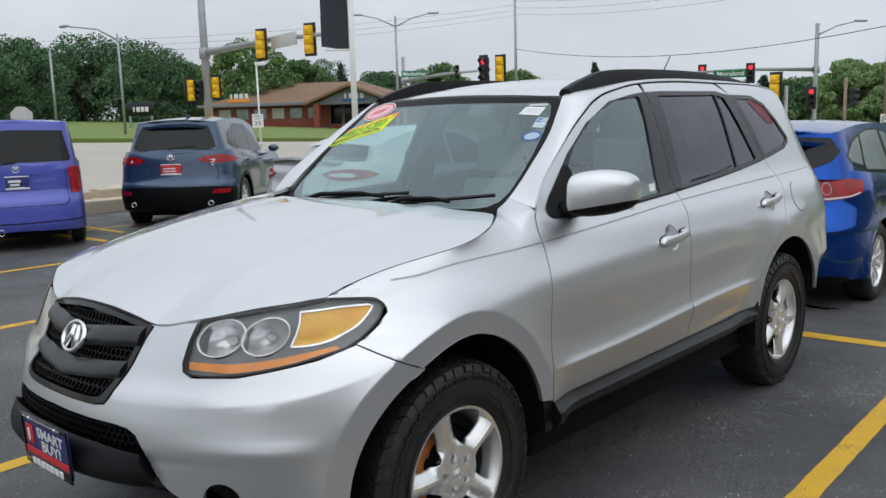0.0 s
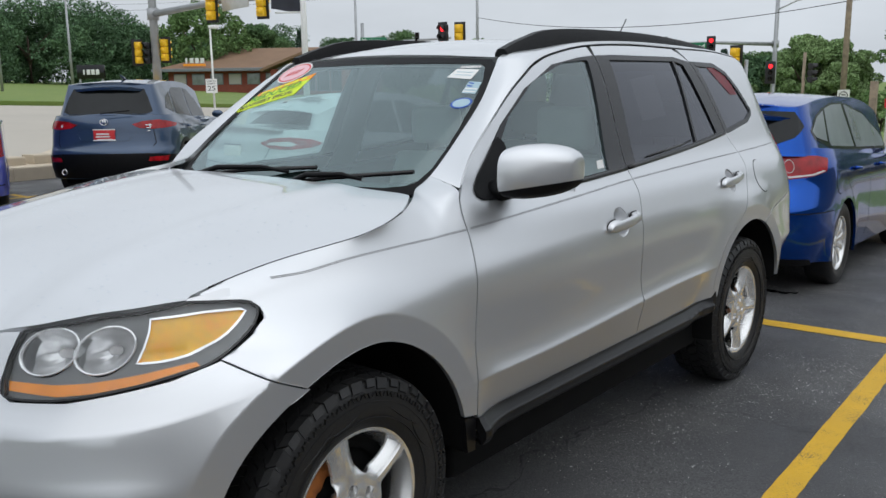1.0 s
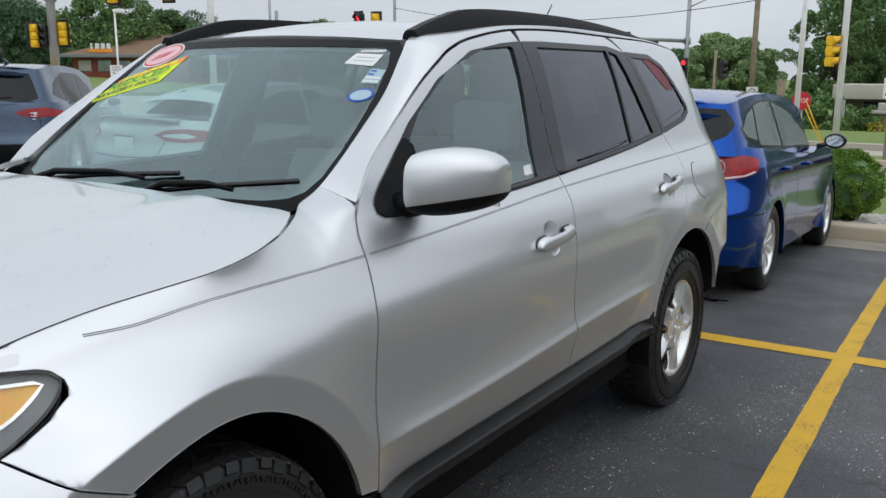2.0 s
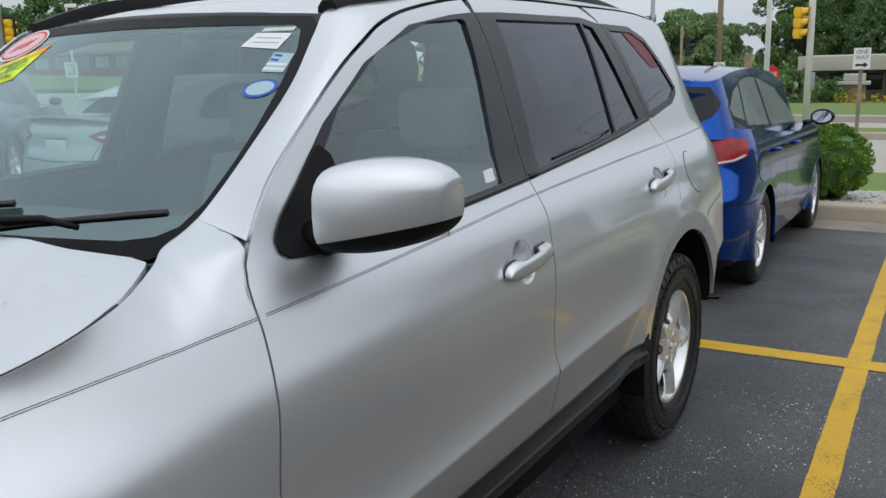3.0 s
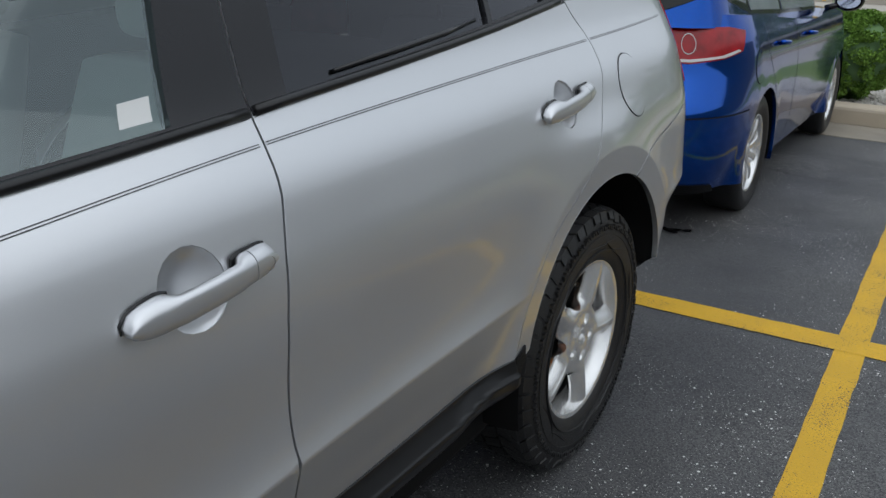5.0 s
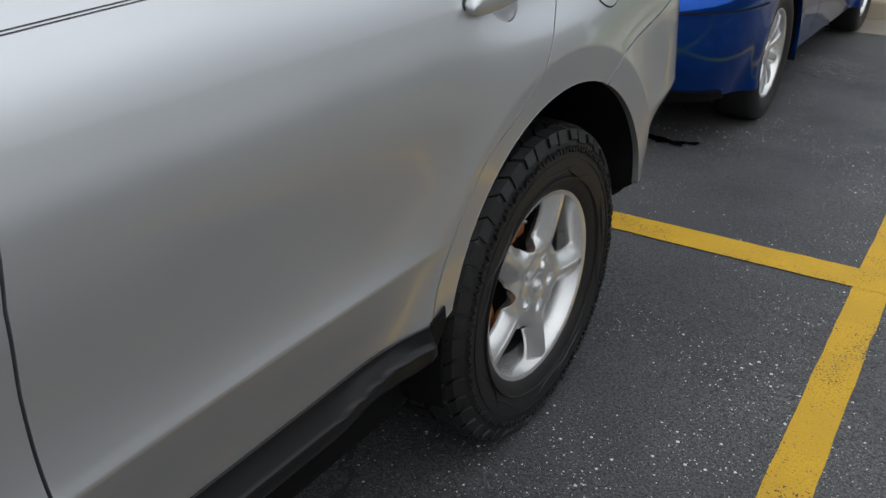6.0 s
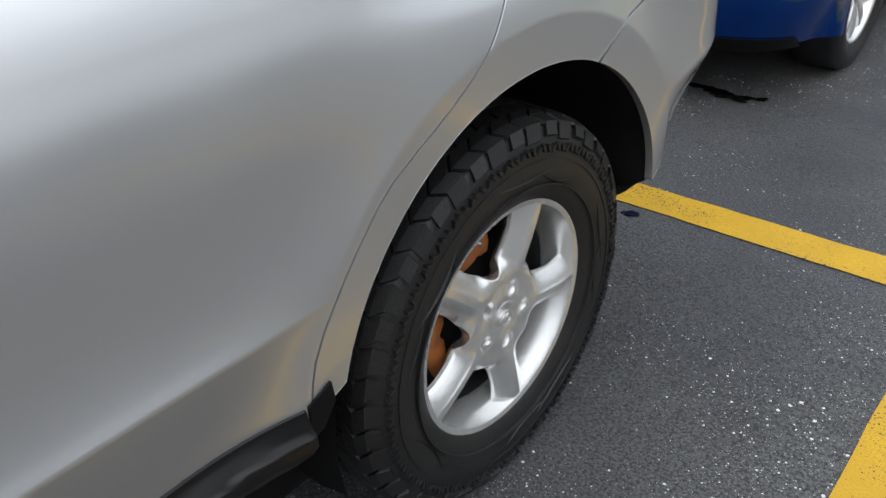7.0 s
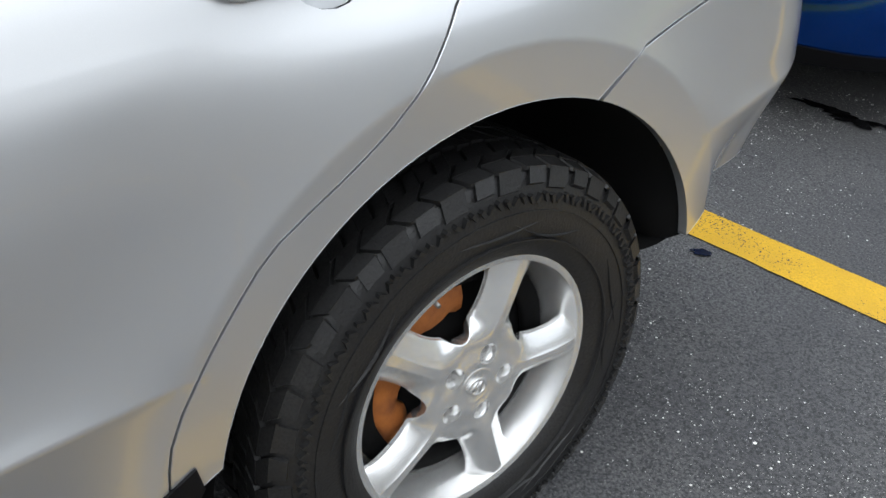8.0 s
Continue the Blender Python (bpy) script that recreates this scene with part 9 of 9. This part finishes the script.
# things at the lot's far edge
flat_sign(-17.75, 6.3, 1.78, 0.46, 0.46, 152, SIGNBACK, "bare metal back of an octagonal stop sign", octagon=True)
pole(-17.80, 6.33, 2.0, 0.03, GALV, "thin galvanised steel sign post", "sign_post", 0.03)
lp = pole(-50.5, 26.0, 6.6, 0.09, GALV, "grey lamp post with a curved arm", "street_lamp", 0.06, group="street lamps")
part("arm", sweep([(0, 0, 6.2), (-0.8, -0.9, 6.9), (-2.0, -2.2, 7.1)], [0.06, 0.05, 0.04], 8), GALV, lp)
part("lamp_head", box(0.8, 0.3, 0.14, (-2.2, -2.4, 7.05), 0.04), GALV, lp)
pole(-61.4, 26.4, 5.9, 0.10, GALV, "slim grey pole by the road", "lamp_pole", 0.08)
ss = flat_sign(-37.9, 27.35, 1.55, 0.61, 0.76, -36, SIGNWHITE, "white speed limit sign with black lettering")
words("SPEED", 0.14, SIGBLK, ss, pose(0, -0.006, 0.26, 90, 0, 0), width=0.46)
words("LIMIT", 0.14, SIGBLK, ss, pose(0, -0.006, 0.12, 90, 0, 0), width=0.42)
words("25", 0.36, SIGBLK, ss, pose(0, -0.006, -0.14, 90, 0, 0), width=0.40)
lp2 = pole(-38.0, 27.55, 4.6, 0.06, WHITEPOLE, "white lamp post with a box head", "street_lamp", 0.05, group="street lamps")
part("lamp_head", box(0.55, 0.35, 0.18, (0.2, 0.1, 4.5), 0.04), WHITEPOLE, lp2)


def brick_building(x, y, yaw):
    """A low brick office: hipped brown roof, deep eaves, a glazed gabled porch, a band of windows over brick."""
    b = thing("brick_building", pose(x, y, terrain(x, y) + 0.1, 0, 0, yaw), "low brick office with a brown hipped roof", "building")
    L, D = 21.5, 15.0
    part("wall", box(L, D, 2.9, (0, 0, 0), 0.0), BRICK, b, smooth=False)
    part("foundation", box(L + 0.3, D + 0.3, 0.3, (0, 0, -0.2)), STUCCO, b, smooth=False)
    bm = bmesh.new()
    e = 1.3
    lo = [bm.verts.new(p) for p in ((-L / 2 - e, -D / 2 - e, 2.85), (L / 2 + e, -D / 2 - e, 2.85), (L / 2 + e, D / 2 + e, 2.85), (-L / 2 - e, D / 2 + e, 2.85))]
    hi = [bm.verts.new(p) for p in ((-L / 2 + 6.0, 0, 5.4), (L / 2 - 6.0, 0, 5.4))]
    bm.faces.new((lo[0], lo[1], hi[1], hi[0]))
    bm.faces.new((lo[2], lo[3], hi[0], hi[1]))
    bm.faces.new((lo[1], lo[2], hi[1]))
    bm.faces.new((lo[3], lo[0], hi[0]))
    bm.faces.new(lo[::-1])
    part("roof", bm, ROOFTILE, b, "brown shingle hipped roof", smooth=False)
    for sy in (-1, 1):
        part("fascia", box(L + 2 * e + 0.1, 0.18, 0.34, (0, sy * (D / 2 + e), 2.62), 0.02), FASCIA, b)
    for sx in (-1, 1):
        part("fascia", box(0.18, D + 2 * e, 0.34, (sx * (L / 2 + e), 0, 2.62), 0.02), FASCIA, b)
    x = -L / 2 + 1.4
    k = 0
    while x < L / 2 - 8.2:
        w = part("window", box(1.5, 0.10, 1.25, (x, -D / 2 - 0.03, 1.15), 0.02), FASCIA, b)
        part("pane", box(1.36, 0.04, 1.10, (x, -D / 2 - 0.09, 1.22), 0.01), PALEGLASS if k % 3 else STUCCO, w)
        x += 2.15
        k += 1
    # gabled porch
    px = L / 2 - 4.2
    bm = bmesh.new()
    y0, y1, hw = -D / 2 - 3.8, 1.0, 5.2
    pts = [(px - hw, 2.75), (px, 4.7), (px + hw, 2.75)]
    A = [bm.verts.new((u, y0, z)) for u, z in pts]
    B = [bm.verts.new((u, y1, z)) for u, z in pts]
    A2 = [bm.verts.new((u, y0, z - 0.28)) for u, z in pts]
    B2 = [bm.verts.new((u, y1, z - 0.28)) for u, z in pts]
    for i in (0, 1):
        bm.faces.new((A[i], A[i + 1], B[i + 1], B[i]))
        bm.faces.new((A2[i], B2[i], B2[i + 1], A2[i + 1]))
        bm.faces.new((A[i], A2[i], A2[i + 1], A[i + 1]))
    part("porch_roof", bm, ROOFTILE, b, "gabled porch roof", smooth=False)
    gb = bmesh.new()
    gv = [gb.verts.new(p) for p in ((px - hw + 0.9, y0 + 1.0, 2.55), (px + hw - 0.9, y0 + 1.0, 2.55), (px, y0 + 1.0, 4.3))]
    gb.faces.new(gv)
    part("gable_wall", gb, FASCIA, b, smooth=False)
    for ux in (-3.9, 3.9):
        part("porch_pier", box(0.7, 0.7, 2.7, (px + ux, y0 + 0.9, 0), 0.02), BRICK, b)
    for ux in (-2.4, -0.8, 0.8, 2.4):
        w = part("window", box(1.45, 0.10, 2.2, (px + ux, -D / 2 - 0.6, 0.35), 0.02), FASCIA, b)
        part("pane", box(1.30, 0.04, 2.05, (px + ux, -D / 2 - 0.66, 0.42), 0.01), DARKGLASS, w)
    part("porch_wall", box(7.0, 0.6, 2.75, (px, -D / 2 - 0.28, 0.0)), BRICK, b, smooth=False)
    for name, cx, cz, cy in (("gable_sign", px + 0.3, 3.35, y0 + 0.94), ("roof_sign", -7.2, 3.75, -D / 2 - 0.9)):
        sg = part(name, box(2.6, 0.06, 0.28, (cx, cy, cz - 0.55), 0.01), ORANGE if name == "roof_sign" else BLUEINK, b, "office sign with plain bars for letters")
        for q in range(4):
            part("letter_bar", box(0.20 if q == 0 else 0.42, 0.06, 0.55, (cx - 0.9 + 0.62 * q, cy - 0.04, cz - 0.22), 0.01), SIGNWHITE, sg)
    return b


brick_building(-79.2, 66.9, 32)
mono = thing("monument_sign", pose(-67.5, 36.5, terrain(-67.5, 36.5) + 0.2, 0, 0, -28 + 90 - 28), "dark roadside sign with white bars on two posts", "sign")
part("board", box(2.4, 0.25, 1.15, (0, 0, 0.9), 0.02), GLOSSBLACK, mono)
for q in range(4):
    part("letter_bar", box(0.12 if q == 0 else 0.30, 0.05, 0.42, (-0.55 + 0.40 * q, -0.14, 1.25), 0.01), SIGNWHITE, mono)
for sx in (-1, 1):
    part("post", box(0.15, 0.15, 1.2, (sx * 1.0, 0, -0.2), 0.01), GALV, mono)

# right-hand side across the road
ow = thing("one_way_post", pose(-1.1, 25.5, terrain(-1.1, 25.5) - 0.1), "weathered wooden sign post on the road island", "sign post")
part("shaft", box(0.09, 0.09, 2.15, (0, 0, 0), 0.006), TIMBER, ow)
s = flat_sign(-1.08, 25.40, 1.20, 0.42, 0.56, -84, SIGNWHITE, "white one way sign with a black arrow")
words("ONE", 0.155, SIGBLK, s, pose(0, -0.006, 0.175, 90, 0, 0), width=0.28)
words("WAY", 0.155, SIGBLK, s, pose(0, -0.006, 0.02, 90, 0, 0), width=0.32)
part("arrow_shaft", box(0.20, 0.008, 0.06, (-0.05, -0.004, -0.20)), SIGBLK, s)
ar = bmesh.new()
ar.faces.new([ar.verts.new(p) for p in ((0.05, -0.008, -0.245), (0.16, -0.008, -0.17), (0.05, -0.008, -0.095))])
part("arrow_head", ar, SIGBLK, s, smooth=False)
wp = pole(-2.68, 27.1, 9.5, 0.10, WHITEPOLE, "white painted signal pole", "signal_pole", 0.085)
signal_head(pose(-2.98, 27.0, 2.25), 78, 9, SIGYEL, "yellow traffic signal on a white pole", plate=False)
part("bracket", rod((-0.3, 0, 3.4), (0, 0, 3.4), 0.03), WHITEPOLE, wp)
part("cable_box", box(0.12, 0.10, 0.5, (0.12, 0, 1.3), 0.01), GALV, wp)
pole(-4.43, 29.8, 9.0, 0.09, WHITEPOLE, "white painted lamp pole", "lamp_pole", 0.075)
so = flat_sign(-4.72, 31.8, 0.66, 0.62, 0.62, -80, SIGNRED, "red octagonal stop sign with white lettering", "stop_sign", octagon=True)
words("STOP", 0.24, SIGNWHITE, so, FRONT, width=0.46)
pole(-4.70, 31.9, 1.9, 0.03, GALV, "thin galvanised steel sign post", "sign_post", 0.03)
up = pole(-9.69, 44.0, 11, 0.15, TIMBER, "weathered wooden utility pole by the road", "utility_pole", 0.12)
nt = flat_sign(-9.6, 43.8, 0.72, 0.55, 0.55, -77, SIGNWHITE, "white no-turn sign with a black symbol")
part("symbol", lathe([(0.004, 0.2), (0.008, 0.2), (0.008, 0.16), (0.004, 0.16)], 24), SIGBLK, nt).matrix_basis = pose(0, 0, 0, 0, 0, -90)
part("arrow_bar", box(0.2, 0.01, 0.05, (0, -0.006, 0.0)), SIGBLK, nt)
wp2 = thing("timber_post", pose(-7.2, 39.4, terrain(-7.2, 39.4) - 0.2), "square weathered timber post", "post")
part("shaft", box(0.28, 0.28, 2.9, (0, 0, 0), 0.01), TIMBER, wp2)
guy = thing("guy_wire", pose(0, 0, 0), "yellow guarded guy wire", "cable")
part("sleeve", rod((-4.4, 31.0, 0.7), (-3.7, 31.2, -0.9), 0.018), SIGYEL, guy)
part("sleeve", rod((-4.4, 31.0, 0.4), (-3.75, 31.1, -0.9), 0.018), SIGYEL, guy)


def low_building(x, y, yaw):
    """A long low building: deep flat pale canopy over a recessed dark glazed front and a stone pier."""
    b = thing("low_building", pose(x, y, terrain(x, y), 0, 0, yaw), "long low building with a pale flat canopy", "building")
    part("canopy", box(34, 12, 1.15, (17, 6, 2.45), 0.05), CANOPY, b, "pale flat canopy")
    part("wall", box(33, 9, 2.5, (17.2, 7.0, 0)), material("dark_stone_wall", (0.13, 0.11, 0.095), 0.9, color2=(0.20, 0.17, 0.14), vscale=2, grain=0.2, gscale=10), b, smooth=False)
    for k in range(9):
        w = part("window", box(1.9, 0.12, 1.5, (3.0 + 2.3 * k, 2.46, 0.75), 0.02), FASCIA, b)
        part("pane", box(1.7, 0.05, 1.35, (3.0 + 2.3 * k, 2.38, 0.82), 0.01), DARKGLASS, w)
    part("stone_pier", box(1.6, 0.8, 1.5, (4.4, -4.0, 0), 0.05), material("brown_stone", (0.22, 0.13, 0.09), 0.9, color2=(0.3, 0.2, 0.15), vscale=4), b)
    part("pier_cap", box(2.2, 1.2, 0.25, (4.4, -4.0, 1.5), 0.05), STUCCO, b)
    part("pier_lantern", box(1.5, 0.7, 0.55, (4.4, -4.0, 1.75), 0.08), STUCCO, b)
    return b


low_building(-11.3, 74.4, 4)
rngf = np.random.default_rng(8)
V, F = leaf_cloud([(-7 + 1.1 * k + rngf.uniform(-0.3, 0.3), 67.5 + rngf.uniform(-0.6, 0.6), terrain(-7 + k, 67) + 0.35, 0.55) for k in range(34)], 90, 0.09, rngf)
me = bpy.data.meshes.new("flower_bed")
me.from_pydata(V.tolist(), [], F.tolist())
me.materials.append(FLOWERS)
tagged(new("flower_bed", me), "bed of yellow flowers in front of a building", "flowers", kind="stuff")
for k, (x, y, r, h) in enumerate(((-10.5, 68, 2.2, 2.6), (-13.5, 69, 2.6, 3.0), (-8.0, 71, 1.5, 1.9))):
    tree(x, y, h, r, LEAF, 400 + k, "rounded green bush before the low building", per=120, clumps=36, leaf=0.11, trunk_show=0.02)

shrub(0.42, 9.35, 0.50, 0.86, 11)
shrub(-2.6, 9.4, 0.5, 0.85, 12)

# trees
TREES = [
    # x, y, height, spread, material, seed
    (-96, 12, 9.5, 6.5, LEAFDARK, 1), (-99, 22, 10, 7, LEAF, 2), (-100, 33, 9.5, 6.5, LEAFDARK, 3), (-105, 41, 11, 7, LEAF, 4), (-107, 50, 12.2, 7.5, LEAFDARK, 5),
    (-106, 58, 12.2, 7, LEAFDARK, 6), (-108, 66, 10, 6, LEAF, 7), (-110, 76, 9.5, 6, LEAFDARK, 8), (-101, 84, 11, 6.5, LEAF, 9), (-96, 93, 9.5, 5.5, LEAF, 10), (-88, 98, 9, 5.5, LEAFDARK, 11),
    (-78, 104, 8.0, 5, LEAF, 12), (-67, 118, 8, 6, LEAFDARK, 13), (-55, 125, 7, 6, LEAF, 14), (-112, 30, 9.5, 7.5, LEAFDARK, 15), (-114, 46, 11, 8, LEAF, 16), (-104, 17, 9.5, 7, LEAFDARK, 17), (-112, 60, 10, 8, LEAF, 18),
    (-29, 100, 6.8, 4.6, LEAFPALE, 20), (-24.3, 98, 6.6, 3.8, LEAFPALE, 21), (-13, 104, 13, 5, LEAF, 22), (-34, 104, 6.5, 4.5, LEAFDARK, 23), (-28, 92, 5.4, 4, LEAFPALE, 24), (-10, 108, 10, 6, LEAF, 25),
    (-4.0, 92, 16, 7.5, LEAFDARK, 30), (4, 95, 18, 8, LEAFDARK, 31), (-8.0, 96, 12, 6, LEAF, 32), (12, 94, 17, 8, LEAF, 33), (20, 97, 16, 8, LEAFDARK, 34), (30, 95, 15, 8, LEAF, 35), (-14.2, 93, 12.5, 4.6, LEAF, 36),
    (-85.6, 60.3, 9.6, 5.6, LEAF, 40), (-85.5, 68.5, 8.2, 3.6, LEAFDARK, 41), (-25.2, 88.9, 8.0, 3.6, LEAFPALE, 42), (-22.4, 89.8, 7.6, 3.4, LEAFPALE, 43), (-31.5, 92, 5.8, 4.2, LEAFDEEP, 44),
    (-118, 2, 10, 8, LEAF, 37), (-122, -14, 10, 8, LEAFDARK, 38), (-45, 130, 7, 6, LEAFDARK, 39),
]
for x, y, h, sp_, mt, sd_ in TREES:
    far = x < -90
    tree(x, y, h * (0.80 if far else 1.0), sp_, LEAFDEEP if far else mt, sd_, "broad-leaved tree in full summer leaf", per=470 if far else 480 if sd_ in (30, 31, 32, 36, 20, 21, 42, 43) else 260, clumps=46 if far else 85, leaf=0.165 if x < -40 else 0.115 if sd_ in (30, 31, 32, 36, 20, 21, 42, 43) else 0.16, trunk_show=0.06 if far else 0.14, puff=(0.20, 0.36) if far else (0.13, 0.26))
for x, y, h, sp_, sd_ in ((-86, 76, 8.4, 2.2, 51), (-30.8, 81.6, 6.6, 2.4, 52), (-55.9, 91.2, 8.6, 2.4, 53)):
    spruce(x, y, h, sp_, sd_, "dark blue-green spruce tree far off")

# power lines
wires = thing("power_lines", pose(0, 0, 0), "thin black overhead power lines", "cable")
def wire(a, b, sag, r=0.009):
    a, b = Vector(a), Vector(b)
    pts = [a.lerp(b, t) - Vector((0, 0, sag * 4 * t * (1 - t))) for t in np.linspace(0, 1, 13)]
    part("wire", sweep(pts, r, 5), CABLE, wires)
for k in range(3):
    wire((-66.5, 28.0, 8.2 - 0.5 * k), (-39.7, 53.8, 10.0 - 0.4 * k), 0.6)
    wire((-39.7, 53.8, 10.3 - 0.5 * k), (-9.7, 44.0, 8.8 - 0.5 * k), 0.7)
    wire((-9.7, 44.0, 8.8 - 0.5 * k), (25, 40, 9.0 - 0.5 * k), 0.6)
wire((-39.7, 53.8, 6.6), (-9.7, 44.0, 5.2), 1.0, 0.02)
wire((-9.7, 44.0, 5.2), (-2.7, 27.1, 5.6), 0.5, 0.012)
